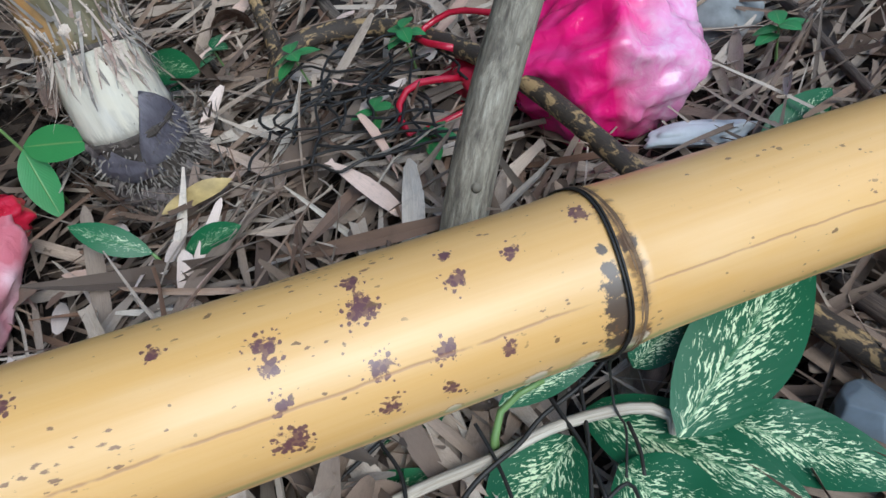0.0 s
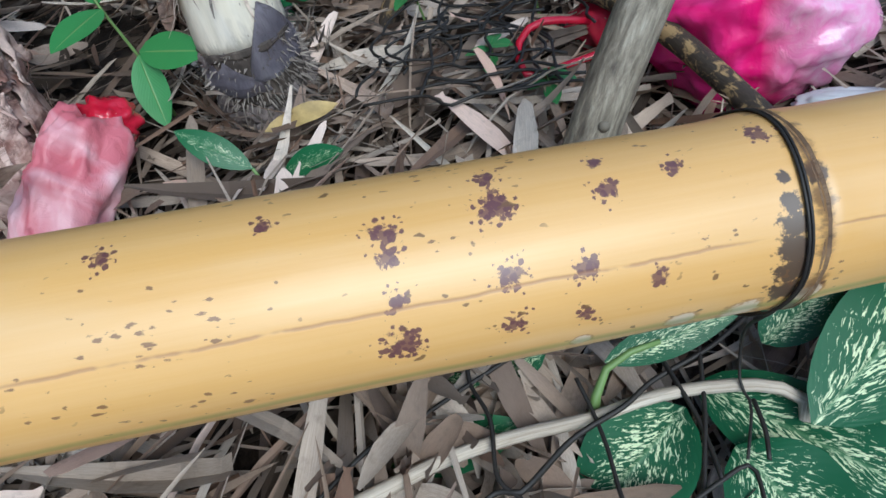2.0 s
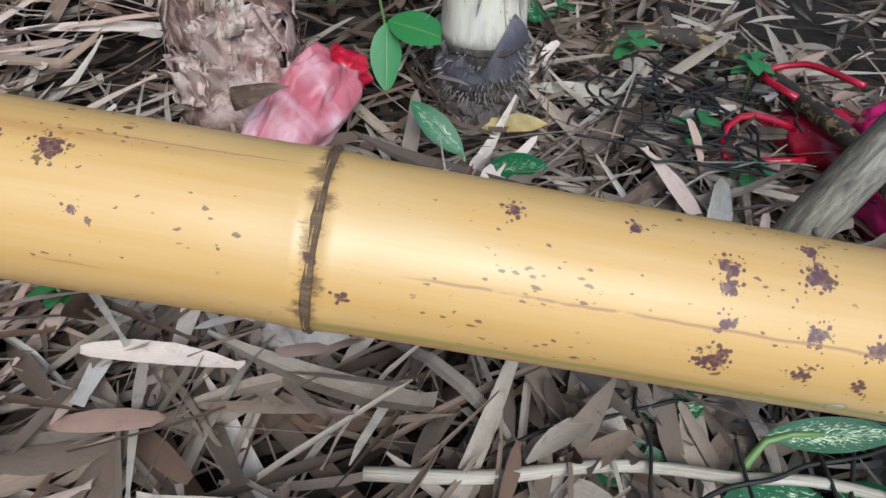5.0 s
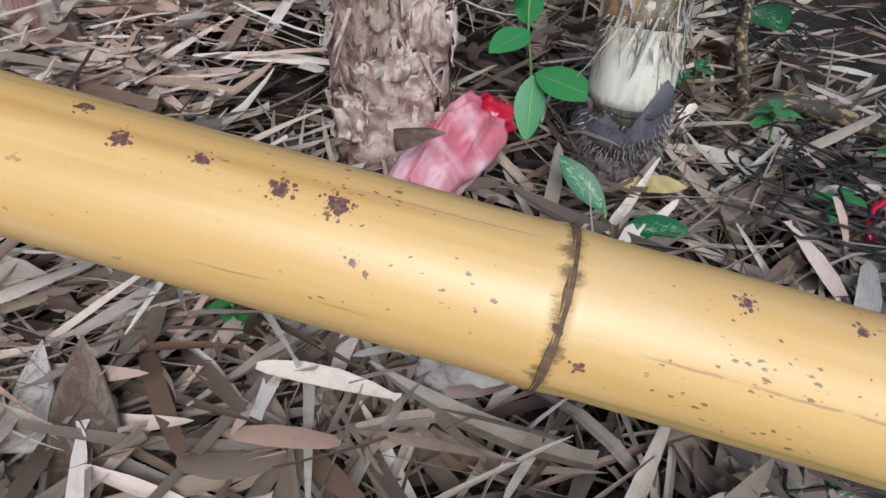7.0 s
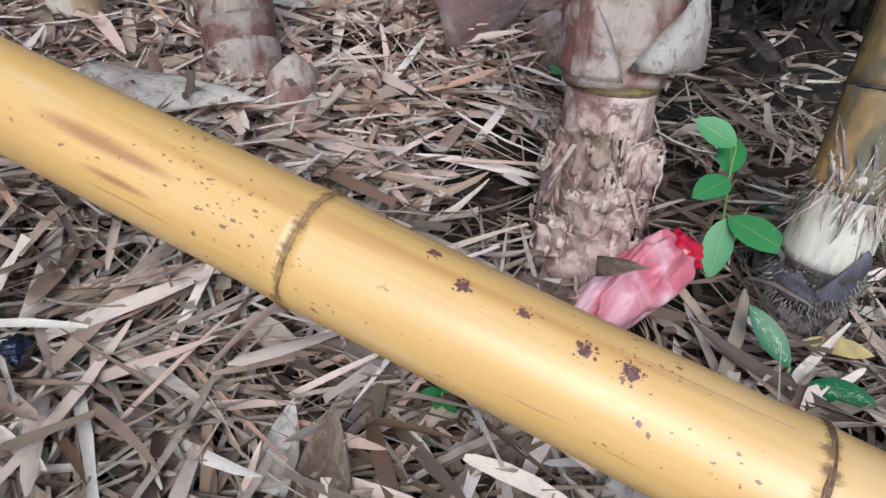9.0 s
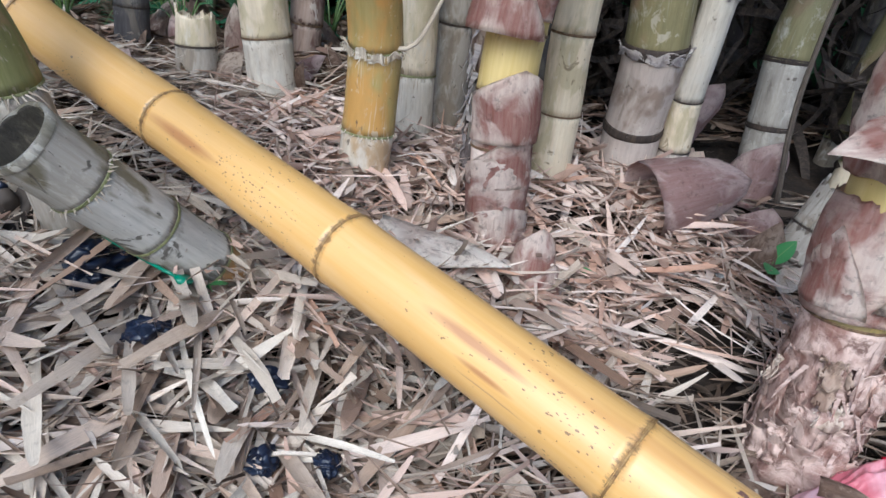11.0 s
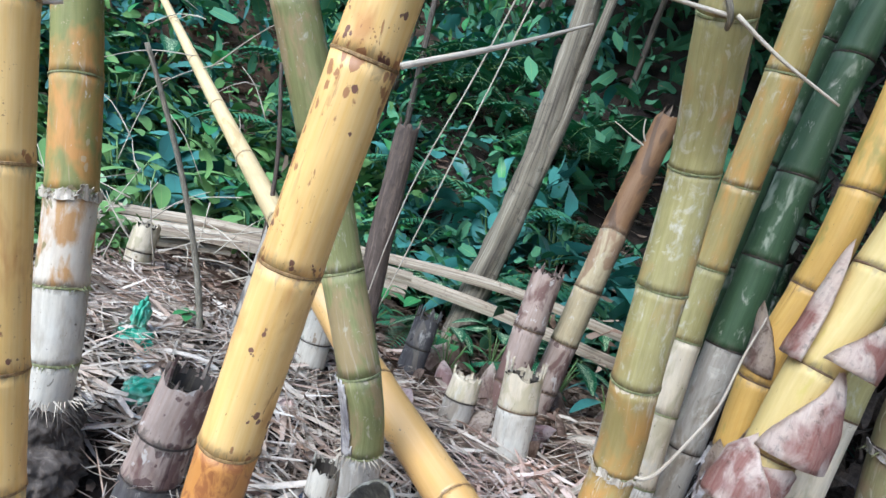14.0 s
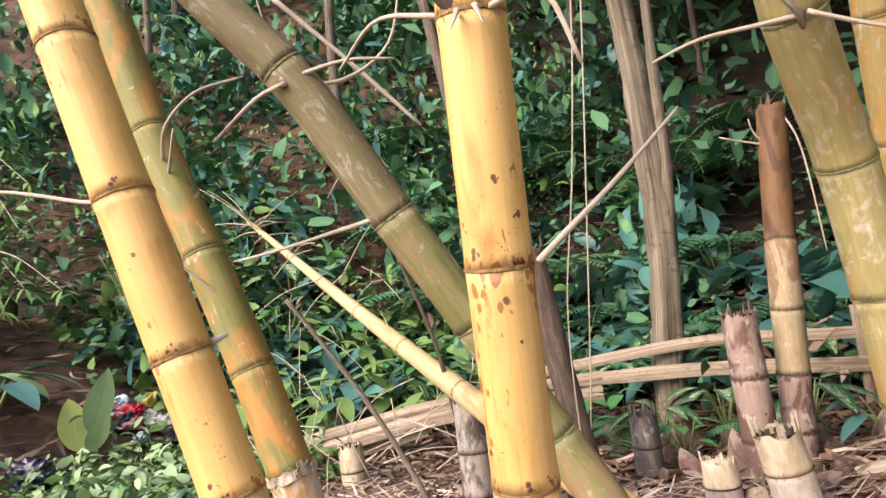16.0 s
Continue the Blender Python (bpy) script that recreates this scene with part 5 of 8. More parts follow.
for s, ln in ((0.10, 0.05), (0.12, 0.05), (0.135, 0.035)):
    fringe(cE[0], cE[1], s, 0.062, ROOT if s < 0.13 else TWIG, 70, ln)
shag(am[0], am[1], 0.0, 0.42, 0.050, 200, GREYSHRED, 0.9)
root_ball(am[0], (-0.125, 1.60, 0.33), (0.058, 0.056, 0.09), 2.0, ROOTBALL)
root_ball(cC[0], (0.025, 1.58, 0.245), (0.058, 0.056, 0.055), 3.0, ROOTBALL)

# ---- stumps and broken culms ----
st = culm("cut_stump", "cut hollow bamboo stump, tilted, grey and mouldy", [(-0.62, 1.25, 0.20), (-0.735, 1.14, 0.345), (-0.855, 1.03, 0.50)], 0.048, 0.049, [0.10, 0.22, 0.345], [RUSTCHALK, MOULDY, MOULDY, MOSSRIM], ring=PALERING, hollow=True, top="broken", lining=LINING, category="bamboo stump", group="bamboo stumps")
fringe(st[0], st[1], 0.345, 0.051, TWIG, 50, 0.012)
bm = bmesh.new()
s1 = st[1][1][-1]
tube(bm, st[1], [(s1 - 0.012, 0.0500), (s1 + 0.001, 0.0500), (s1 + 0.0035, 0.0478), (s1 + 0.001, 0.0448), (s1 - 0.012, 0.0436)], 40, 3.0, caps=(False, False), wob=0.05)
part("cut_rim", bm, MOSSRIM, st[0], "pale weathered cut edge")
for i in range(7):
    a, q = rng.uniform(0, 6.283), rng.uniform(0.0, 0.02)
    c = Vector(at(st[1], s1 - 0.045)) + Vector((math.cos(a) * q, math.sin(a) * q, 0))
    leaf_part("caught_leaf", c, (math.cos(a * 3), math.sin(a * 3), rng.uniform(-0.2, 0.8)), (0, 0, 1), rng.uniform(0.02, 0.045), 0.008, DRY, st[0])
culm("cut_stump", "short hollow bamboo stump with a ragged rim", [(-1.30, 1.17, 0.26), (-1.285, 1.155, 0.42), (-1.268, 1.145, 0.55)], 0.060, 0.052, [0.08, 0.17], [DARKSTUMP, REDDISH, REDDISH], ring=DARKRING, hollow=True, top="broken", category="bamboo stump", group="bamboo stumps")
culm("cut_stump", "chalk-white stump with a splintered straw-coloured rim", [(-0.60, 1.94, 0.33), (-0.637, 1.93, 0.64)], 0.061, 0.059, [0.21], [CHALK, STRAW], ring=RING, hollow=True, top="broken", category="bamboo stump", group="bamboo stumps")
culm("broken_culm", "reddish dead culm broken off behind a stump", [(-0.665, 2.27, 0.36), (-0.655, 2.27, 0.945)], 0.056, 0.054, [0.18, 0.38], [REDDISH], ring=RING, hollow=True, top="broken", category="bamboo stump", group="bamboo stumps")
culm("cut_stump", "small stump with a yellow splintered tip", [(-0.795, 1.965, 0.34), (-0.796, 1.96, 0.48), (-0.796, 1.96, 0.57)], 0.056, 0.046, [0.09, 0.16], [GREYED, GREYED, STRAW], ring=DARKRING, top="broken", category="bamboo stump", group="bamboo stumps")
culm("broken_culm", "thin dead culm, pale below and brown above", [(-0.55, 2.4, 0.38), (-0.496, 2.35, 1.006), (-0.47, 2.38, 1.227), (-0.42, 2.42, 1.61)], 0.052, 0.047, [0.16, 0.35, 0.56, 0.78], [REDDISH, REDDISH, STRAWDULL, STRAWDULL, BROWNCULM], ring=RING, top="broken", category="bamboo culm")
culm("dead_pole", "dark dead pole broken off at the top", [(-1.14, 2.0, 0.36), (-1.17, 2.0, 0.60), (-1.20, 2.0, 0.9), (-1.228, 2.0, 1.25)], 0.045, 0.036, [], [DARKWOOD], top="broken", wob=0.12, category="dead pole", group="dead poles")
dp = culm("dead_tree", "grey weathered dead trunk, fibrous and splitting", [(-0.96, 3.02, 0.40), (-0.935, 3.02, 0.7), (-0.868, 3.02, 1.24), (-0.85, 3.03, 1.9), (-0.86, 3.05, 2.6), (-0.87, 3.1, 3.4)], 0.070, 0.05, [], [SPLITWOOD], wob=0.22, category="dead trunk", group="dead poles")
stick("split_limb", [(-0.86, 3.0, 1.1), (-0.795, 3.0, 1.537), (-0.765, 3.0, 2.0), (-0.734, 3.0, 2.49)], 0.034, 0.02, SPLITWOOD, dp[0])
for p0, p1, r, m, lab in (((-1.505, 1.92, 0.40), (-1.488, 1.91, 0.815), 0.049, STUMPSOOT, "grey stump with peeling rings"), ((-1.402, 1.94, 0.40), (-1.415, 1.94, 0.71), 0.042, DARKSTUMP, "dark stump with blue-grey bloom"), ((-2.12, 2.24, 0.38), (-2.123, 2.236, 0.645), 0.048, STRAW, "straw-coloured stump in front of the rails"), ((-1.016, 2.25, 0.38), (-1.005, 2.246, 0.66), 0.045, DARKSTUMP, "dark low stump with a split rim"), ((-1.266, 1.90, 0.38), (-1.27, 1.89, 0.62), 0.045, CHALK, "low chalk-white stump with a ragged rim"), ((0.50, 1.35, 0.16), (0.58, 1.33, 0.38), 0.045, GREYED, "grey broken stump wrapped in old sheath"), ((-0.98, 1.29, 0.28), (-0.985, 1.26, 0.44), 0.032, CHALK, "pale stub on a black root ball"), ((-0.3, 2.1, 0.36), (-0.31, 2.1, 0.6), 0.045, GREYED, "grey stump in the clump"), ((0.12, 2.05, 0.36), (0.13, 2.03, 0.75), 0.05, DARKSTUMP, "dark stump in the clump")):
    ln = (Vector(p1) - Vector(p0)).length
    culm("cut_stump", lab, [p0, p1], r * 1.06, r, [ln * 0.3, ln * 0.62], [m, m], ring=DARKRING, hollow=True, top="broken", category="bamboo stump", group="bamboo stumps")

# ---- rails of the low fence ----


def split_rail(pts, r):
    """A half culm split lengthwise: a rounded pale back, a flat brown underside and a thin dark edge."""
    path = smooth_path(pts, 0.05)
    bm = bmesh.new()
    lay = bm.verts.layers.float_vector.new("tube")
    n = int(path[1][-1] / 0.04)
    rings, seed = [], rng.uniform(0, 40)
    for i in range(n + 1):
        s = path[1][-1] * i / n
        c = Vector(at(path, s))
        d = Vector(at(path, s + 0.01) - at(path, s - 0.01)).normalized()
        u = (Vector((0, 0, 1)) - d * d.z).normalized()
        w = d.cross(u)
        ring = []
        for a, k in ((-90, 1.0), (-55, 1.0), (-20, 0.95), (20, 0.95), (55, 1.0), (90, 1.0), (84, 0.80), (0, 0.42), (-84, 0.80)):
            q = radians(a + 55)
            e = u * math.sin(q) * 1.0 + w * math.cos(q) * 0.6
            v = bm.verts.new(c + e * (r * k * (1 + 0.10 * noise.noise(Vector((a * 0.03, s * 6, seed))))))
            v[lay] = (0.05 * math.cos(q), 0.05 * math.sin(q), s + seed)
            ring.append(v)
        rings.append(ring)
    for a, b in zip(rings, rings[1:]):
        for j in range(9):
            bm.faces.new((a[j], a[(j + 1) % 9], b[(j + 1) % 9], b[j]))
    bm.faces.new(rings[0][::-1])
    bm.faces.new(rings[-1])
    bmesh.ops.recalc_face_normals(bm, faces=bm.faces[:])
    part("rail", bm, RAILWOOD, fence, "", False)


fence = thing("low_fence", (-1.2, 2.85, 0.45), "low fence of weathered split bamboo rails", "fence")
for pts, r in (([(-1.75, 2.86, 0.735), (-0.838, 2.95, 0.803), (-0.25, 3.0, 0.765), (0.1, 3.0, 0.75)], 0.020), ([(-1.45, 2.9, 0.705), (-0.83, 2.94, 0.690), (-0.24, 2.98, 0.640), (0.1, 3.0, 0.62)], 0.024), ([(-3.2, 2.55, 0.50), (-1.95, 2.6, 0.70), (-1.2, 2.8, 0.73)], 0.018), ([(-3.2, 2.5, 0.42), (-1.95, 2.58, 0.645), (-1.2, 2.76, 0.66)], 0.026), ([(-3.2, 2.52, 0.37), (-1.95, 2.62, 0.60)], 0.02)):
    split_rail(pts, r * 1.55)
for x, y in ((-1.62, 2.84), (-0.2, 3.0), (-2.7, 2.56)):
    stick("fence_post", [(x, y, h(x, y) - 0.05), (x + 0.01, y, h(x, y) + 0.42)], 0.022, 0.02, RAILWOOD, fence, segs=8)

# ---- leaf litter ----
nrng = np.random.default_rng(5)


def strips(n, x, y, z, length, width, bend, fold, pitch_sd, roll_sd, segs=4, taper=1.0, yaw=None):
    """Many dry blades at once: corners, faces and blade tags."""
    yaw = nrng.uniform(0, 2 * np.pi, n) if yaw is None else yaw
    pitch, roll = nrng.normal(0, pitch_sd, n), nrng.normal(0, roll_sd, n)
    d = np.stack([np.cos(yaw) * np.cos(pitch), np.sin(yaw) * np.cos(pitch), np.sin(pitch)], 1)
    s0 = np.stack([-np.sin(yaw), np.cos(yaw), 0 * yaw], 1)
    k0 = np.cross(d, s0)
    s = s0 * np.cos(roll)[:, None] + k0 * np.sin(roll)[:, None]
    k = np.cross(d, s)
    pos = np.stack([x, y, z], 1)
    rows, tags = [], []
    twist = nrng.normal(0, 0.5, n)
    stub0, stub1 = nrng.choice([0.12, 0.35, 0.75], n), nrng.choice([0.05, 0.15, 0.6], n)
    sweep = nrng.normal(0, 0.035, n)
    for i in range(segs + 1):
        t = [0.0, 0.07, 0.3, 0.55, 0.8, 0.94, 1.0][i] if segs == 6 else i / segs
        body = min(1.0, 0.55 + 1.6 * t) * min(1.0, (1.02 - t) * 2.6) ** 0.75
        w = width * 0.5 * (np.maximum(body, 0.1) if 0 < i < segs else (stub0 if i == 0 else stub1))
        c = pos + d * (length * (t - 0.5))[:, None] + k * (bend * length * ((t - 0.5) ** 2 - 0.08))[:, None] + s * (sweep * length * (t - 0.5) ** 2 * 2)[:, None]
        ss = s * np.cos(twist * (t - 0.5))[:, None] + k * np.sin(twist * (t - 0.5))[:, None]
        for q in (-1, 0, 1):
            rows.append(c + ss * (w * q)[:, None] + k * (fold * w * abs(q))[:, None])
            tags.append(np.stack([np.full(n, q * 1.0), t * length * 6, nrng.uniform(0, 1) + 0 * length], 1))
    v = np.stack(rows, 1).reshape(-1, 3)
    tg = np.stack(tags, 1).reshape(-1, 3)
    per = 3 * (segs + 1)
    cell = np.array([(3 * i + q, 3 * i + q + 1, 3 * i + q + 4, 3 * i + q + 3) for i in range(segs) for q in (0, 1)])
    f = (np.arange(n)[:, None, None] * per + cell[None]).reshape(-1, 4)
    return v, f, tg


def joined(name, sets, mat, parent, curved=True):
    vs, fs, ts, b = [], [], [], 0
    for v, f, t in sets:
        vs.append(v), fs.append(f + b), ts.append(t)
        b += len(v)
    v, f, t = np.concatenate(vs), np.concatenate(fs), np.concatenate(ts)
    me = bpy.data.meshes.new(name)
    me.vertices.add(len(v))
    me.vertices.foreach_set("co", v.astype(np.float32).ravel())
    me.loops.add(f.size)
    me.loops.foreach_set("vertex_index", f.astype(np.int32).ravel())
    me.polygons.add(len(f))
    me.polygons.foreach_set("loop_start", np.arange(0, f.size, 4, dtype=np.int32))
    me.update(calc_edges=True)
    a = me.attributes.new("blade", "FLOAT_VECTOR", "POINT")
    a.data.foreach_set("vector", t.astype(np.float32).ravel())
    return link(name, me, mat, parent, smooth=curved)


def spread(n, x0, x1, y0, y1):
    return nrng.uniform(x0, x1, n), nrng.uniform(y0, y1, n)


litter = thing("leaf_litter", (-0.4, 1.0, h(-0.4, 1.0)), "deep layer of dry tan and grey bamboo leaves", "leaf litter", kind="stuff")


def litter_set(n, box, lo, hi, w0, w1, lift, mat_pitch=0.16, lie=None, low=0.0):
    x, y = spread(n, *box)
    bare = (((x - 0.19) / 0.13) ** 2 + ((y - 1.08) / 0.15) ** 2 < 1) | (((x - 0.44) / 0.11) ** 2 + ((y - 1.0) / 0.13) ** 2 < 1)
    keep = ~bare | (nrng.uniform(0, 1, n) < (0.30 if low >= 0 else 1.0))
    x, y = x[keep], y[keep]
    n = len(x)
    ln = nrng.uniform(lo, hi, n)
    # leaves are lowered round the flecked plant and bags to fit the camera's view
    sink = 0.055 * np.clip(1.6 - np.hypot((x - 0.27) / 0.17, (y - 0.08) / 0.17), 0, 1) + 0.05 * np.clip(1.5 - np.hypot((x - 0.63) / 0.10, (y - 0.20) / 0.13), 0, 1) + 0.05 * np.clip(1.6 - np.hypot((x - 0.27) / 0.11, (y - 0.77) / 0.09), 0, 1)
    # leaves that fell together lie roughly one way
    drift = 2.4 * np.sin(3.1 * x + 1.7 * y) + 2.1 * np.sin(4.3 * y - 2.9 * x + 1.0)
    yaw = np.where(nrng.uniform(0, 1, n) < 0.55, drift + nrng.normal(0, 0.45, n), nrng.uniform(0, 2 * np.pi, n))
    if lie:
        yaw = nrng.normal(lie[0], lie[1], n)
    return strips(n, x, y, h(x, y) - sink + nrng.uniform(low, lift, n), ln, nrng.uniform(w0, w1, n), nrng.normal(0, 0.22, n), nrng.uniform(-0.25, 0.7, n), mat_pitch, 0.55, 6, yaw=yaw)


# low dark leaves that put shade into the gaps by colour
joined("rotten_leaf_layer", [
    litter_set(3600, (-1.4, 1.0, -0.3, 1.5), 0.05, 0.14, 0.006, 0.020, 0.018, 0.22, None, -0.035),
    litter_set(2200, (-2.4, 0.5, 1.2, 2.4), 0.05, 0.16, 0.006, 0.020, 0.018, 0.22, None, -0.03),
], DRYGAP, litter)
joined("old_leaf_layer", [
    litter_set(950, (-0.55, 1.0, -0.3, 1.15), 0.08, 0.24, 0.003, 0.011, 0.045, 0.28),
    litter_set(170, (-0.55, 1.0, -0.2, 1.1), 0.16, 0.32, 0.010, 0.020, 0.060, 0.22),
    litter_set(1600, (0.5, 1.8, -0.6, 1.6), 0.06, 0.16, 0.006, 0.014, 0.03),
], DRY, litter)
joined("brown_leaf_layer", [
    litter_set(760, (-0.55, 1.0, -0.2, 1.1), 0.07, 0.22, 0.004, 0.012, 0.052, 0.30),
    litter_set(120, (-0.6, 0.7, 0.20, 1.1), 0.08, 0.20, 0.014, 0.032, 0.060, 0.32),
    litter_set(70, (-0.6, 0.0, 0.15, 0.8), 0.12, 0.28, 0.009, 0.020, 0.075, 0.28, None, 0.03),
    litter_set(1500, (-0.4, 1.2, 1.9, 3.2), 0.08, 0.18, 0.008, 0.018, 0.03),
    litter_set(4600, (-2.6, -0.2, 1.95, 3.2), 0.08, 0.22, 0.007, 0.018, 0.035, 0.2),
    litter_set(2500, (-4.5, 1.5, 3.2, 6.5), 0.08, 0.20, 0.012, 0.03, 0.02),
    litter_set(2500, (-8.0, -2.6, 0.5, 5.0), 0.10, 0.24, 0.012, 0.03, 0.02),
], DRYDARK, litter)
joined("pale_leaf_layer", [
    litter_set(600, (-1.3, -0.28, 0.68, 1.35), 0.10, 0.24, 0.006, 0.018, 0.050, 0.28),
    litter_set(330, (-1.3, -0.3, 0.72, 1.3), 0.18, 0.32, 0.009, 0.022, 0.060, 0.22),
    litter_set(190, (-1.15, -0.42, 0.74, 1.2), 0.16, 0.32, 0.010, 0.026, 0.085, 0.20, (1.5, 0.45)),
    litter_set(2000, (-2.35, -0.7, 1.2, 2.1), 0.08, 0.24, 0.006, 0.016, 0.040, 0.2),
    litter_set(300, (-2.6, -0.1, 1.9, 2.6), 0.10, 0.26, 0.006, 0.016, 0.045, 0.2),
], DRYPALE, litter)
joined("pale_straw_wisps", [
    litter_set(380, (-0.55, 0.75, -0.1, 0.95), 0.12, 0.34, 0.003, 0.008, 0.062, 0.22),
    litter_set(45, (-0.6, 0.0, 0.1, 0.8), 0.16, 0.32, 0.010, 0.018, 0.072, 0.24),
    litter_set(50, (0.0, 1.0, 0.4, 1.1), 0.10, 0.20, 0.014, 0.026, 0.065, 0.3),
    litter_set(130, (0.02, 0.26, 0.08, 0.36), 0.04, 0.10, 0.010, 0.026, 0.060, 0.35),
    litter_set(70, (0.14, 0.30, 0.18, 0.32), 0.05, 0.11, 0.010, 0.022, 0.075, 0.35, None, 0.045),
], DRY, litter)
joined("pinkish_wide_leaves", [
    litter_set(120, (-0.65, 0.05, 0.25, 0.95), 0.12, 0.28, 0.009, 0.022, 0.075, 0.26, None, 0.02),
    litter_set(60, (0.05, 0.9, 0.3, 0.9), 0.07, 0.14, 0.010, 0.024, 0.065, 0.30, None, 0.02),
], DRYPINK, litter)
# thinning out away from the clump
ox, oy = nrng.normal(0.2, 2.3, 9500), nrng.normal(-0.5, 2.0, 9500)
keep = (oy < 0.0) | ((ox > 1.4) & (oy < 2.0)) | ((ox < -0.6) & (oy < 0.9))
ox, oy = ox[keep], oy[keep]
n = len(ox)
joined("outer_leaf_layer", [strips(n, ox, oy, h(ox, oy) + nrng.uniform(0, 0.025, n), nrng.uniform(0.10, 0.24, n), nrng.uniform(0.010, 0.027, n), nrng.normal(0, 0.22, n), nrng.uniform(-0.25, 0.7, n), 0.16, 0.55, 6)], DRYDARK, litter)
joined("pinkish_leaf_layer", [
    litter_set(800, (-0.75, 0.42, 1.08, 1.95), 0.08, 0.24, 0.006, 0.017, 0.045, 0.26),
    litter_set(800, (-0.6, 0.45, 1.08, 1.85), 0.10, 0.26, 0.008, 0.022, 0.055, 0.28, (1.85, 0.55)),
    litter_set(900, (-0.75, 0.42, 1.08, 1.80), 0.12, 0.26, 0.0025, 0.006, 0.055, 0.28),
    litter_set(340, (-1.2, 0.1, 0.62, 1.25), 0.12, 0.28, 0.005, 0.015, 0.060, 0.3),
], DRYPINK, litter)
joined("straw_layer", [
    litter_set(700, (-1.3, 0.95, -0.25, 1.5), 0.08, 0.26, 0.0018, 0.005, 0.055, 0.26),
], DRY, litter)
joined("pale_straw_layer", [
    litter_set(800, (-1.4, -0.15, 0.66, 1.4), 0.10, 0.30, 0.002, 0.006, 0.060, 0.24),
    litter_set(2200, (-2.4, -0.4, 1.2, 2.2), 0.10, 0.28, 0.0018, 0.0055, 0.050, 0.22),
], DRYPALE, litter)
joined("sheath_layer", [
    litter_set(150, (-1.2, 0.8, -0.1, 1.5), 0.06, 0.13, 0.018, 0.045, 0.04, 0.3),
    litter_set(110, (-2.4, 0.6, 1.2, 2.8), 0.08, 0.18, 0.025, 0.05, 0.03, 0.2),
    litter_set(160, (-0.45, 0.35, 1.1, 1.7), 0.06, 0.15, 0.012, 0.03, 0.05, 0.3),
], DRYWIDE, litter)

# loose leaves on top, nearest to the camera's way
shapes = []
for i in range(10):
    v, f, t = strips(1, np.zeros(1), np.zeros(1), np.zeros(1), np.array([rng.uniform(0.12, 0.28)]), np.array([rng.uniform(0.006, 0.026)]), np.array([rng.uniform(-0.6, 0.9)]), np.array([rng.uniform(-0.1, 0.7)]), 0.0, 0.25, 6, 0.85, np.zeros(1))
    me = bpy.data.meshes.new("dry_leaf")
    me.from_pydata(v.tolist(), [], f.tolist())
    a = me.attributes.new("blade", "FLOAT_VECTOR", "POINT")
    a.data.foreach_set("vector", t.astype(np.float32).ravel())
    me.materials.append(DRY if i % 2 else DRYPALE)
    shapes.append(me)
made = 0
while made < 290:
    x, y = rng.uniform(-0.75, 0.55), rng.uniform(0.30, 1.35)
    q = at(fpath, nearest(fpath, (x, y, 0.3)))
    if math.hypot(q[0] - x, q[1] - y) < 0.05 or (x > 0.02 and y > 0.64):
        continue
    ob = new("dry_leaf", shapes[made % 10])
    ob.parent = litter
    ob.matrix_local = Matrix.Translation(Vector((x, y, h(x, y) + rng.uniform(0.025, 0.06))) - ORIGIN[litter.name]) @ Euler((rng.gauss(0, 0.35), rng.gauss(0, 0.2), rng.uniform(0, 6.28))).to_matrix().to_4x4()
    made += 1

# large curled sheaths lying on the litter
for x, y, yaw, ln, w, bend, lab in ((-0.80, 0.90, 10, 0.26, 0.055, 0.25, "long tan sheath lying on the litter"), (-0.13, 0.80, 60, 0.09, 0.045, 0.4, "short pink-white sheath lying under the fallen culm"), (-0.52, 0.80, 65, 0.2, 0.028, 0.3, "long narrow tan leaf on the litter"), (-0.44, 0.98, 75, 0.2, 0.026, 0.25, "long narrow tan leaf on the litter"), (-0.62, 0.98, 85, 0.2, 0.03, 0.3, "long narrow tan leaf on the litter"), (-0.35, 0.72, 40, 0.2, 0.04, 0.4, "broad tan sheath on the litter"), (0.45, 1.25, 30, 0.16, 0.05, 0.4, "brown sheath lying on the litter"), (0.42, 1.7, 120, 0.2, 0.08, 0.6, "broad brown sheath lying in the clump")):
    o = tagged(new("dry_sheath", None), lab, "dry sheath", "dry sheaths")
    o.location = (x, y, h(x, y) + 0.03)
    ORIGIN[o.name] = Vector(o.location)
    v, f, t = strips(1, np.array([x]), np.array([y]), np.array([h(x, y) + 0.045]), np.array([ln]), np.array([w]), np.array([bend]), np.array([0.45]), 0.05, 0.25, 9, 0.8, np.array([radians(yaw)]))
    bm = bmesh.new()
    me = bpy.data.meshes.new("blade")
    me.from_pydata(v.tolist(), [], f.tolist())
    a = me.attributes.new("blade", "FLOAT_VECTOR", "POINT")
    a.data.foreach_set("vector", t.astype(np.float32).ravel())
    bm.free()
    so = link("blade", me, DRYWIDE, o)
    so.modifiers.new("thickness", "SOLIDIFY").thickness = 0.0015

# ---- undergrowth and woods ----


def leaf_cloud(n, pos, size, ratio=0.45, droop=0.4, segs=3, pitch=0.5):
    ln = nrng.uniform(size[0], size[1], n)
    return strips(n, pos[0], pos[1], pos[2], ln, ln * ratio * nrng.uniform(0.8, 1.2, n), nrng.normal(droop, 0.3, n) * -1, nrng.uniform(0.0, 0.4, n), pitch, 0.5, segs, 0.9)


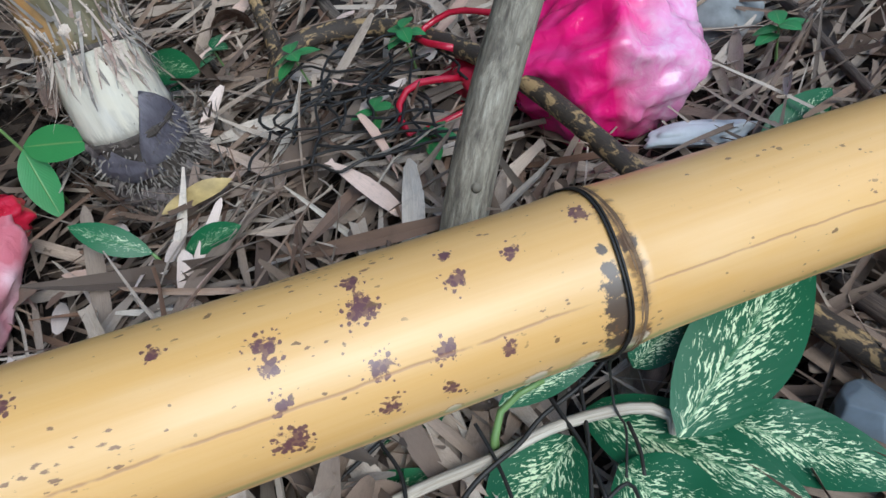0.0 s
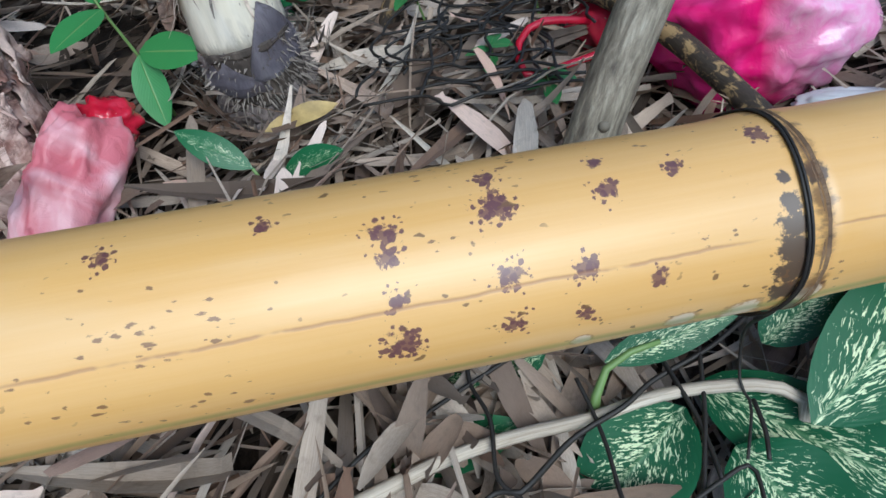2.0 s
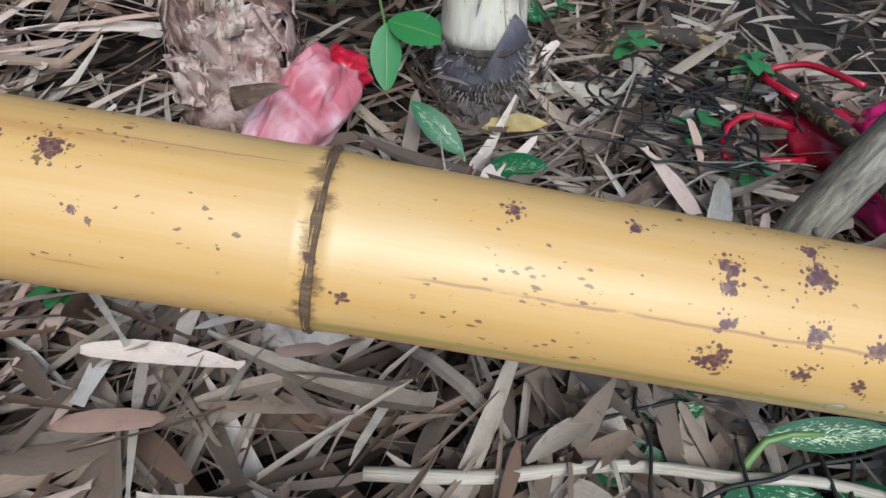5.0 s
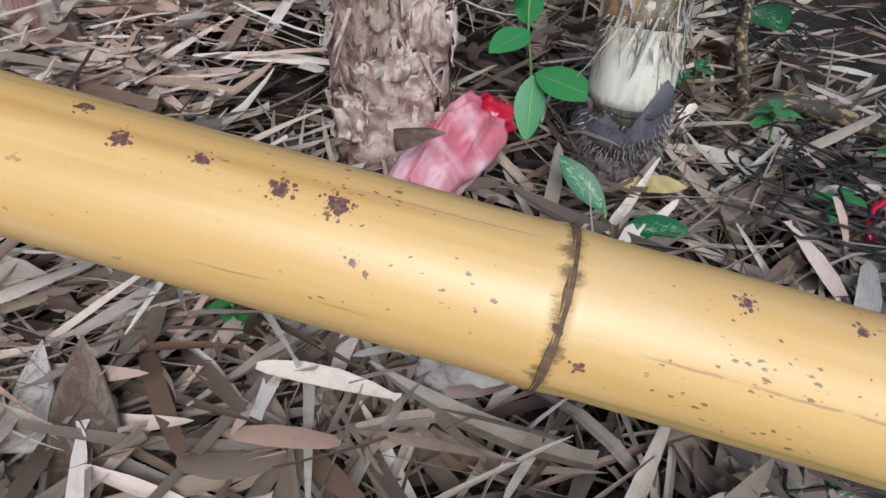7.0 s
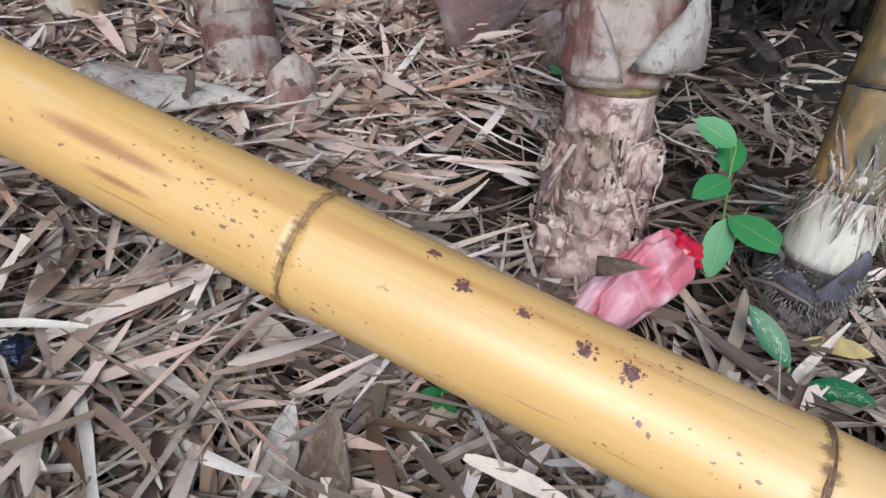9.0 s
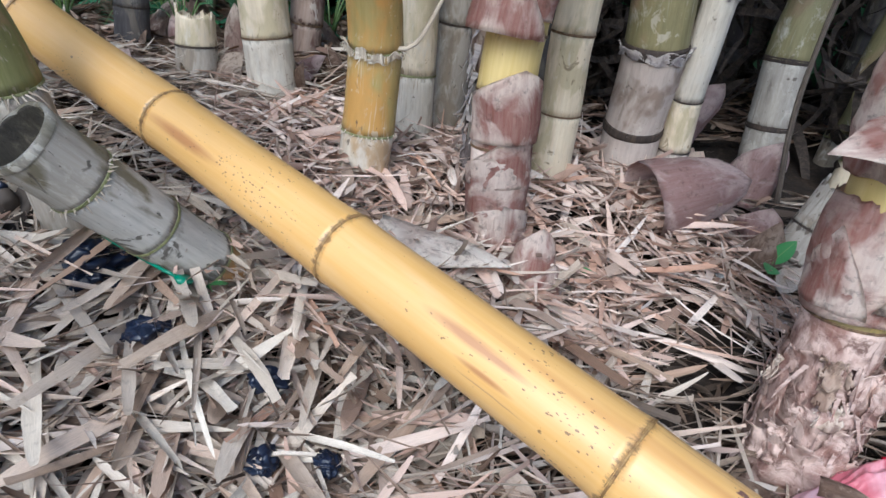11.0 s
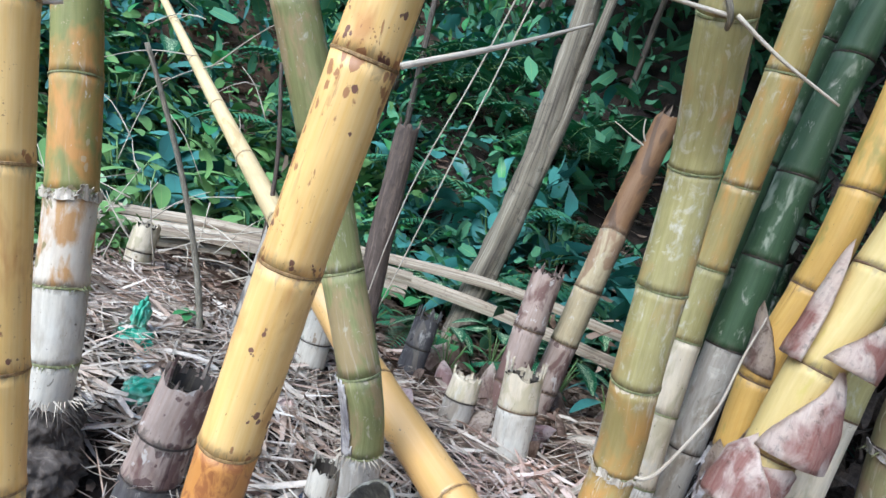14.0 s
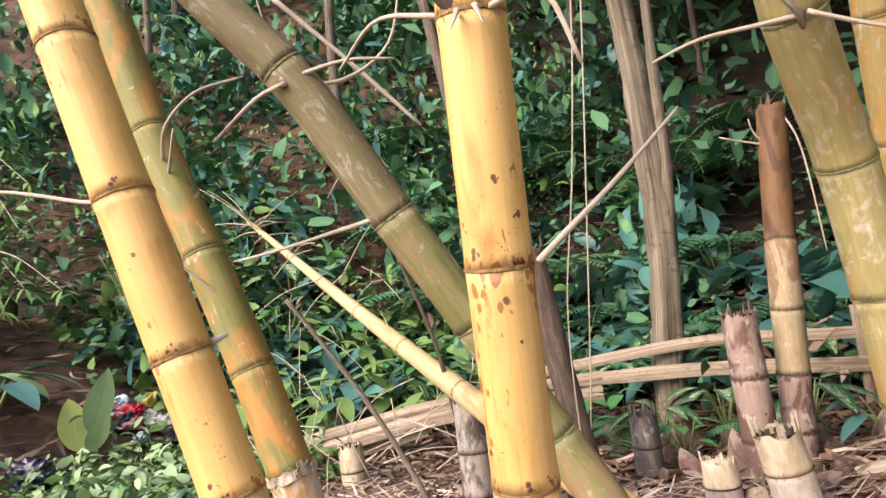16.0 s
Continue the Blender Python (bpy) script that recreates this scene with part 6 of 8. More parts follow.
def clumps(n, per, x0, x1, y0, y1, spread_xy, low, high):
    """Leaf places gathered in clumps over the ground."""
    cx, cy = spread(n, x0, x1, y0, y1)
    top = nrng.uniform(low, high, n)
    x = np.repeat(cx, per) + nrng.normal(0, spread_xy, n * per)
    y = np.repeat(cy, per) + nrng.normal(0, spread_xy, n * per)
    z = h(x, y) + np.repeat(top, per) * nrng.uniform(0.15, 1.0, n * per)
    return x, y, z


under = thing("undergrowth", (-1.5, 4.2, h(-1.5, 4.2)), "dense dark green undergrowth covering the bank", "undergrowth", kind="stuff")
joined("wild_leaves", [leaf_cloud(70 * 30, clumps(70, 30, -6.5, 3.0, 3.15, 6.8, 0.15, 0.12, 0.45), (0.06, 0.18), segs=5), leaf_cloud(24 * 30, clumps(24, 30, -3.2, 1.2, 3.12, 4.0, 0.12, 0.1, 0.35), (0.06, 0.16), segs=5)], WILD, under)
joined("bluish_leaves", [leaf_cloud(70 * 16, clumps(70, 16, -4.5, 1.6, 3.15, 4.8, 0.16, 0.12, 0.5), (0.16, 0.30), 0.42, segs=6)], TEALLEAF, under)
joined("small_leaves", [leaf_cloud(60 * 60, clumps(60, 60, -6, -0.8, 3.2, 7.0, 0.16, 0.2, 0.9), (0.03, 0.07), 0.5, 0.2, 4)], LEAF, under)
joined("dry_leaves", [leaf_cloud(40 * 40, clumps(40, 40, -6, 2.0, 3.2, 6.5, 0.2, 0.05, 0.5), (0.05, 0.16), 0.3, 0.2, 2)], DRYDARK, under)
woods = thing("far_woods", (-2, 9, h(-2, 9)), "shaded woodland foliage and thin trunks behind the bank", "woodland", kind="stuff")
for nm, n, box, size, mat, top, cut in (("dark_foliage", 11000, (-12, 7, 4.8, 12.0), (0.12, 0.36), WILD, 0.9, -0.02), ("fresh_foliage", 3400, (-10, -1.0, 4.4, 9.0), (0.06, 0.18), LEAF, 0.8, 0.05), ("bluish_foliage", 3000, (-9, -0.5, 4.4, 9.0), (0.14, 0.32), TEALLEAF, 0.6, 0.0), ("yellowish_foliage", 2200, (-9, -1.5, 4.2, 8.0), (0.05, 0.15), LIMELEAF, 1.1, 0.08), ("side_foliage", 3600, (-13, -4.5, 1.0, 6.0), (0.05, 0.19), WILD, 0.5, 0.05), ("side_fresh_foliage", 2800, (-12, -4.5, 1.5, 6.0), (0.05, 0.15), LIMELEAF, 0.6, 0.08), ("clump_foliage", 9000, (1.2, 7.0, 1.8, 8.0), (0.10, 0.26), WILD, 1.6, -0.12)):
    wx, wy = spread(n, *box)
    keep = np.array([noise.noise(Vector((a * 0.9, b * 0.9, 2.0))) + 0.7 * noise.noise(Vector((a * 2.3, b * 2.3, n))) for a, b in zip(wx, wy)]) + nrng.uniform(-0.15, 0.25, n) > cut
    wx, wy = wx[keep], wy[keep]
    wz = h(wx, wy) + 0.03 + top * nrng.uniform(0, 1, len(wx)) ** 1.4
    joined(nm, [leaf_cloud(len(wx), (wx, wy, wz), size, 0.4, 0.4, 4 if n < 9000 else 3, 0.8)], mat, woods)
n = 16000
wx, wy = spread(n, -13, 8, 7.5, 13.0)
keep = np.array([noise.noise(Vector((a * 0.6, b * 0.6, 5.0))) for a, b in zip(wx, wy)]) > -0.25
wx, wy = wx[keep], wy[keep]
joined("high_foliage", [leaf_cloud(len(wx), (wx, wy, h(wx, wy) + nrng.uniform(0, 5.0, len(wx))), (0.18, 0.5), 0.4, 0.4, 2, 0.8)], WILD, woods)
# unseen leaf slab added high over the bank to block sky light
wx, wy = spread(3100, -1.9, 5.0, 2.6, 7.5)
joined("crown_foliage", [leaf_cloud(3100, (wx, wy, nrng.uniform(5.0, 7.0, 3100)), (0.35, 0.7), 0.4, 0.4, 2, 0.5)], WILD, woods)
# unseen crowns added over the clump to cut its sky light
n = 5200
wx, wy = spread(n, -1.3, 3.2, 0.7, 4.2)
wz = 2.5 + 0.5 * wy + nrng.uniform(0, 1.3, n)
# unseen bough added out of view to shade the thick grey culm
bx, by = spread(1300, -0.25, 1.2, 0.1, 1.0)
joined("bamboo_bough", [leaf_cloud(1300, (bx, by, nrng.uniform(1.8, 2.7, 1300)), (0.14, 0.28), 0.15, 0.4, 2, 0.6)], LIMELEAF, woods)
joined("bamboo_crowns", [leaf_cloud(n, (wx, wy, wz), (0.16, 0.32), 0.16, 0.4, 2, 0.6)], LIMELEAF, woods)
for i in range(15):
    x, y = rng.uniform(-9, 4), rng.uniform(4.8, 9)
    l = rng.uniform(-0.5, 0.5)
    stick("trunk", [(x, y, h(x, y) - 0.1), (x + 0.4 * l, y, h(x, y) + 1.5), (x + l, y + 0.2, h(x, y) + 3.5), (x + 2 * l, y + 0.3, h(x, y) + 7)], rng.uniform(0.02, 0.07), 0.02, DEADWOOD, woods, segs=8, step=0.3)

# inner culms of the clump, added with dark skins that stand for shade
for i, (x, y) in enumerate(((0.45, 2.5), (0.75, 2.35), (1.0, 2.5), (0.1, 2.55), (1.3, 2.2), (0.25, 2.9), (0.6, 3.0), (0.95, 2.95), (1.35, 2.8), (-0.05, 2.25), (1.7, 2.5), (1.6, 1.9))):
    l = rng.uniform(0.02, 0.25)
    culm("inner_culm", "inner culm with the clump's shade put into its dark skin", [(x, y, h(x, y) - 0.04), (x + 0.3 * l, y, h(x, y) + 0.6), (x + l, y, h(x, y) + 2.6)], 0.055, 0.048, [0.2, 0.45, 0.75, 1.1, 1.5, 1.9], [DARKSTUMP, DARKSTUMP, DEEP if i % 2 else DARKSTUMP], ring=DARKRING, segs=14)


def fern(name, place, n, length, tilt, label):
    ob = thing(name, place, label, "fern", "ferns")
    for i in range(n):
        yaw = 2 * math.pi * (i + rng.uniform(-0.3, 0.3)) / n
        L = length * rng.uniform(0.75, 1.1)
        v, f, t = [], [], []
        d = Vector((math.cos(yaw), math.sin(yaw), 0))
        side = Vector((-math.sin(yaw), math.cos(yaw), 0))
        m = 20
        for j in range(1, m):
            q = j / m
            c = Vector(place) + d * (L * q * 0.92) + Vector((0, 0, L * (tilt * q - (tilt + 0.12) * q * q)))
            w = L * 0.26 * math.sin(math.pi * (0.12 + 0.86 * q)) ** 0.9
            for sgn in (-1, 1):
                blade(v, f, t, c, side * sgn + d * 0.35, (0, 0, 1), w, L * 0.042, 0.25, 0.1, 3)
        o = link("frond", blades_mesh("frond", v, f, t), FERN, ob)
        stick("stalk", [tuple(Vector(place) + d * (L * q * 0.92) + Vector((0, 0, L * (tilt * q - (tilt + 0.12) * q * q)))) for q in (0, 0.25, 0.5, 0.75, 0.98)], 0.004, 0.0015, STEM, o, segs=5, step=0.05)
    return ob


def aroid(name, place, n, size, mat, label, height=0.25, group="broad-leaved plants"):
    ob = thing(name, place, label, "foliage plant", group)
    for i in range(n):
        yaw = 2 * math.pi * (i + rng.uniform(-0.4, 0.4)) / n
        e = Vector(place) + Vector((math.cos(yaw) * 0.1, math.sin(yaw) * 0.1, height * rng.uniform(0.6, 1.1)))
        stalk = stick("leaf_stalk", [place, tuple((Vector(place) + e) / 2 + Vector((0, 0, 0.03))), tuple(e)], 0.006, 0.004, STEM, ob, segs=6, step=0.05)
        leaf_part("leaf", e, (math.cos(yaw), math.sin(yaw), rng.uniform(-0.1, 0.5)), (0, 0, 1), size * rng.uniform(0.8, 1.2), size * 0.42, mat, stalk, droop=0.45, fold=0.2, n=10)
    return ob


ferns = [fern("fern", (-0.35, 4.1, h(-0.35, 4.1) + 0.1), 9, 0.75, 0.7, "arching dark green fern on the bank"), fern("fern", (-1.7, 3.9, h(-1.7, 3.9)), 8, 0.55, 0.6, "low dark green fern beyond the fence")]
for x, y, k, a in ((-0.1, 4.6, 0, 40), (-0.9, 4.9, 0, 80), (-2.3, 5.2, 0, 10), (-3.3, 4.7, 1, 30), (-1.3, 4.4, 1, 120), (0.25, 3.9, 1, 70), (-3.0, 6.0, 0, 200), (-1.6, 6.0, 0, 100), (-0.5, 3.45, 1, 150), (-4.3, 5.4, 0, 60), (-2.2, 3.6, 1, 250)):
    copy_thing(ferns[k], pose(x, y, h(x, y) + 0.06, 0, 0, a))
pl = [aroid("variegated_plant", (-0.62, 3.35, h(-0.62, 3.35)), 8, 0.26, VARIEG, "broad-leaved plant with cream-flecked green leaves"), aroid("broad_leaved_plant", (-1.35, 3.45, h(-1.35, 3.45)), 8, 0.24, TEALLEAF, "bluish-green broad-leaved plant beyond the fence"), aroid("leafy_plant", (-2.2, 3.3, h(-2.2, 3.3)), 9, 0.16, LEAF, "bright green leafy plant beyond the fence", 0.3)]
for x, y, k, a, s in ((-0.25, 3.5, 0, 60, 1.0), (-0.85, 3.8, 0, 130, 1.1), (-1.15, 3.3, 0, 20, 0.8), (0.1, 3.4, 0, 200, 1.0), (-1.9, 4.0, 0, 250, 1.0), (-0.95, 3.3, 1, 200, 0.9), (-0.4, 3.7, 1, 30, 1.1), (-2.7, 3.2, 1, 90, 1.1), (-1.9, 3.2, 1, 330, 1.0), (0.4, 3.6, 1, 10, 1.0), (-0.1, 3.9, 1, 70, 1.2), (-2.5, 3.6, 2, 40, 1.0), (-3.0, 3.6, 2, 120, 1.1), (-1.6, 3.5, 2, 200, 0.9), (-3.6, 4.0, 2, 20, 1.5), (-4.2, 3.6, 2, 80, 1.4), (-4.6, 3.5, 0, 10, 1.3), (-4.9, 2.8, 0, 100, 1.3), (-2.0, 4.6, 2, 300, 1.4), (-1.0, 4.2, 2, 100, 1.3), (-0.6, 4.5, 2, 10, 1.2)):
    copy_thing(pl[k], pose(x, y, h(x, y), 0, 0, a) @ Matrix.Scale(s, 4))


def shade_strips(n, box, low, high, parent, name, mat):
    """Dark leaf-like strips among the inner culms, standing in for deep shade."""
    x, y = spread(n, *box)
    z = h(x, y) + nrng.uniform(low, high, n)
    ln = nrng.uniform(0.10, 0.32, n)
    sets = strips(n, x, y, z, ln, nrng.uniform(0.010, 0.05, n), nrng.normal(0.2, 0.4, n), nrng.uniform(-0.1, 0.6, n), 0.9, 0.6, 4, 0.85)
    v, f, t = sets
    me = bpy.data.meshes.new(name)
    me.from_pydata(v.tolist(), [], f.tolist())
    tag = me.attributes.new("tube", "FLOAT_VECTOR", "POINT")
    tag.data.foreach_set("vector", (t * np.array([0.02, 1.0, 0.15])).astype(np.float32)[:, [0, 2, 1]].ravel())
    return link(name, me, mat, parent, smooth=False)


# strips added where the clump is only dark with shade
hang = thing("dead_thatch", (0.8, 2.3, h(0.8, 2.3)), "dark leaf-like strips added to stand for the clump's shade", "dead leaves", kind="stuff")
shade_strips(1300, (0.35, 1.9, 2.0, 3.0), 0.0, 1.0, hang, "inner_thatch", SHADESTRIP)
shade_strips(450, (0.9, 1.9, 1.3, 1.95), 0.0, 0.25, hang, "low_thatch", SHADESTRIP)
shade_strips(700, (-0.1, 0.6, 2.15, 3.0), 0.0, 0.5, hang, "back_thatch", SHADESTRIP)
shade_strips(1500, (0.2, 2.6, 2.6, 3.6), 0.2, 2.2, hang, "high_thatch", SHADESTRIP)

# more of the bank's cover
for x, y, k, a, s in ((-1.2, 3.55, 0, 15, 0.7), (-0.15, 3.45, 0, 75, 0.65), (-2.0, 3.7, 0, 155, 0.8), (-0.75, 4.0, 0, 95, 0.9), (-2.5, 4.8, 0, 45, 1.0), (-1.6, 4.35, 0, 15, 0.9), (-0.52, 4.38, 0, 140, 0.8), (-0.67, 5.35, 0, 33, 1.2), (-1.7, 6.2, 0, 77, 1.2), (-3.5, 6.6, 0, 5, 1.4), (-0.48, 5.5, 0, 160, 1.1), (-1.97, 5.8, 0, 210, 1.2), (0.0, 5.9, 0, 48, 1.2), (-2.6, 4.3, 1, 100, 1.3), (-3.0, 5.3, 0, 130, 1.0), (-1.1, 5.6, 0, 300, 1.1)):
    copy_thing(ferns[k], pose(x, y, h(x, y) + (0.1 if y < 4.3 else 0.38), 0, 0, a) @ Matrix.Scale(s, 4))
for x, y, k, a, s in ((-3.0, 3.95, 2, 70, 1.5), (-3.5, 4.25, 1, 10, 1.4), (-4.1, 2.2, 1, 80, 1.3), (-3.9, 4.6, 0, 220, 1.4), (-4.8, 3.8, 2, 140, 1.8)):
    copy_thing(pl[k], pose(x, y, h(x, y), 0, 0, a) @ Matrix.Scale(s, 4))
broad = aroid("pale_leaved_plant", (-4.2, 2.2, h(-4.2, 2.2)), 7, 0.34, PALELEAF, "plant with broad pale green leaves on the bare bank", 0.22)
for x, y, a, s in ((-3.25, 1.7, 210, 0.5), (-3.75, 1.8, 20, 0.6)):
    copy_thing(broad, pose(x, y, h(x, y), 0, 0, a) @ Matrix.Scale(s, 4))
light = aroid("light_leaved_plant", (-2.6, 2.95, h(-2.6, 2.95)), 9, 0.20, LIMELEAF, "leafy plant with light green leaves beyond the fence", 0.28)
for x, y, a, s in ((-2.9, 3.15, 40, 1.2), (-2.35, 3.2, 110, 1.0), (-3.3, 3.5, 200, 1.3), (-2.05, 3.0, 300, 0.9), (-3.1, 2.85, 75, 1.1), (-2.7, 3.7, 15, 1.4), (-3.6, 3.9, 130, 1.5), (-2.2, 3.8, 250, 1.2)):
    copy_thing(light, pose(x, y, h(x, y), 0, 0, a) @ Matrix.Scale(s, 4))
for x, y, k, a, s in ((-0.75, 2.78, 0, 15, 0.7), (-0.98, 2.62, 0, 115, 0.6), (-0.45, 2.75, 0, 205, 0.7), (-1.28, 2.55, 2, 60, 0.7), (-0.25, 2.6, 1, 310, 0.6), (-0.9, 2.4, 2, 10, 0.5)):
    copy_thing(pl[k], pose(x, y, h(x, y), 0, 0, a) @ Matrix.Scale(s, 4))
for x, y, a, s in ((-1.08, 2.74, 20, 0.6), (-0.62, 2.66, 90, 0.5), (-1.5, 2.9, 200, 0.7)):
    copy_thing(ferns[1], pose(x, y, h(x, y) + 0.04, 0, 0, a) @ Matrix.Scale(s, 4))
joined("bank_pale_leaves", [leaf_cloud(64 * 22, clumps(64, 22, -4.8, -1.6, 2.95, 4.7, 0.15, 0.1, 0.6), (0.05, 0.14), 0.5, segs=5), leaf_cloud(40 * 14, clumps(40, 14, -4.6, -1.7, 3.0, 4.6, 0.14, 0.15, 0.55), (0.12, 0.22), 0.45, segs=6)], LIMELEAF, under)
joined("bank_foot_leaves", [leaf_cloud(50 * 40, clumps(50, 40, -3.5, -2.3, 1.4, 2.6, 0.12, 0.06, 0.26), (0.03, 0.08), 0.5, segs=4)], LIMELEAF, under)
joined("bank_foot_pale_leaves", [leaf_cloud(44 * 40, clumps(44, 40, -3.5, -2.3, 1.4, 2.6, 0.12, 0.06, 0.26), (0.03, 0.085), 0.5, segs=4)], PALELEAF, under)
upright = thing("broad_leaved_plant", (-3.69, 2.35, h(-3.69, 2.35)), "plant with two broad upright pale leaves beside rubbish", "foliage plant", "broad-leaved plants")
for root, tip, w, m, lab in (((-3.70, 2.35, 0.70), (-3.74, 2.35, 0.955), 0.15, YELLOWLEAF, "broad yellow-green leaf"), ((-3.655, 2.38, 0.78), (-3.50, 2.38, 1.06), 0.13, PALELEAF, "broad grey-green leaf"), ((-3.62, 2.33, 0.70), (-3.42, 2.28, 0.86), 0.09, PALELEAF, "")):
    stalk = stick("leaf_stalk", [(-3.69, 2.35, h(-3.69, 2.35) - 0.02), tuple((Vector(root) + Vector((-3.69, 2.35, 0.66))) / 2), root], 0.007, 0.005, STEM, upright, segs=6, step=0.03)
    d = Vector(tip) - Vector(root)
    leaf_part("leaf", root, d, (0.80, -0.55, 0.15), d.length * 1.05, w, m, stalk, lab, droop=0.08, fold=0.12, n=14, shape=0.85, wave=0.08)
for x, y, k, a, s in ((-2.9, 1.95, 2, 15, 0.55), (-2.55, 1.8, 0, 115, 0.7), (-3.2, 1.75, 2, 205, 0.6), (-3.1, 2.1, 1, 60, 0.6), (-2.7, 2.4, 0, 310, 0.6)):
    copy_thing(pl[k], pose(x, y, h(x, y), 0, 0, a) @ Matrix.Scale(s, 4))


def leafy_spray(root, tips, label):
    """Thin green bamboo twigs with tufts of narrow hanging leaves."""
    ob = thing("bamboo_spray", root, label, "bamboo spray", "bamboo sprays")
    for tip in tips:
        a, b = Vector(root), Vector(tip)
        stick("twig", [tuple(a), tuple((a + b) / 2 + Vector((0, 0, 0.08))), tuple(b)], 0.005, 0.002, TWIG, ob, segs=6, step=0.05)
        v, f, t = [], [], []
        for q in (0.45, 0.6, 0.75, 0.88, 1.0):
            c = a.lerp(b, q) + Vector((0, 0, 0.32 * q * (1 - q)))
            for i in range(5):
                yaw = rng.uniform(0, 6.283)
                blade(v, f, t, c, (math.cos(yaw), math.sin(yaw), rng.uniform(-0.7, 0.2)), (0, 0, 1), rng.uniform(0.10, 0.2), rng.uniform(0.014, 0.024), 0.35, 0.1, 5)
        tagged(link("foliage", blades_mesh("foliage", v, f, t), LIMELEAF, ob), "tufts of narrow pale green leaves", kind="stuff")
    return ob


leafy_spray((-5.1, 2.7, 2.75), ((-4.38, 2.6, 2.45), (-4.2, 2.6, 2.2), (-4.46, 2.6, 2.07), (-4.25, 2.55, 1.94)), "spray of narrow pale green bamboo leaves")
leafy_spray((-4.9, 2.7, 1.95), ((-4.02, 2.6, 1.55), (-4.25, 2.55, 1.6), (-4.5, 2.6, 1.5)), "spray of narrow pale green bamboo leaves")

# ---- small plants near the fallen culm ----


def seedling(place, n, size, height, mat, label, name="seedling", lean=(0.0, 0.0), droop=0.3, group="seedlings", start=0.0):
    """A short stem with a whorl of small leaves."""
    place = (place[0], place[1], max(place[2], h(place[0], place[1])))
    height += 0.025
    ob = thing(name, place, label, "seedling", group)
    topp = Vector(place) + Vector((lean[0], lean[1], height))
    stem = stick("stem", [place, tuple((Vector(place) + topp) / 2 + Vector((0.004, 0.002, 0))), tuple(topp)], 0.0022, 0.0014, STEM, ob, segs=6, step=0.01)
    for i in range(n):
        a = start + 2 * math.pi * (i + rng.uniform(-0.2, 0.2)) / n
        leaf_part("leaf", topp - Vector((0, 0, 0.006 * (i % 3))), (math.cos(a), math.sin(a), rng.uniform(0.0, 0.4)), (0, 0, 1), size * rng.uniform(0.8, 1.1), size * 0.62, mat, stem, droop=droop, fold=0.15, n=7)
    return ob


seedling((0.71, 0.60, -0.02), 5, 0.040, 0.07, LEAF, "green five-leaved seedling in the litter", lean=(-0.01, 0.0), start=0.4)
seedling((0.585, 0.365, -0.04), 5, 0.032, 0.035, LEAF, "small green seedling beside the net", start=1.2)
seedling((0.62, 0.45, -0.03), 4, 0.034, 0.04, LEAF, "small green seedling beside the net", start=0.2)
seedling((0.80, 0.0, -0.08), 5, 0.034, 0.05, LEAF, "small green seedling near the stone")
seedling((0.0, 1.26, 0.165), 5, 0.024, 0.03, LEAF, "tiny green seedling in pinkish litter")
seedling((-0.66, 1.135, 0.19), 3, 0.026, 0.02, LEAF, "tiny green clover leaf on the litter")
seedling((0.36, 1.47, 0.23), 4, 0.028, 0.06, LEAF, "small green sprig beside the old sheath")
seedling((-0.07, 0.712, -0.03), 6, 0.026, 0.03, LEAF, "small green weed under the fallen culm")
seedling((-0.05, 0.73, -0.03), 4, 0.024, 0.05, LEAF, "small green weed under the fallen culm")
seedling((0.75, 0.45, -0.05), 5, 0.035, 0.08, LEAF, "small green seedling beside the pink film")
seedling((0.72, 0.75, 0.0), 4, 0.035, 0.05, VARIEG2, "small flecked seedling in the litter")
seedling((-1.62, 1.75, 0.44), 6, 0.05, 0.05, LEAF, "green weed in the litter")
seedling((-1.35, 1.7, 0.42), 6, 0.045, 0.05, LEAF, "green weed in the litter")
seedling((-1.9, 1.55, 0.42), 6, 0.06, 0.08, LEAF, "green weed in the litter")
seedling((-0.98, 0.98, 0.18), 4, 0.03, 0.02, LEAF, "tiny green clover leaf on the litter")
seedling((-1.9, 1.2, 0.33), 6, 0.06, 0.10, LEAF, "green weed in the litter")

oval = thing("oval_leaved_seedling", (0.44, 0.85, 0.03), "seedling with glossy oval green leaves", "seedling", "seedlings")
stick("stem", [(0.45, 0.86, 0.02), (0.435, 0.825, 0.12), (0.43, 0.83, 0.20), (0.44, 0.84, 0.24)], 0.0025, 0.0016, STEM, oval, segs=6)
for root, tip, w in (((0.432, 0.818, 0.135), (0.393, 0.786, 0.066), 0.043), ((0.433, 0.815, 0.138), (0.448, 0.722, 0.133), 0.046), ((0.43, 0.828, 0.195), (0.345, 0.800, 0.20), 0.040), ((0.432, 0.832, 0.20), (0.48, 0.885, 0.235), 0.042), ((0.44, 0.84, 0.24), (0.40, 0.88, 0.27), 0.04)):
    d = Vector(tip) - Vector(root)
    leaf_part("leaf", root, d, (-0.55, -0.5, 0.7), d.length * 1.08, w, LEAF, oval, droop=0.08, fold=0.12, n=10, shape=0.9)
twoleaf = thing("oval_leaved_seedling", (0.40, 1.27, 0.19), "two dark green oval leaves beside the shoot", "seedling", "seedlings")
stick("stem", [(0.42, 1.30, 0.18), (0.42, 1.28, 0.22), (0.42, 1.27, 0.25)], 0.002, 0.0015, STEM, twoleaf, segs=6)
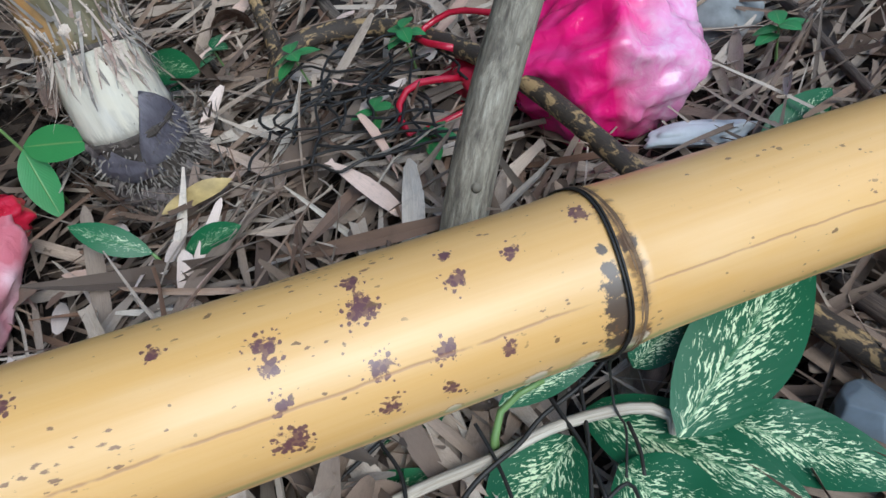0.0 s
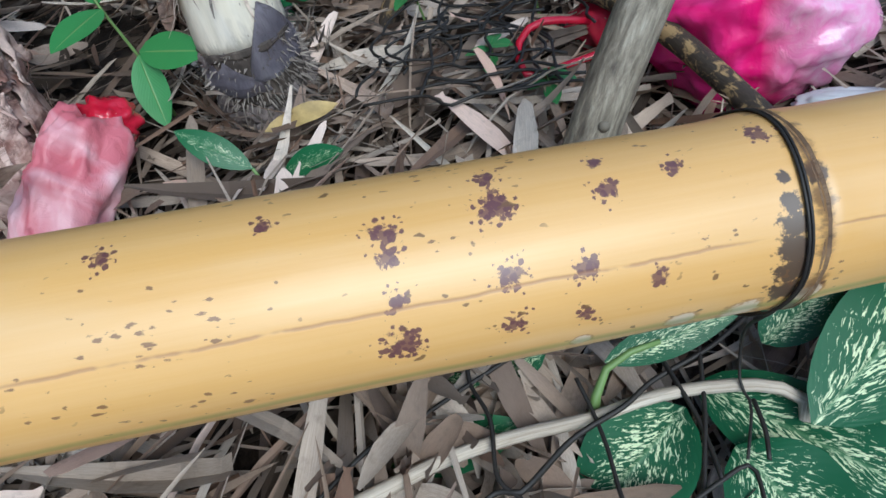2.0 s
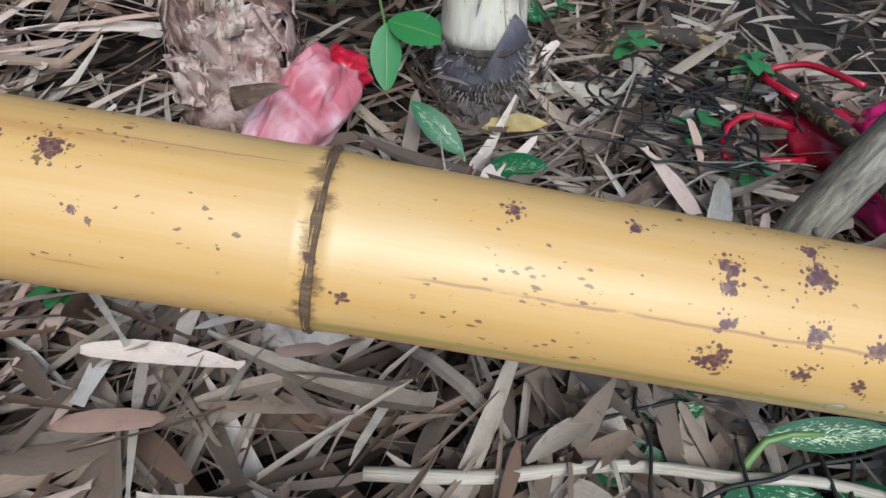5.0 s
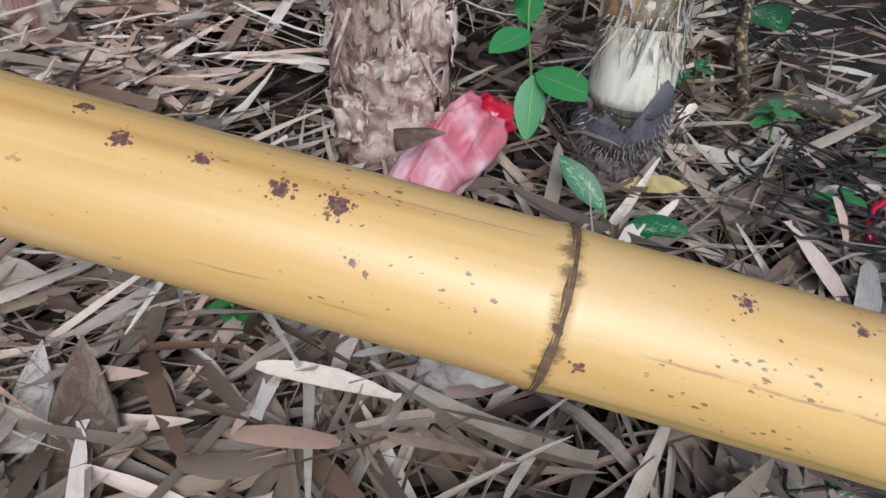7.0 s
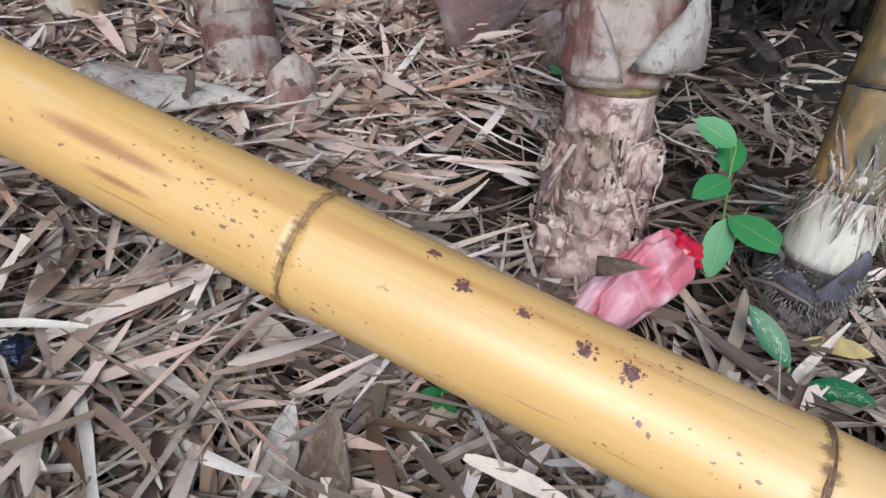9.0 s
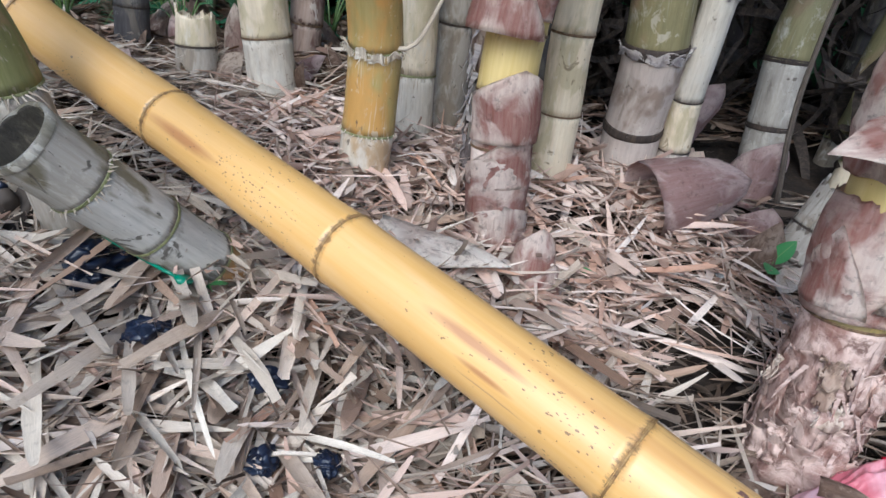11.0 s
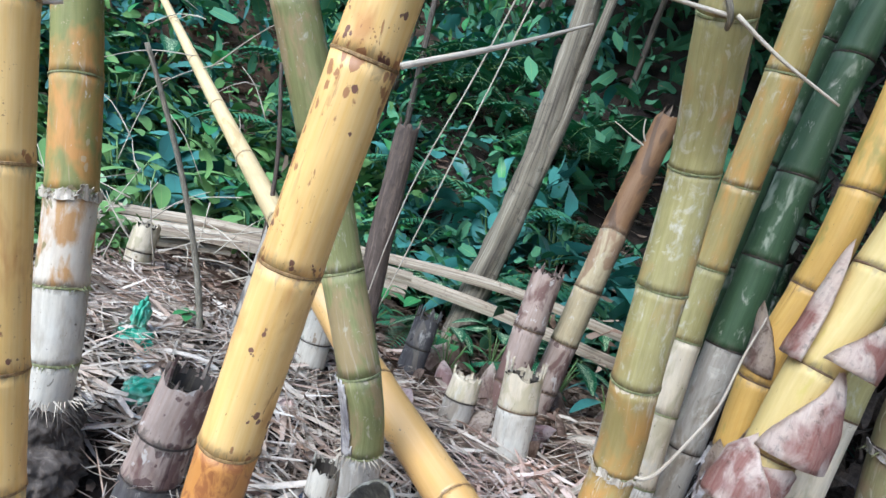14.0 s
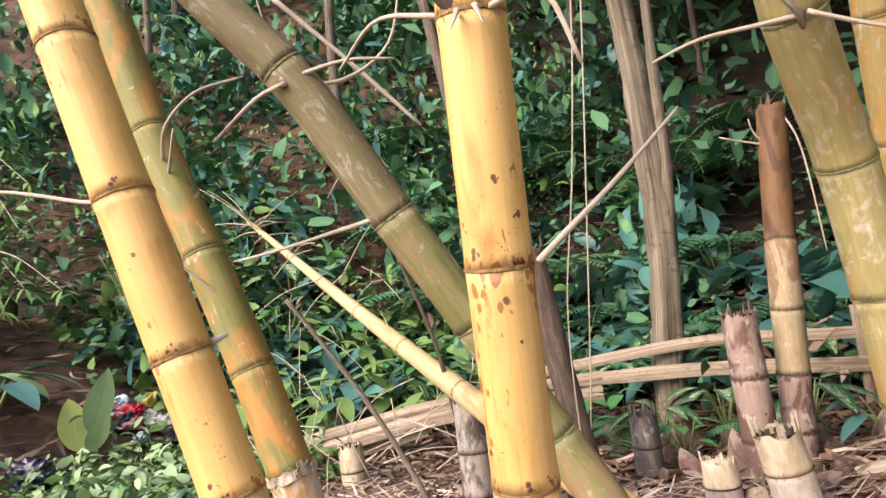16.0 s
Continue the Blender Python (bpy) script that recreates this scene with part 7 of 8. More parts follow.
for a, b in (((0.42, 1.27, 0.24), (0.385, 1.23, 0.25)), ((0.42, 1.28, 0.24), (0.44, 1.26, 0.29))):
    d = Vector(b) - Vector(a)
    leaf_part("leaf", a, d, (-0.4, -0.7, 0.6), 0.07, 0.036, LEAF, twoleaf, droop=0.1, fold=0.15, n=8)

dief = thing("variegated_plant", (0.235, 0.165, -0.07), "foliage plant with large cream-flecked dark green leaves", "foliage plant", "broad-leaved plants")
stick("stem", [(0.205, 0.195, -0.09), (0.231, 0.190, -0.030), (0.255, 0.190, -0.006), (0.272, 0.176, 0.003), (0.286, 0.157, 0.006)], 0.0062, 0.002, STEM, dief, segs=10)
for root, tip, w, up in (((0.272, 0.060, -0.025), (0.445, -0.028, 0.012), 0.078, (-0.45, -0.25, 0.85)), ((0.292, 0.135, -0.042), (0.250, -0.020, -0.036), 0.066, (-0.3, 0.0, 0.95)), ((0.300, 0.035, -0.040), (0.285, -0.085, -0.050), 0.058, (-0.2, 0.0, 0.95)), ((0.262, 0.135, -0.030), (0.165, 0.175, -0.045), 0.075, (-0.2, -0.2, 0.95)), ((0.25, 0.10, -0.04), (0.20, 0.02, -0.05), 0.075, (-0.2, 0.0, 0.95)), ((0.262, 0.189, 0.0), (0.318, 0.112, 0.016), 0.027, (-0.5, -0.4, 0.7)), ((0.268, 0.240, -0.018), (0.216, 0.310, -0.022), 0.042, (-0.4, -0.2, 0.85)), ((0.33, 0.10, -0.03), (0.37, 0.06, 0.01), 0.04, (-0.5, -0.3, 0.8))):
    d = Vector(tip) - Vector(root)
    leaf_part("leaf", root, d, up, d.length * 1.05, w, VARIEG, dief, droop=0.12, fold=0.16, n=14, shape=0.85, wave=0.06)
for root, tip, w, lab in (((0.352, 0.60, 0.05), (0.333, 0.655, 0.105), 0.032, "small flecked green leaf shoot in the litter"), ((0.375, 0.585, 0.03), (0.40, 0.525, 0.045), 0.032, "small flecked green leaf shoot in the litter"), ((0.672, 0.855, 0.10), (0.655, 0.745, 0.10), 0.058, "flecked green leaf behind the rooted culm"), ((0.72, 0.84, 0.02), (0.66, 0.93, 0.07), 0.05, "flecked green leaf beside the scorched root"), ((1.03, 0.86, 0.10), (0.93, 0.745, 0.125), 0.075, "broad flecked green leaf beyond the dark branch"), ((0.15, 0.32, -0.04), (0.20, 0.24, -0.02), 0.04, "flecked green leaf under the fallen culm"), ((0.26, 0.26, -0.05), (0.20, 0.30, -0.03), 0.04, "flecked green leaf under the fallen culm"), ((0.62, 0.02, -0.06), (0.70, -0.05, -0.03), 0.05, "flecked green leaf near the stone")):
    ob = thing("flecked_leaf_shoot", root, lab, "seedling", "flecked shoots")
    d = Vector(tip) - Vector(root)
    stick("stem", [(root[0] + 0.01, root[1] + 0.01, h(root[0], root[1]) - 0.01), root], 0.003, 0.002, STEM, ob, segs=6)
    leaf_part("leaf", root, d, (-0.5, -0.35, 0.8), d.length * 1.1, w, VARIEG2, ob, droop=0.12, fold=0.15, n=10)
yl = thing("yellow_leaf", (0.49, 0.65, 0.0), "wilted yellow leaf lying on the litter", "leaf")
leaf_part("leaf", (0.410, 0.632, 0.052), (0.058, -0.050, 0.0), (-0.4, -0.4, 0.8), 0.088, 0.026, plain_mat("yellow_leaf", (0.50, 0.36, 0.14), 0.6, 0.5), yl, droop=0.1, fold=0.3, wave=0.2, n=9)

# ---- sticks, wire and net ----
post = thing("grey_sapling", (0.36, 0.29, -0.07), "grey-barked sapling stem with small scars", "sapling")
stick("trunk", [(0.35, 0.295, -0.08), (0.40, 0.272, 0.0), (0.447, 0.252, 0.07), (0.492, 0.232, 0.125), (0.560, 0.203, 0.195), (0.66, 0.16, 0.30), (0.9, 0.06, 0.56)], 0.0225, 0.019, BARK, post, segs=18, wob=0.08)
for s in ((0.468, 0.236, 0.118), (0.515, 0.205, 0.165), (0.43, 0.24, 0.075), (0.545, 0.197, 0.2)):
    bm = bmesh.new()
    bmesh.ops.create_uvsphere(bm, u_segments=8, v_segments=6, radius=0.005)
    bmesh.ops.transform(bm, matrix=Matrix.Translation(s), verts=bm.verts)
    part("knot", bm, BARK, post)
arch = thing("arched_branch", (0.70, 0.67, -0.03), "dark mottled branch arching over the litter", "branch", "dead branches")
stick("limb", [(0.69, 0.67, -0.04), (0.715, 0.663, 0.03), (0.775, 0.635, 0.058), (0.82, 0.52, 0.04), (0.731, 0.346, 0.032), (0.64, 0.23, 0.018), (0.50, 0.07, -0.03), (0.42, -0.02, -0.05), (0.34, -0.14, -0.06)], 0.0145, 0.011, ARCHWOOD, arch, segs=12, wob=0.1)
stick("fork", [(0.72, 0.66, 0.03), (0.80, 0.71, 0.05), (0.90, 0.79, 0.09), (1.1, 0.9, 0.16)], 0.012, 0.009, ARCHWOOD, arch, segs=10, wob=0.1)
for pts, r, lab in (([(0.46, -0.05, -0.06), (0.40, -0.11, -0.06), (0.3, -0.2, -0.07)], 0.010, "dark branch lying beside the flecked plant"), ([(0.96, 0.0, -0.05), (0.72, -0.09, -0.05), (0.55, -0.16, -0.06)], 0.007, "dark stick lying on the litter"), ([(0.95, 0.9, 0.05), (0.75, 0.8, 0.05), (0.62, 0.55, 0.03)], 0.005, "thin grey stick lying on the litter"), ([(0.02, 0.385, 0.012), (0.079, 0.325, 0.004), (0.119, 0.294, 0.0), (0.160, 0.263, -0.005), (0.195, 0.229, -0.013), (0.224, 0.190, -0.017), (0.256, 0.153, -0.016), (0.278, 0.114, -0.016), (0.290, 0.083, -0.020), (0.291, 0.066, -0.030), (0.283, 0.064, -0.040)], 0.0058, "pale dry curled stem over the flecked leaves"), ([(0.5, 0.0, -0.0), (0.45, -0.01, -0.02), (0.33, 0.01, -0.05)], 0.0018, "thin dry straw leaning on a leaf"), ([(0.9, 0.63, 0.0), (0.95, 0.7, 0.03), (1.2, 0.9, 0.05)], 0.012, "grey split bamboo lying on the litter"), ([(-0.35, 1.62, 0.32), (-0.55, 1.80, 0.40), (-0.95, 2.1, 0.43)], 0.005, "thin pale stick lying behind the fallen culm"), ([(0.62, 1.55, 0.28), (0.60, 1.56, 0.55), (0.68, 1.6, 1.0)], 0.007, "thin upright grey stick in the clump"), ([(-0.42, 2.25, 0.42), (-0.15, 2.3, 0.46), (0.2, 2.4, 0.5)], 0.03, "pinkish dead pole lying behind the stumps"), ([(-0.48, 1.75, 0.36), (-0.38, 1.85, 0.42), (-0.28, 2.0, 0.52)], 0.012, "pale stick leaning behind the olive culm")):
    o = thing("dead_stick", pts[0], lab, "stick", "dead branches")
    stick("shaft", pts, r, r * 0.75, DARKWOOD if "dark" in lab else (DEADWOOD if "grey" in lab else TWIG), o, segs=8, step=0.015)

tie = thing("wire_tie", tuple(at(fpath, FNODES[1])), "black wire tied round the fallen culm, ends hanging", "wire")
d0 = Vector(at(fpath, FNODES[1] + 0.01) - at(fpath, FNODES[1] - 0.01)).normalized()
u0 = d0.orthogonal().normalized()
w0 = d0.cross(u0)
c0 = Vector(at(fpath, FNODES[1]))
for k, (r, o) in enumerate(((0.0512, 0.0005), (0.0510, -0.0015))):
    stick("loop", [tuple(c0 + d0 * (o + 0.005 + 0.005 * (1 - (u0 * math.cos(a) + w0 * math.sin(a)).z) + 0.002 * math.sin(3 * a)) + (u0 * math.cos(a) + w0 * math.sin(a)) * r) for a in [2 * math.pi * i / 20 for i in range(21)]], 0.0008, 0.0008, WIRE, tie, segs=6, step=0.006)
bot = c0 + d0 * 0.014 + Vector((-0.03, -0.028, -0.03))
for pts in ([bot, Vector((0.290, 0.105, 0.03)), Vector((0.279, 0.104, -0.012)), Vector((0.269, 0.095, -0.014)), Vector((0.231, 0.089, -0.016))],):
    stick("wire_end", [tuple(p) for p in pts], 0.0012, 0.0010, WIRE, tie, segs=6, step=0.008)


def net(name, corners, nu, nv, label, sag=0.015, r=0.0013):
    """A slack net of black cord between four corners, torn at the edges."""
    ob = thing(name, corners[0], label, "net", "torn nets")
    a, b, c, d = [Vector(q) for q in corners]

    def spot(u, v):
        p = a.lerp(b, u).lerp(d.lerp(c, u), v)
        n = Vector((noise.noise(p * 26), noise.noise(p * 26 + Vector((9, 0, 0))), 0.8 * noise.noise(p * 18 + Vector((0, 5, 0))))) * 1.9
        p = p + n * sag
        p.z = max(p.z, h(p.x, p.y) + 0.072)
        return p

    for i in range(nu + 1):
        v0, v1 = sorted((rng.uniform(0, 0.6), rng.uniform(0.4, 1)))
        stick("strand", [tuple(spot(i / nu + 0.25 / nu * (j % 2), v0 + (v1 - v0) * j / 6)) for j in range(7)], r, r, WIRE, ob, segs=5, step=0.012)
    for j in range(nv + 1):
        v0, v1 = sorted((rng.uniform(0, 0.35), rng.uniform(0.65, 1)))
        stick("strand", [tuple(spot(v0 + (v1 - v0) * i / 6, j / nv + 0.25 / nv * (i % 2))) for i in range(7)], r, r, WIRE, ob, segs=5, step=0.012)
    return ob


net("torn_net", ((0.46, 0.55, 0.0), (0.56, 0.30, 0.0), (0.80, 0.42, 0.03), (0.72, 0.62, 0.02)), 13, 12, "torn black cord net lying on the litter", 0.02, 0.0019)
mesh = thing("torn_wire_mesh", (0.21, 0.16, -0.05), "torn rusty-black wire mesh over the flecked plant", "wire mesh", "torn nets")
UPRIGHTS = ([(0.232, 0.286, 0.002), (0.215, 0.275, -0.001), (0.194, 0.248, -0.001), (0.158, 0.225, -0.004), (0.152, 0.204, -0.008), (0.139, 0.196, -0.010)], [(0.246, 0.205, -0.005), (0.227, 0.186, -0.011), (0.205, 0.168, -0.010), (0.183, 0.153, -0.013), (0.160, 0.135, -0.012)], [(0.305, 0.137, -0.012), (0.258, 0.121, -0.016), (0.217, 0.111, -0.018), (0.170, 0.100, -0.020)], [(0.298, 0.169, -0.011), (0.270, 0.143, -0.011), (0.248, 0.122, -0.017), (0.212, 0.099, -0.016)])
SLANTS = ([(0.060, 0.345, 0.004), (0.092, 0.332, 0.004), (0.142, 0.316, 0.005), (0.179, 0.294, 0.002), (0.215, 0.275, -0.001), (0.248, 0.256, -0.003)], [(0.116, 0.237, -0.003), (0.152, 0.222, -0.007), (0.156, 0.207, -0.005), (0.204, 0.192, -0.010), (0.238, 0.168, -0.009), (0.265, 0.157, -0.012), (0.304, 0.129, -0.013), (0.343, 0.111, -0.016)], [(0.170, 0.125, -0.015), (0.213, 0.099, -0.016), (0.229, 0.086, -0.019), (0.204, 0.072, -0.022)], [(0.275, 0.095, -0.019), (0.256, 0.084, -0.020), (0.237, 0.078, -0.020)])
for run in UPRIGHTS + SLANTS:
    stick("strand", run, 0.0019, 0.0016, WIRE, mesh, segs=6, step=0.006, wob=0.6)
net("torn_net", ((0.85, 0.85, 0.04), (0.95, 0.65, 0.02), (1.2, 0.75, 0.1), (1.1, 0.95, 0.12)), 8, 8, "dark net heap beyond the branch", 0.03)

# ---- rubbish ----


def crumple(name, place, size, mat, label, category="plastic bag", turn=(0, 0, 0), folds=0.25, seed=1.0, group="", partname="film", fine=1.0, facets=None):
    ob = thing(name, place, label, category, group)
    facets = facets if facets is not None else (34 if "plastic" in category or category == "wrapper" else 0)
    cast = random.Random(seed * 7.0 + 1)
    ways = [Vector((cast.gauss(0, 1), cast.gauss(0, 1), cast.gauss(0, 1))).normalized() for i in range(facets)]
    reach = [cast.uniform(0.74, 1.0) for i in range(facets)]
    bm = bmesh.new()
    bmesh.ops.create_icosphere(bm, subdivisions=5, radius=1.0)
    rot = Euler([radians(q) for q in turn]).to_matrix()
    way = 1 if fine == 1.0 else -1
    for v in bm.verts:
        p = v.co.copy()
        r = 1 + way * folds * (abs(noise.noise(p * 1.6 + Vector((seed, 0, 0)))) * 1.5 - 0.35) + way * folds * 0.30 * fine * (abs(noise.noise(p * 4.2 + Vector((0, seed, 0)))) - 0.2) + way * folds * 0.09 * fine * abs(noise.noise(p * 11 + Vector((0, 0, seed))))
        flat = min([1.12] + [d / max(0.05, w.dot(p)) for w, d in zip(ways, reach) if w.dot(p) > 0.5])
        r *= flat / 0.92 if facets else 1.0
        q = rot @ Vector((p.x * size[0] * r, p.y * size[1] * r, p.z * size[2] * r))
        v.co = Vector(place) + q
    part(partname, bm, mat, ob)
    return ob


bag = crumple("pink_plastic_bag", (0.760, 0.203, -0.010), (0.120, 0.124, 0.102), PINKFILM, "crumpled bright pink plastic bag on the litter", folds=0.20, seed=3.3, turn=(0, 0, 12), fine=1.6, facets=60)
bm = bmesh.new()
bmesh.ops.create_icosphere(bm, subdivisions=4, radius=1.0)
for v in bm.verts:
    p = v.co.copy()
    r = 1 + 0.4 * (abs(noise.noise(p * 2.1 + Vector((8, 0, 0)))) - 0.2)
    v.co = Vector((0.755, 0.33, -0.015)) + Vector((p.x * 0.045 * r, p.y * 0.085 * r, p.z * 0.04 * r))
neck = part("twisted_neck", bm, REDFILM, bag, "dark red twisted neck of the bag")
for pts in ([(0.70, 0.36, 0.02), (0.655, 0.40, 0.045), (0.625, 0.415, 0.035), (0.60, 0.40, 0.01), (0.635, 0.37, 0.0), (0.67, 0.33, 0.0)], [(0.74, 0.38, 0.04), (0.76, 0.44, 0.05), (0.80, 0.40, 0.06), (0.78, 0.32, 0.06)]):
    stick("handle", pts, 0.0048, 0.0042, REDFILM, neck, "red looped bag handle", segs=8, wob=0.3)
red = crumple("faded_red_bag", (0.265, 0.80, 0.070), (0.105, 0.036, 0.060), FADEDFILM, "crumpled faded red plastic bag beside the shoot", folds=0.26, seed=6.1, turn=(0, -30, 3), fine=2.0)
bm = bmesh.new()
bmesh.ops.create_icosphere(bm, subdivisions=4, radius=1.0)
for v in bm.verts:
    p = v.co.copy()
    r = 1 + 0.5 * (abs(noise.noise(p * 2.3 + Vector((4, 0, 0)))) - 0.2)
    v.co = Vector((0.345, 0.815, 0.095)) + Vector((p.x * 0.035 * r, p.y * 0.035 * r, p.z * 0.032 * r))
part("knot", bm, REDFILM, red, "bright red knotted top")
crumple("grey_stone", (0.955, 0.09, -0.06), (0.075, 0.075, 0.05), STONE, "rounded grey stone among dry leaves", "stone", folds=0.12, seed=9.0, partname="stone")
crumple("plastic_bottle_end", (0.335, -0.062, -0.062), (0.024, 0.024, 0.022), plain_mat("grey_plastic", (0.16, 0.19, 0.22), 0.35), "round grey plastic piece in the litter", "plastic piece", folds=0.03, partname="shell")
crumple("white_plastic_piece", (0.66, 0.085, -0.05), (0.02, 0.055, 0.012), TRASHWHITE, "flat white plastic piece under the pink bag", "plastic piece", folds=0.15, turn=(0, 0, 10), partname="sheet")
for i, (x, y, s) in enumerate(((-0.566, 0.98, 0.026), (-0.565, 0.874, 0.024), (-0.483, 0.870, 0.022), (-0.725, 1.040, 0.034))):
    crumple("dark_plastic_scrap", (x, y, h(x, y) + 0.058), (s * 1.1, s * 0.8, s * 0.6), NAVYPL, "shiny dark blue-black plastic scrap in the litter", "plastic piece", turn=(20, 10, 50 * i), folds=0.4, seed=i * 2.0, group="plastic scraps", partname="scrap")
# plastic scrap that also fills in the shade beneath the stump
crumple("black_plastic_scrap", (-0.838, 1.165, 0.265), (0.06, 0.055, 0.040), NAVYPL, "crumpled black plastic, also standing for shade under the cut stump", "plastic piece", folds=0.6, seed=4.0, group="plastic scraps", partname="scrap")
crumple("black_plastic_scrap", (-0.985, 1.28, 0.335), (0.042, 0.042, 0.042), NAVYPL, "crumpled black plastic behind the cut stump", "plastic piece", folds=0.6, seed=5.0, group="plastic scraps", partname="scrap")
crumple("root_clod", (-0.985, 1.275, 0.31), (0.065, 0.055, 0.055), ROOT, "black clod of roots under a pale stub", "root clod", folds=0.45, seed=5.0, partname="clod")
clip = thing("teal_strap", (-0.72, 1.17, 0.22), "thin teal plastic strap with a square clip", "plastic strap")
stick("strap", [(-0.85, 1.195, 0.335), (-0.809, 1.171, 0.312), (-0.773, 1.147, 0.302), (-0.729, 1.118, 0.290), (-0.70, 1.103, 0.282)], 0.0028, 0.0028, GREENPL, clip, segs=6)
bm = bmesh.new()
bmesh.ops.create_cube(bm, size=1.0)
bmesh.ops.bevel(bm, geom=bm.edges[:], offset=0.12, segments=2, affect="EDGES")
bmesh.ops.transform(bm, matrix=pose(-0.690, 1.098, 0.280, 20, 15, 40) @ Matrix.Diagonal((0.024, 0.018, 0.006, 1)), verts=bm.verts)
part("clip", bm, GREENPL, clip)
crumple("green_plastic_bag", (-1.47, 1.37, 0.405), (0.05, 0.05, 0.028), GREENFILM, "crumpled translucent green plastic on the litter", "plastic bag", folds=0.5, seed=2.0, group="green film")
crumple("green_plastic_bag", (-1.65, 1.57, 0.45), (0.06, 0.05, 0.03), GREENFILM, "crumpled translucent green plastic on the litter", "plastic bag", folds=0.5, seed=7.0, group="green film")
crumple("green_plastic_bag", (-1.655, 1.575, 0.50), (0.022, 0.022, 0.055), GREENFILM, "twisted green plastic neck standing on the litter", "plastic bag", folds=0.5, seed=1.0, group="green film")
crumple("printed_wrapper", (-1.55, 1.50, 0.42), (0.055, 0.03, 0.012), TRASHWHITE, "flattened pale wrapper on the litter", "wrapper", folds=0.3, seed=2.5, turn=(0, 5, -20))
crumple("white_scrap", (0.345, 1.315, 0.20), (0.018, 0.012, 0.01), TRASHWHITE, "small white plastic scrap in the litter", "plastic piece", folds=0.3, partname="scrap")
crumple("brown_scrap", (-1.21, 1.62, 0.40), (0.03, 0.03, 0.022), SHEATHRED, "small brown curled sheath in the litter", "dry sheath", folds=0.4, seed=8.0, partname="scrap")

# ---- old sheaths standing in the clump ----
for base, axis, side, r, ln, mat, fl, wr, pt, lab in (((0.215, 1.47, 0.30), (0.93, 0.05, 0.22), (-0.1, -1, 0.35), 0.092, 0.24, SHEATHGREY, -0.55, 2.7, 2.6, "large purple-grey conical sheath leaning on the culm"), ((-0.108, 1.244, 0.165), (0.1, 0.25, 1), (0, -1, 0), 0.050, 0.15, SHEATHRED, -0.45, 2.9, 2.6, "pink scaly shoot tip pushing through litter"), ((-0.10, 1.235, 0.165), (0.02, 0.2, 1), (0.5, -1, 0), 0.056, 0.09, SHEATHRED, -0.2, 2.3, 1.6, "pink scale wrapped round the shoot tip"), ((-0.245, 0.615, 0.012), (0.35, 0.55, 0.45), (-0.3, -0.5, 0.8), 0.034, 0.13, SHEATHBROWN, -0.1, 1.5, 1.5, "curled brown sheath standing up in the litter"), ((-0.275, 0.665, 0.03), (0.30, 0.45, 0.18), (-0.3, -0.3, 0.9), 0.026, 0.10, SHEATHPALE, 0.0, 1.3, 1.6, "curled pale tan sheath lying on the litter"), ((0.06, 0.56, 0.012), (0.25, -0.6, 0.05), (-0.3, -0.2, 0.9), 0.026, 0.09, SHEATHPALE, 0.0, 1.4, 1.5, "short pale sheath lying under the fallen culm"), ((-0.395, 1.30, 0.262), (0.9, -0.37, -0.2), (0.2, -0.35, 0.9), 0.055, 0.25, SHEATHPALE, -0.1, 1.5, 1.5, "broad grey-white sheath lying beside the shoot"), ((0.56, 1.62, 0.25), (0.3, 0.1, 0.8), (-0.3, -1, 0), 0.06, 0.18, SHEATHGREY, 0.2, 2.6, 1.4, "dark brown old sheath in the clump"), ((0.47, 1.42, 0.2), (0.2, 0.1, 0.9), (-0.5, -1, 0), 0.05, 0.12, SHEATHGREY, 0.2, 2.6, 1.4, "curled grey-brown sheath in the clump"), ((0.17, 0.845, 0.02), (-0.35, 0.1, 0.7), (-0.7, -0.7, 0.2), 0.05, 0.13, SHEATHBROWN, 0.1, 1.4, 1.6, "dark brown curled sheath at the shoot's foot"), ((0.40, 1.30, 0.17), (0.3, 0.2, 0.8), (-0.5, -0.8, 0.2), 0.045, 0.15, SHEATHBROWN, 0.1, 1.9, 1.5, "dark curled sheath beside the grey stump"), ((0.84, 0.83, 0.04), (-0.35, -0.5, 0.25), (-0.3, -0.4, 0.7), 0.034, 0.085, SHEATHBROWN, 0.15, 2.8, 3.0, "curled brown sheath open at one end"), ((0.47, 1.9, 0.33), (0.4, 0, 0.8), (0, -1, 0), 0.07, 0.22, SHEATHGREY, 0.2, 2.6, 1.4, "dark brown old sheath in the clump")):
    o = thing("old_sheath", base, lab, "old sheath", "old sheaths")
    sheath(o, base, axis, side, r, ln, mat, name="shell", wrap=wr, flare=fl, lean=0.02, point=pt)
for i in range(22):
    x, y = rng.uniform(-1.15, -0.25), rng.uniform(1.85, 2.7)
    base, a = (x, y, h(x, y) - 0.01), rng.uniform(0, 6.283)
    o = thing("old_sheath", base, "curled grey-brown sheath lying among the stumps", "old sheath", "sheaths among the stumps")
    sheath(o, base, (math.cos(a), math.sin(a), rng.uniform(0.1, 1.6)), (-0.2, -1, 0.5), rng.uniform(0.03, 0.055), rng.uniform(0.10, 0.2), (SHEATHBROWN, SHEATHGREY, SHEATH)[i % 3], name="shell", wrap=rng.uniform(1.2, 2.2), flare=rng.uniform(-0.3, 0.2), lean=0.05, point=rng.uniform(1.2, 2.0))

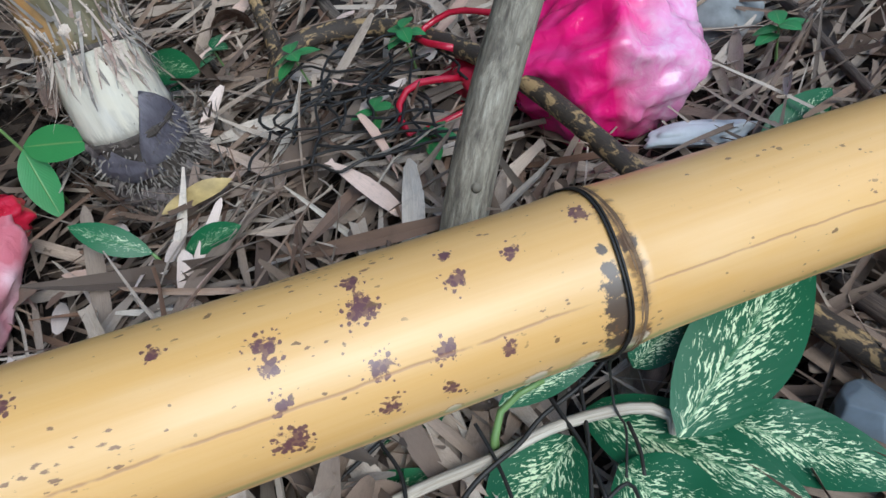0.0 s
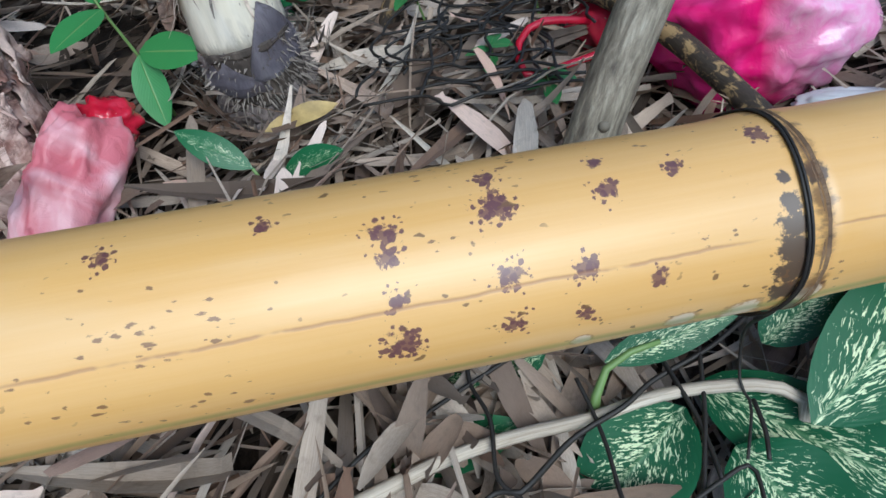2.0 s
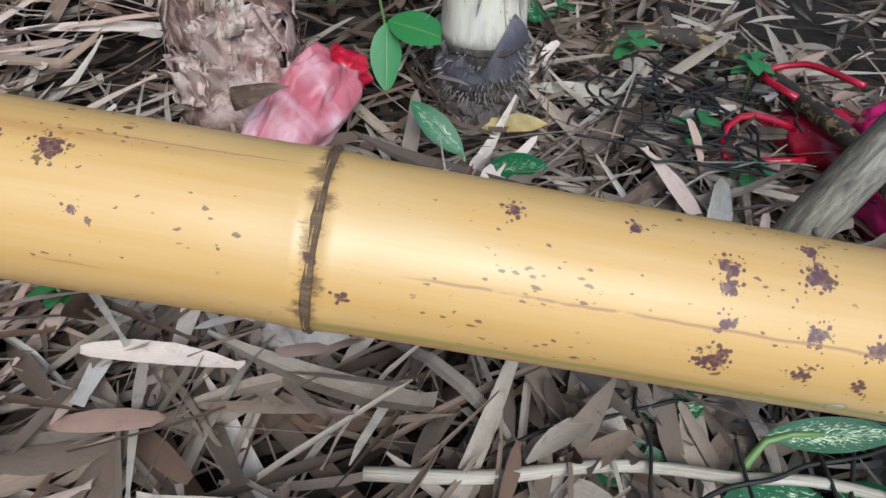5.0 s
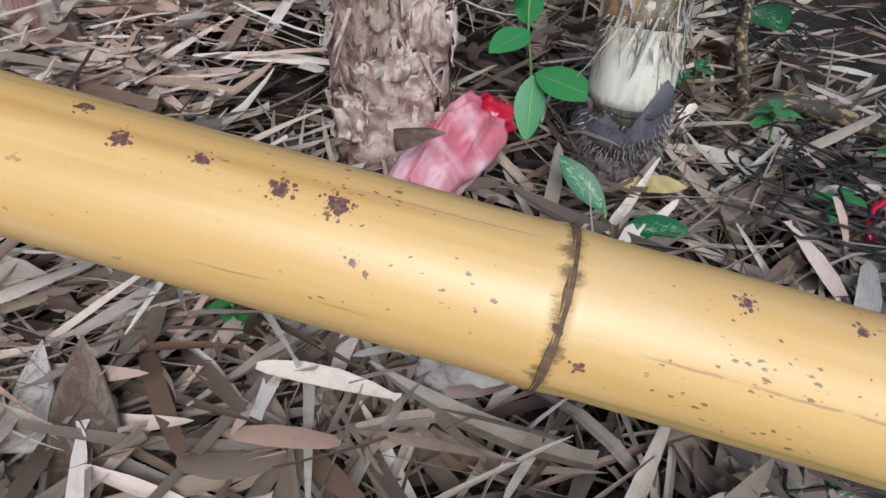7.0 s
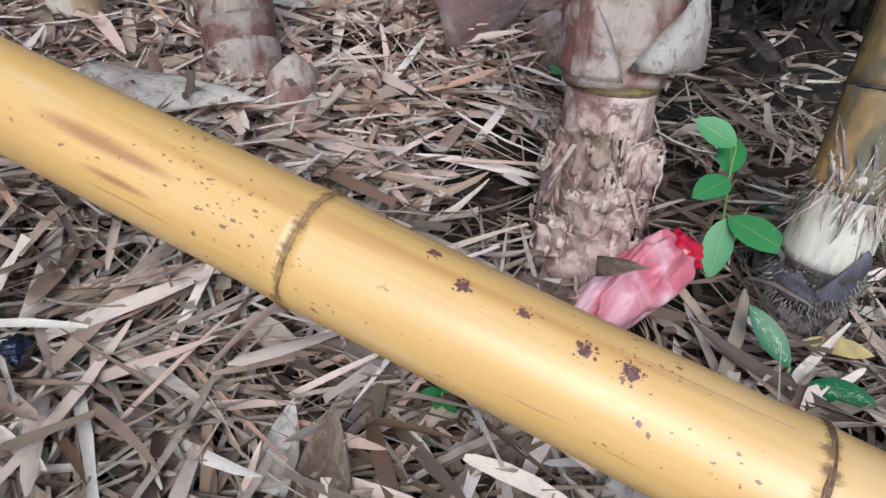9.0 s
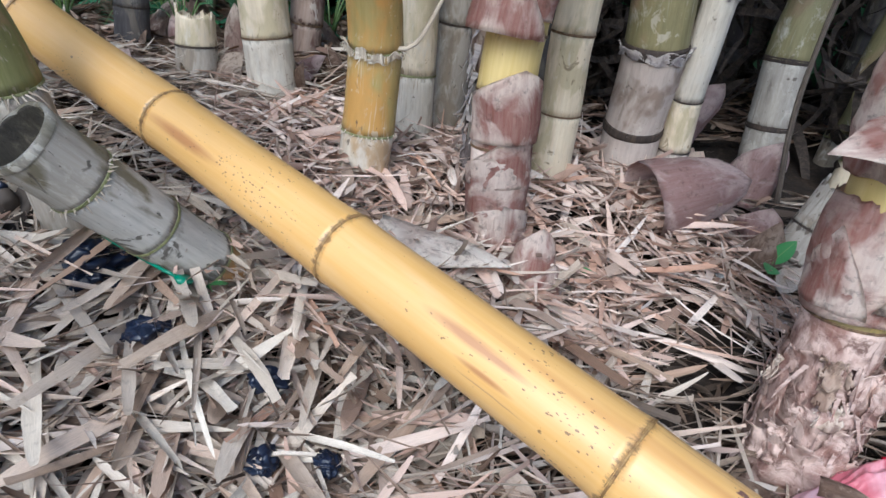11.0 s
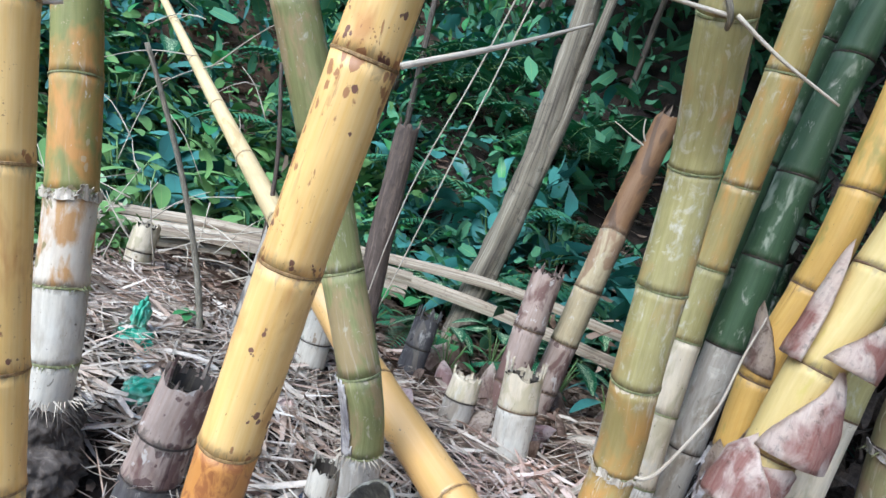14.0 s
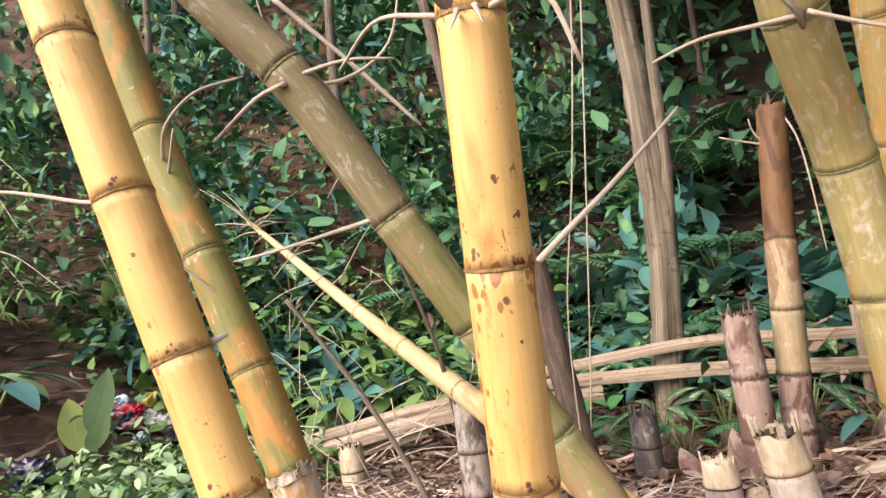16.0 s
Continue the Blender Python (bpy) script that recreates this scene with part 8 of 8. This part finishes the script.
# ---- twigs on the culms ----
TWIGS = [("golden_culm", [((-0.94, 0.625, 1.405), (-0.86, 0.60, 1.40), (-0.832, 0.60, 1.312)), ((-0.95, 0.64, 1.41), (-1.02, 0.70, 1.46), (-1.112, 0.75, 1.50), (-1.20, 0.80, 1.47)), ((-0.918, 0.645, 1.128), (-0.83, 0.77, 1.22), (-0.746, 0.90, 1.318)), ((-0.95, 0.60, 1.405), (-0.955, 0.585, 1.38)), ((-0.93, 0.60, 1.405), (-0.92, 0.585, 1.375))]),
         ("golden_culm.001", [((-1.555, 0.712, 1.335), (-1.62, 0.70, 1.345), (-1.80, 0.70, 1.40), (-1.95, 0.68, 1.42))]),
         ("olive_culm", [((-0.535, 1.10, 1.465), (-0.61, 1.10, 1.468), (-0.691, 1.10, 1.470), (-0.767, 1.10, 1.452)), ((-0.53, 1.09, 1.465), (-0.48, 1.1, 1.44), (-0.423, 1.1, 1.41), (-0.33, 1.1, 1.37)), ((-0.36, 1.47, 0.585), (-0.32, 1.47, 0.60), (-0.26, 1.48, 0.72), (-0.225, 1.5, 0.80), (-0.21, 1.5, 0.92), (-0.19, 1.5, 1.02))]),
         ("leaning_green_culm", [((-1.25, 0.965, 1.27), (-1.33, 1.0, 1.27), (-1.6, 1.1, 1.27), (-1.871, 1.2, 1.284)), ((-1.35, 0.87, 1.52), (-1.28, 0.95, 1.52), (-1.20, 1.0, 1.58), (-1.16, 1.0, 1.68)), ((-1.34, 0.87, 1.51), (-1.40, 0.87, 1.50), (-1.52, 0.9, 1.46)), ((-1.34, 0.88, 1.52), (-1.25, 0.92, 1.54), (-1.17, 0.95, 1.53))]),
         ("mottled_culm", [((-1.80, 1.07, 1.52), (-1.72, 1.0, 1.56), (-1.62, 0.98, 1.60), (-1.5, 0.98, 1.60)), ((-1.80, 1.08, 1.48), (-1.7, 1.0, 1.55)), ((-1.70, 1.08, 1.2), (-1.78, 1.0, 1.32))]),
         ("broken_culm.001", [((-0.44, 2.40, 1.48), (-0.50, 2.38, 1.50), (-0.60, 2.36, 1.54)), ((-0.44, 2.40, 1.47), (-0.49, 2.38, 1.53), (-0.50, 2.36, 1.58)), ((-0.40, 2.40, 1.60), (-0.36, 2.38, 1.45), (-0.35, 2.38, 1.1))])]
stick("branch", [(-0.535, 1.12, 1.45), (-0.545, 1.09, 1.475), (-0.627, 1.07, 1.582), (-0.781, 1.03, 1.667), (-0.94, 1.0, 1.72), (-1.2, 0.98, 1.80)], 0.006, 0.0042, BARK, bpy.data.objects["olive_culm"], "reddish-brown bare branch", segs=9, step=0.02)
for owner, runs in TWIGS:
    for run in runs:
        ln = sum((Vector(b) - Vector(a)).length for a, b in zip(run, run[1:]))
        stick("twig", run, 0.0044 if ln > 0.12 else 0.0035, 0.0022 if ln > 0.06 else 0.0008, TWIG, bpy.data.objects[owner], segs=7, step=0.02, wob=0.25)
for run, r, lab in (([(-1.49, 1.1, 1.81), (-1.36, 1.15, 1.65), (-1.235, 1.2, 1.485)], 0.006, "straight dry twig hanging among the culms"), ([(-0.90, 1.6, 2.2), (-0.929, 1.6, 1.83), (-1.0, 1.6, 1.4), (-1.075, 1.6, 1.03), (-1.1, 1.6, 0.6)], 0.0025, "thin dry vine hanging among the culms"), ([(-0.90, 2.0, 2.3), (-0.937, 2.0, 2.0), (-1.08, 2.0, 1.04), (-1.15, 2.0, 0.6)], 0.003, "thin dry vine hanging among the culms"), ([(-1.55, 1.75, 0.42), (-1.62, 1.74, 0.62), (-1.72, 1.68, 0.88), (-1.83, 1.58, 1.136), (-1.86, 1.55, 1.2)], 0.010, "bare dead reed leaning in the litter"), ([(-1.7, 1.3, 2.2), (-1.68, 1.4, 1.8), (-1.6, 1.5, 1.55), (-1.65, 1.5, 1.45)], 0.003, "thin dry vine hanging among the culms")):
    o = thing("dry_vine" if "vine" in lab else "dry_twig", run[0], lab, "twig", "dry twigs")
    stick("shaft", run, r, r * 0.7, TWIG if "reed" not in lab else BARK, o, segs=7, step=0.03)
spray = thing("dry_twig_spray", (-1.45, 1.9, 0.85), "tangle of thin dry bamboo twigs behind the culms", "twigs", "dry twigs")
for i in range(26):
    a = Vector((rng.uniform(-2.5, -1.6), rng.uniform(1.9, 2.6), rng.uniform(0.5, 1.5)))
    d = Vector((rng.uniform(-0.4, 0.4), rng.uniform(-0.1, 0.1), rng.uniform(-0.3, 0.3)))
    stick("twig", [tuple(a), tuple(a + d * 0.5 + Vector((0, 0, 0.03))), tuple(a + d)], 0.0028, 0.0012, TWIG, spray, segs=5, step=0.05)
for i in range(34):
    a = Vector((rng.uniform(-2.5, -1.55), rng.uniform(2.05, 2.5), rng.uniform(0.45, 0.85)))
    yaw, up = rng.uniform(0, 6.283), rng.uniform(-0.7, 0.9)
    d = Vector((math.cos(yaw), 0.4 * math.sin(yaw), up)).normalized() * rng.uniform(0.15, 0.45)
    stick("twig", [tuple(a), tuple(a + d * 0.5 + Vector((0, 0, rng.uniform(-0.03, 0.03)))), tuple(a + d)], 0.0034, 0.0014, TWIG, spray, segs=5, step=0.05)
tip = Vector(FALLEN[-1])
for i in range(18):
    a = tip.lerp(Vector(FALLEN[-2]), rng.uniform(0.0, 0.28))
    d = Vector((rng.uniform(-0.35, 0.2), rng.uniform(-0.15, 0.25), rng.uniform(-0.12, 0.3)))
    stick("dry_branchlet", [tuple(a), tuple(a + d * 0.5 + Vector((0, 0, 0.02))), tuple(a + d)], 0.0038, 0.0014, TWIG, bpy.data.objects["fallen_bamboo_culm"], segs=5, step=0.05)
seedling((-1.11, 2.62, 0.44), 3, 0.10, 0.2, LEAF, "young plant with long bright green leaves by the fence", droop=0.6)

o = thing("dry_twig", (-1.54, 1.9, 0.40), "reddish dead stick standing behind the fallen culm", "twig", "dry twigs")
stick("shaft", [(-1.50, 1.9, 0.38), (-1.554, 1.9, 0.949), (-1.653, 1.9, 1.314)], 0.009, 0.006, DARKWOOD, o, segs=8, step=0.04)
HEAP = ((TRASHWHITE, "crumpled white wrapper in a heap of rubbish"), (TRASHBLUE, "crumpled pale blue wrapper in a heap of rubbish"), (TRASHGREY, "crumpled grey wrapper in a heap of rubbish"), (REDFILM, "crumpled red film in a heap of rubbish"), (TRASHWHITE, "crumpled white wrapper in a heap of rubbish"), (NAVYPL, "crumpled dark plastic bag in a heap of rubbish"), (TRASHYELLOW, "crumpled yellow wrapper in a heap of rubbish"), (FADEDFILM, "crumpled faded red film in a heap of rubbish"))
for i in range(34):
    x, y, s = rng.gauss(-3.72, 0.13), rng.gauss(2.96, 0.16), rng.uniform(0.05, 0.11)
    m, lab = HEAP[i % 8]
    crumple("discarded_wrapper", (x, y, h(x, y) + s * 0.4), (s * 0.75, s * 0.55, s * 0.36), m, lab, "wrapper", folds=0.5, seed=float(i), turn=(rng.uniform(-25, 25), rng.uniform(-25, 25), rng.uniform(0, 360)), group="rubbish heap", facets=18)
crumple("discarded_bag", (-3.55, 1.98, h(-3.55, 1.98) + 0.09), (0.10, 0.08, 0.07), NAVYPL, "crumpled dark blue plastic bag on the bank", "plastic bag", folds=0.5, seed=4.4)
stick("branch_stub", [(-0.945, 0.625, 1.40), (-0.972, 0.60, 1.444), (-0.979, 0.58, 1.492), (-1.01, 0.56, 1.56), (-1.08, 0.53, 1.66)], 0.013, 0.009, DARKWOOD, bpy.data.objects["golden_culm"], "reddish-brown broken branch", segs=10, step=0.02)
stick("branch_stub", [(-1.488, 0.740, 1.100), (-1.457, 0.762, 1.102), (-1.440, 0.772, 1.110)], 0.008, 0.004, SHEATHPALE, bpy.data.objects["golden_culm.001"], "short whitish branch stub", segs=9, step=0.01)
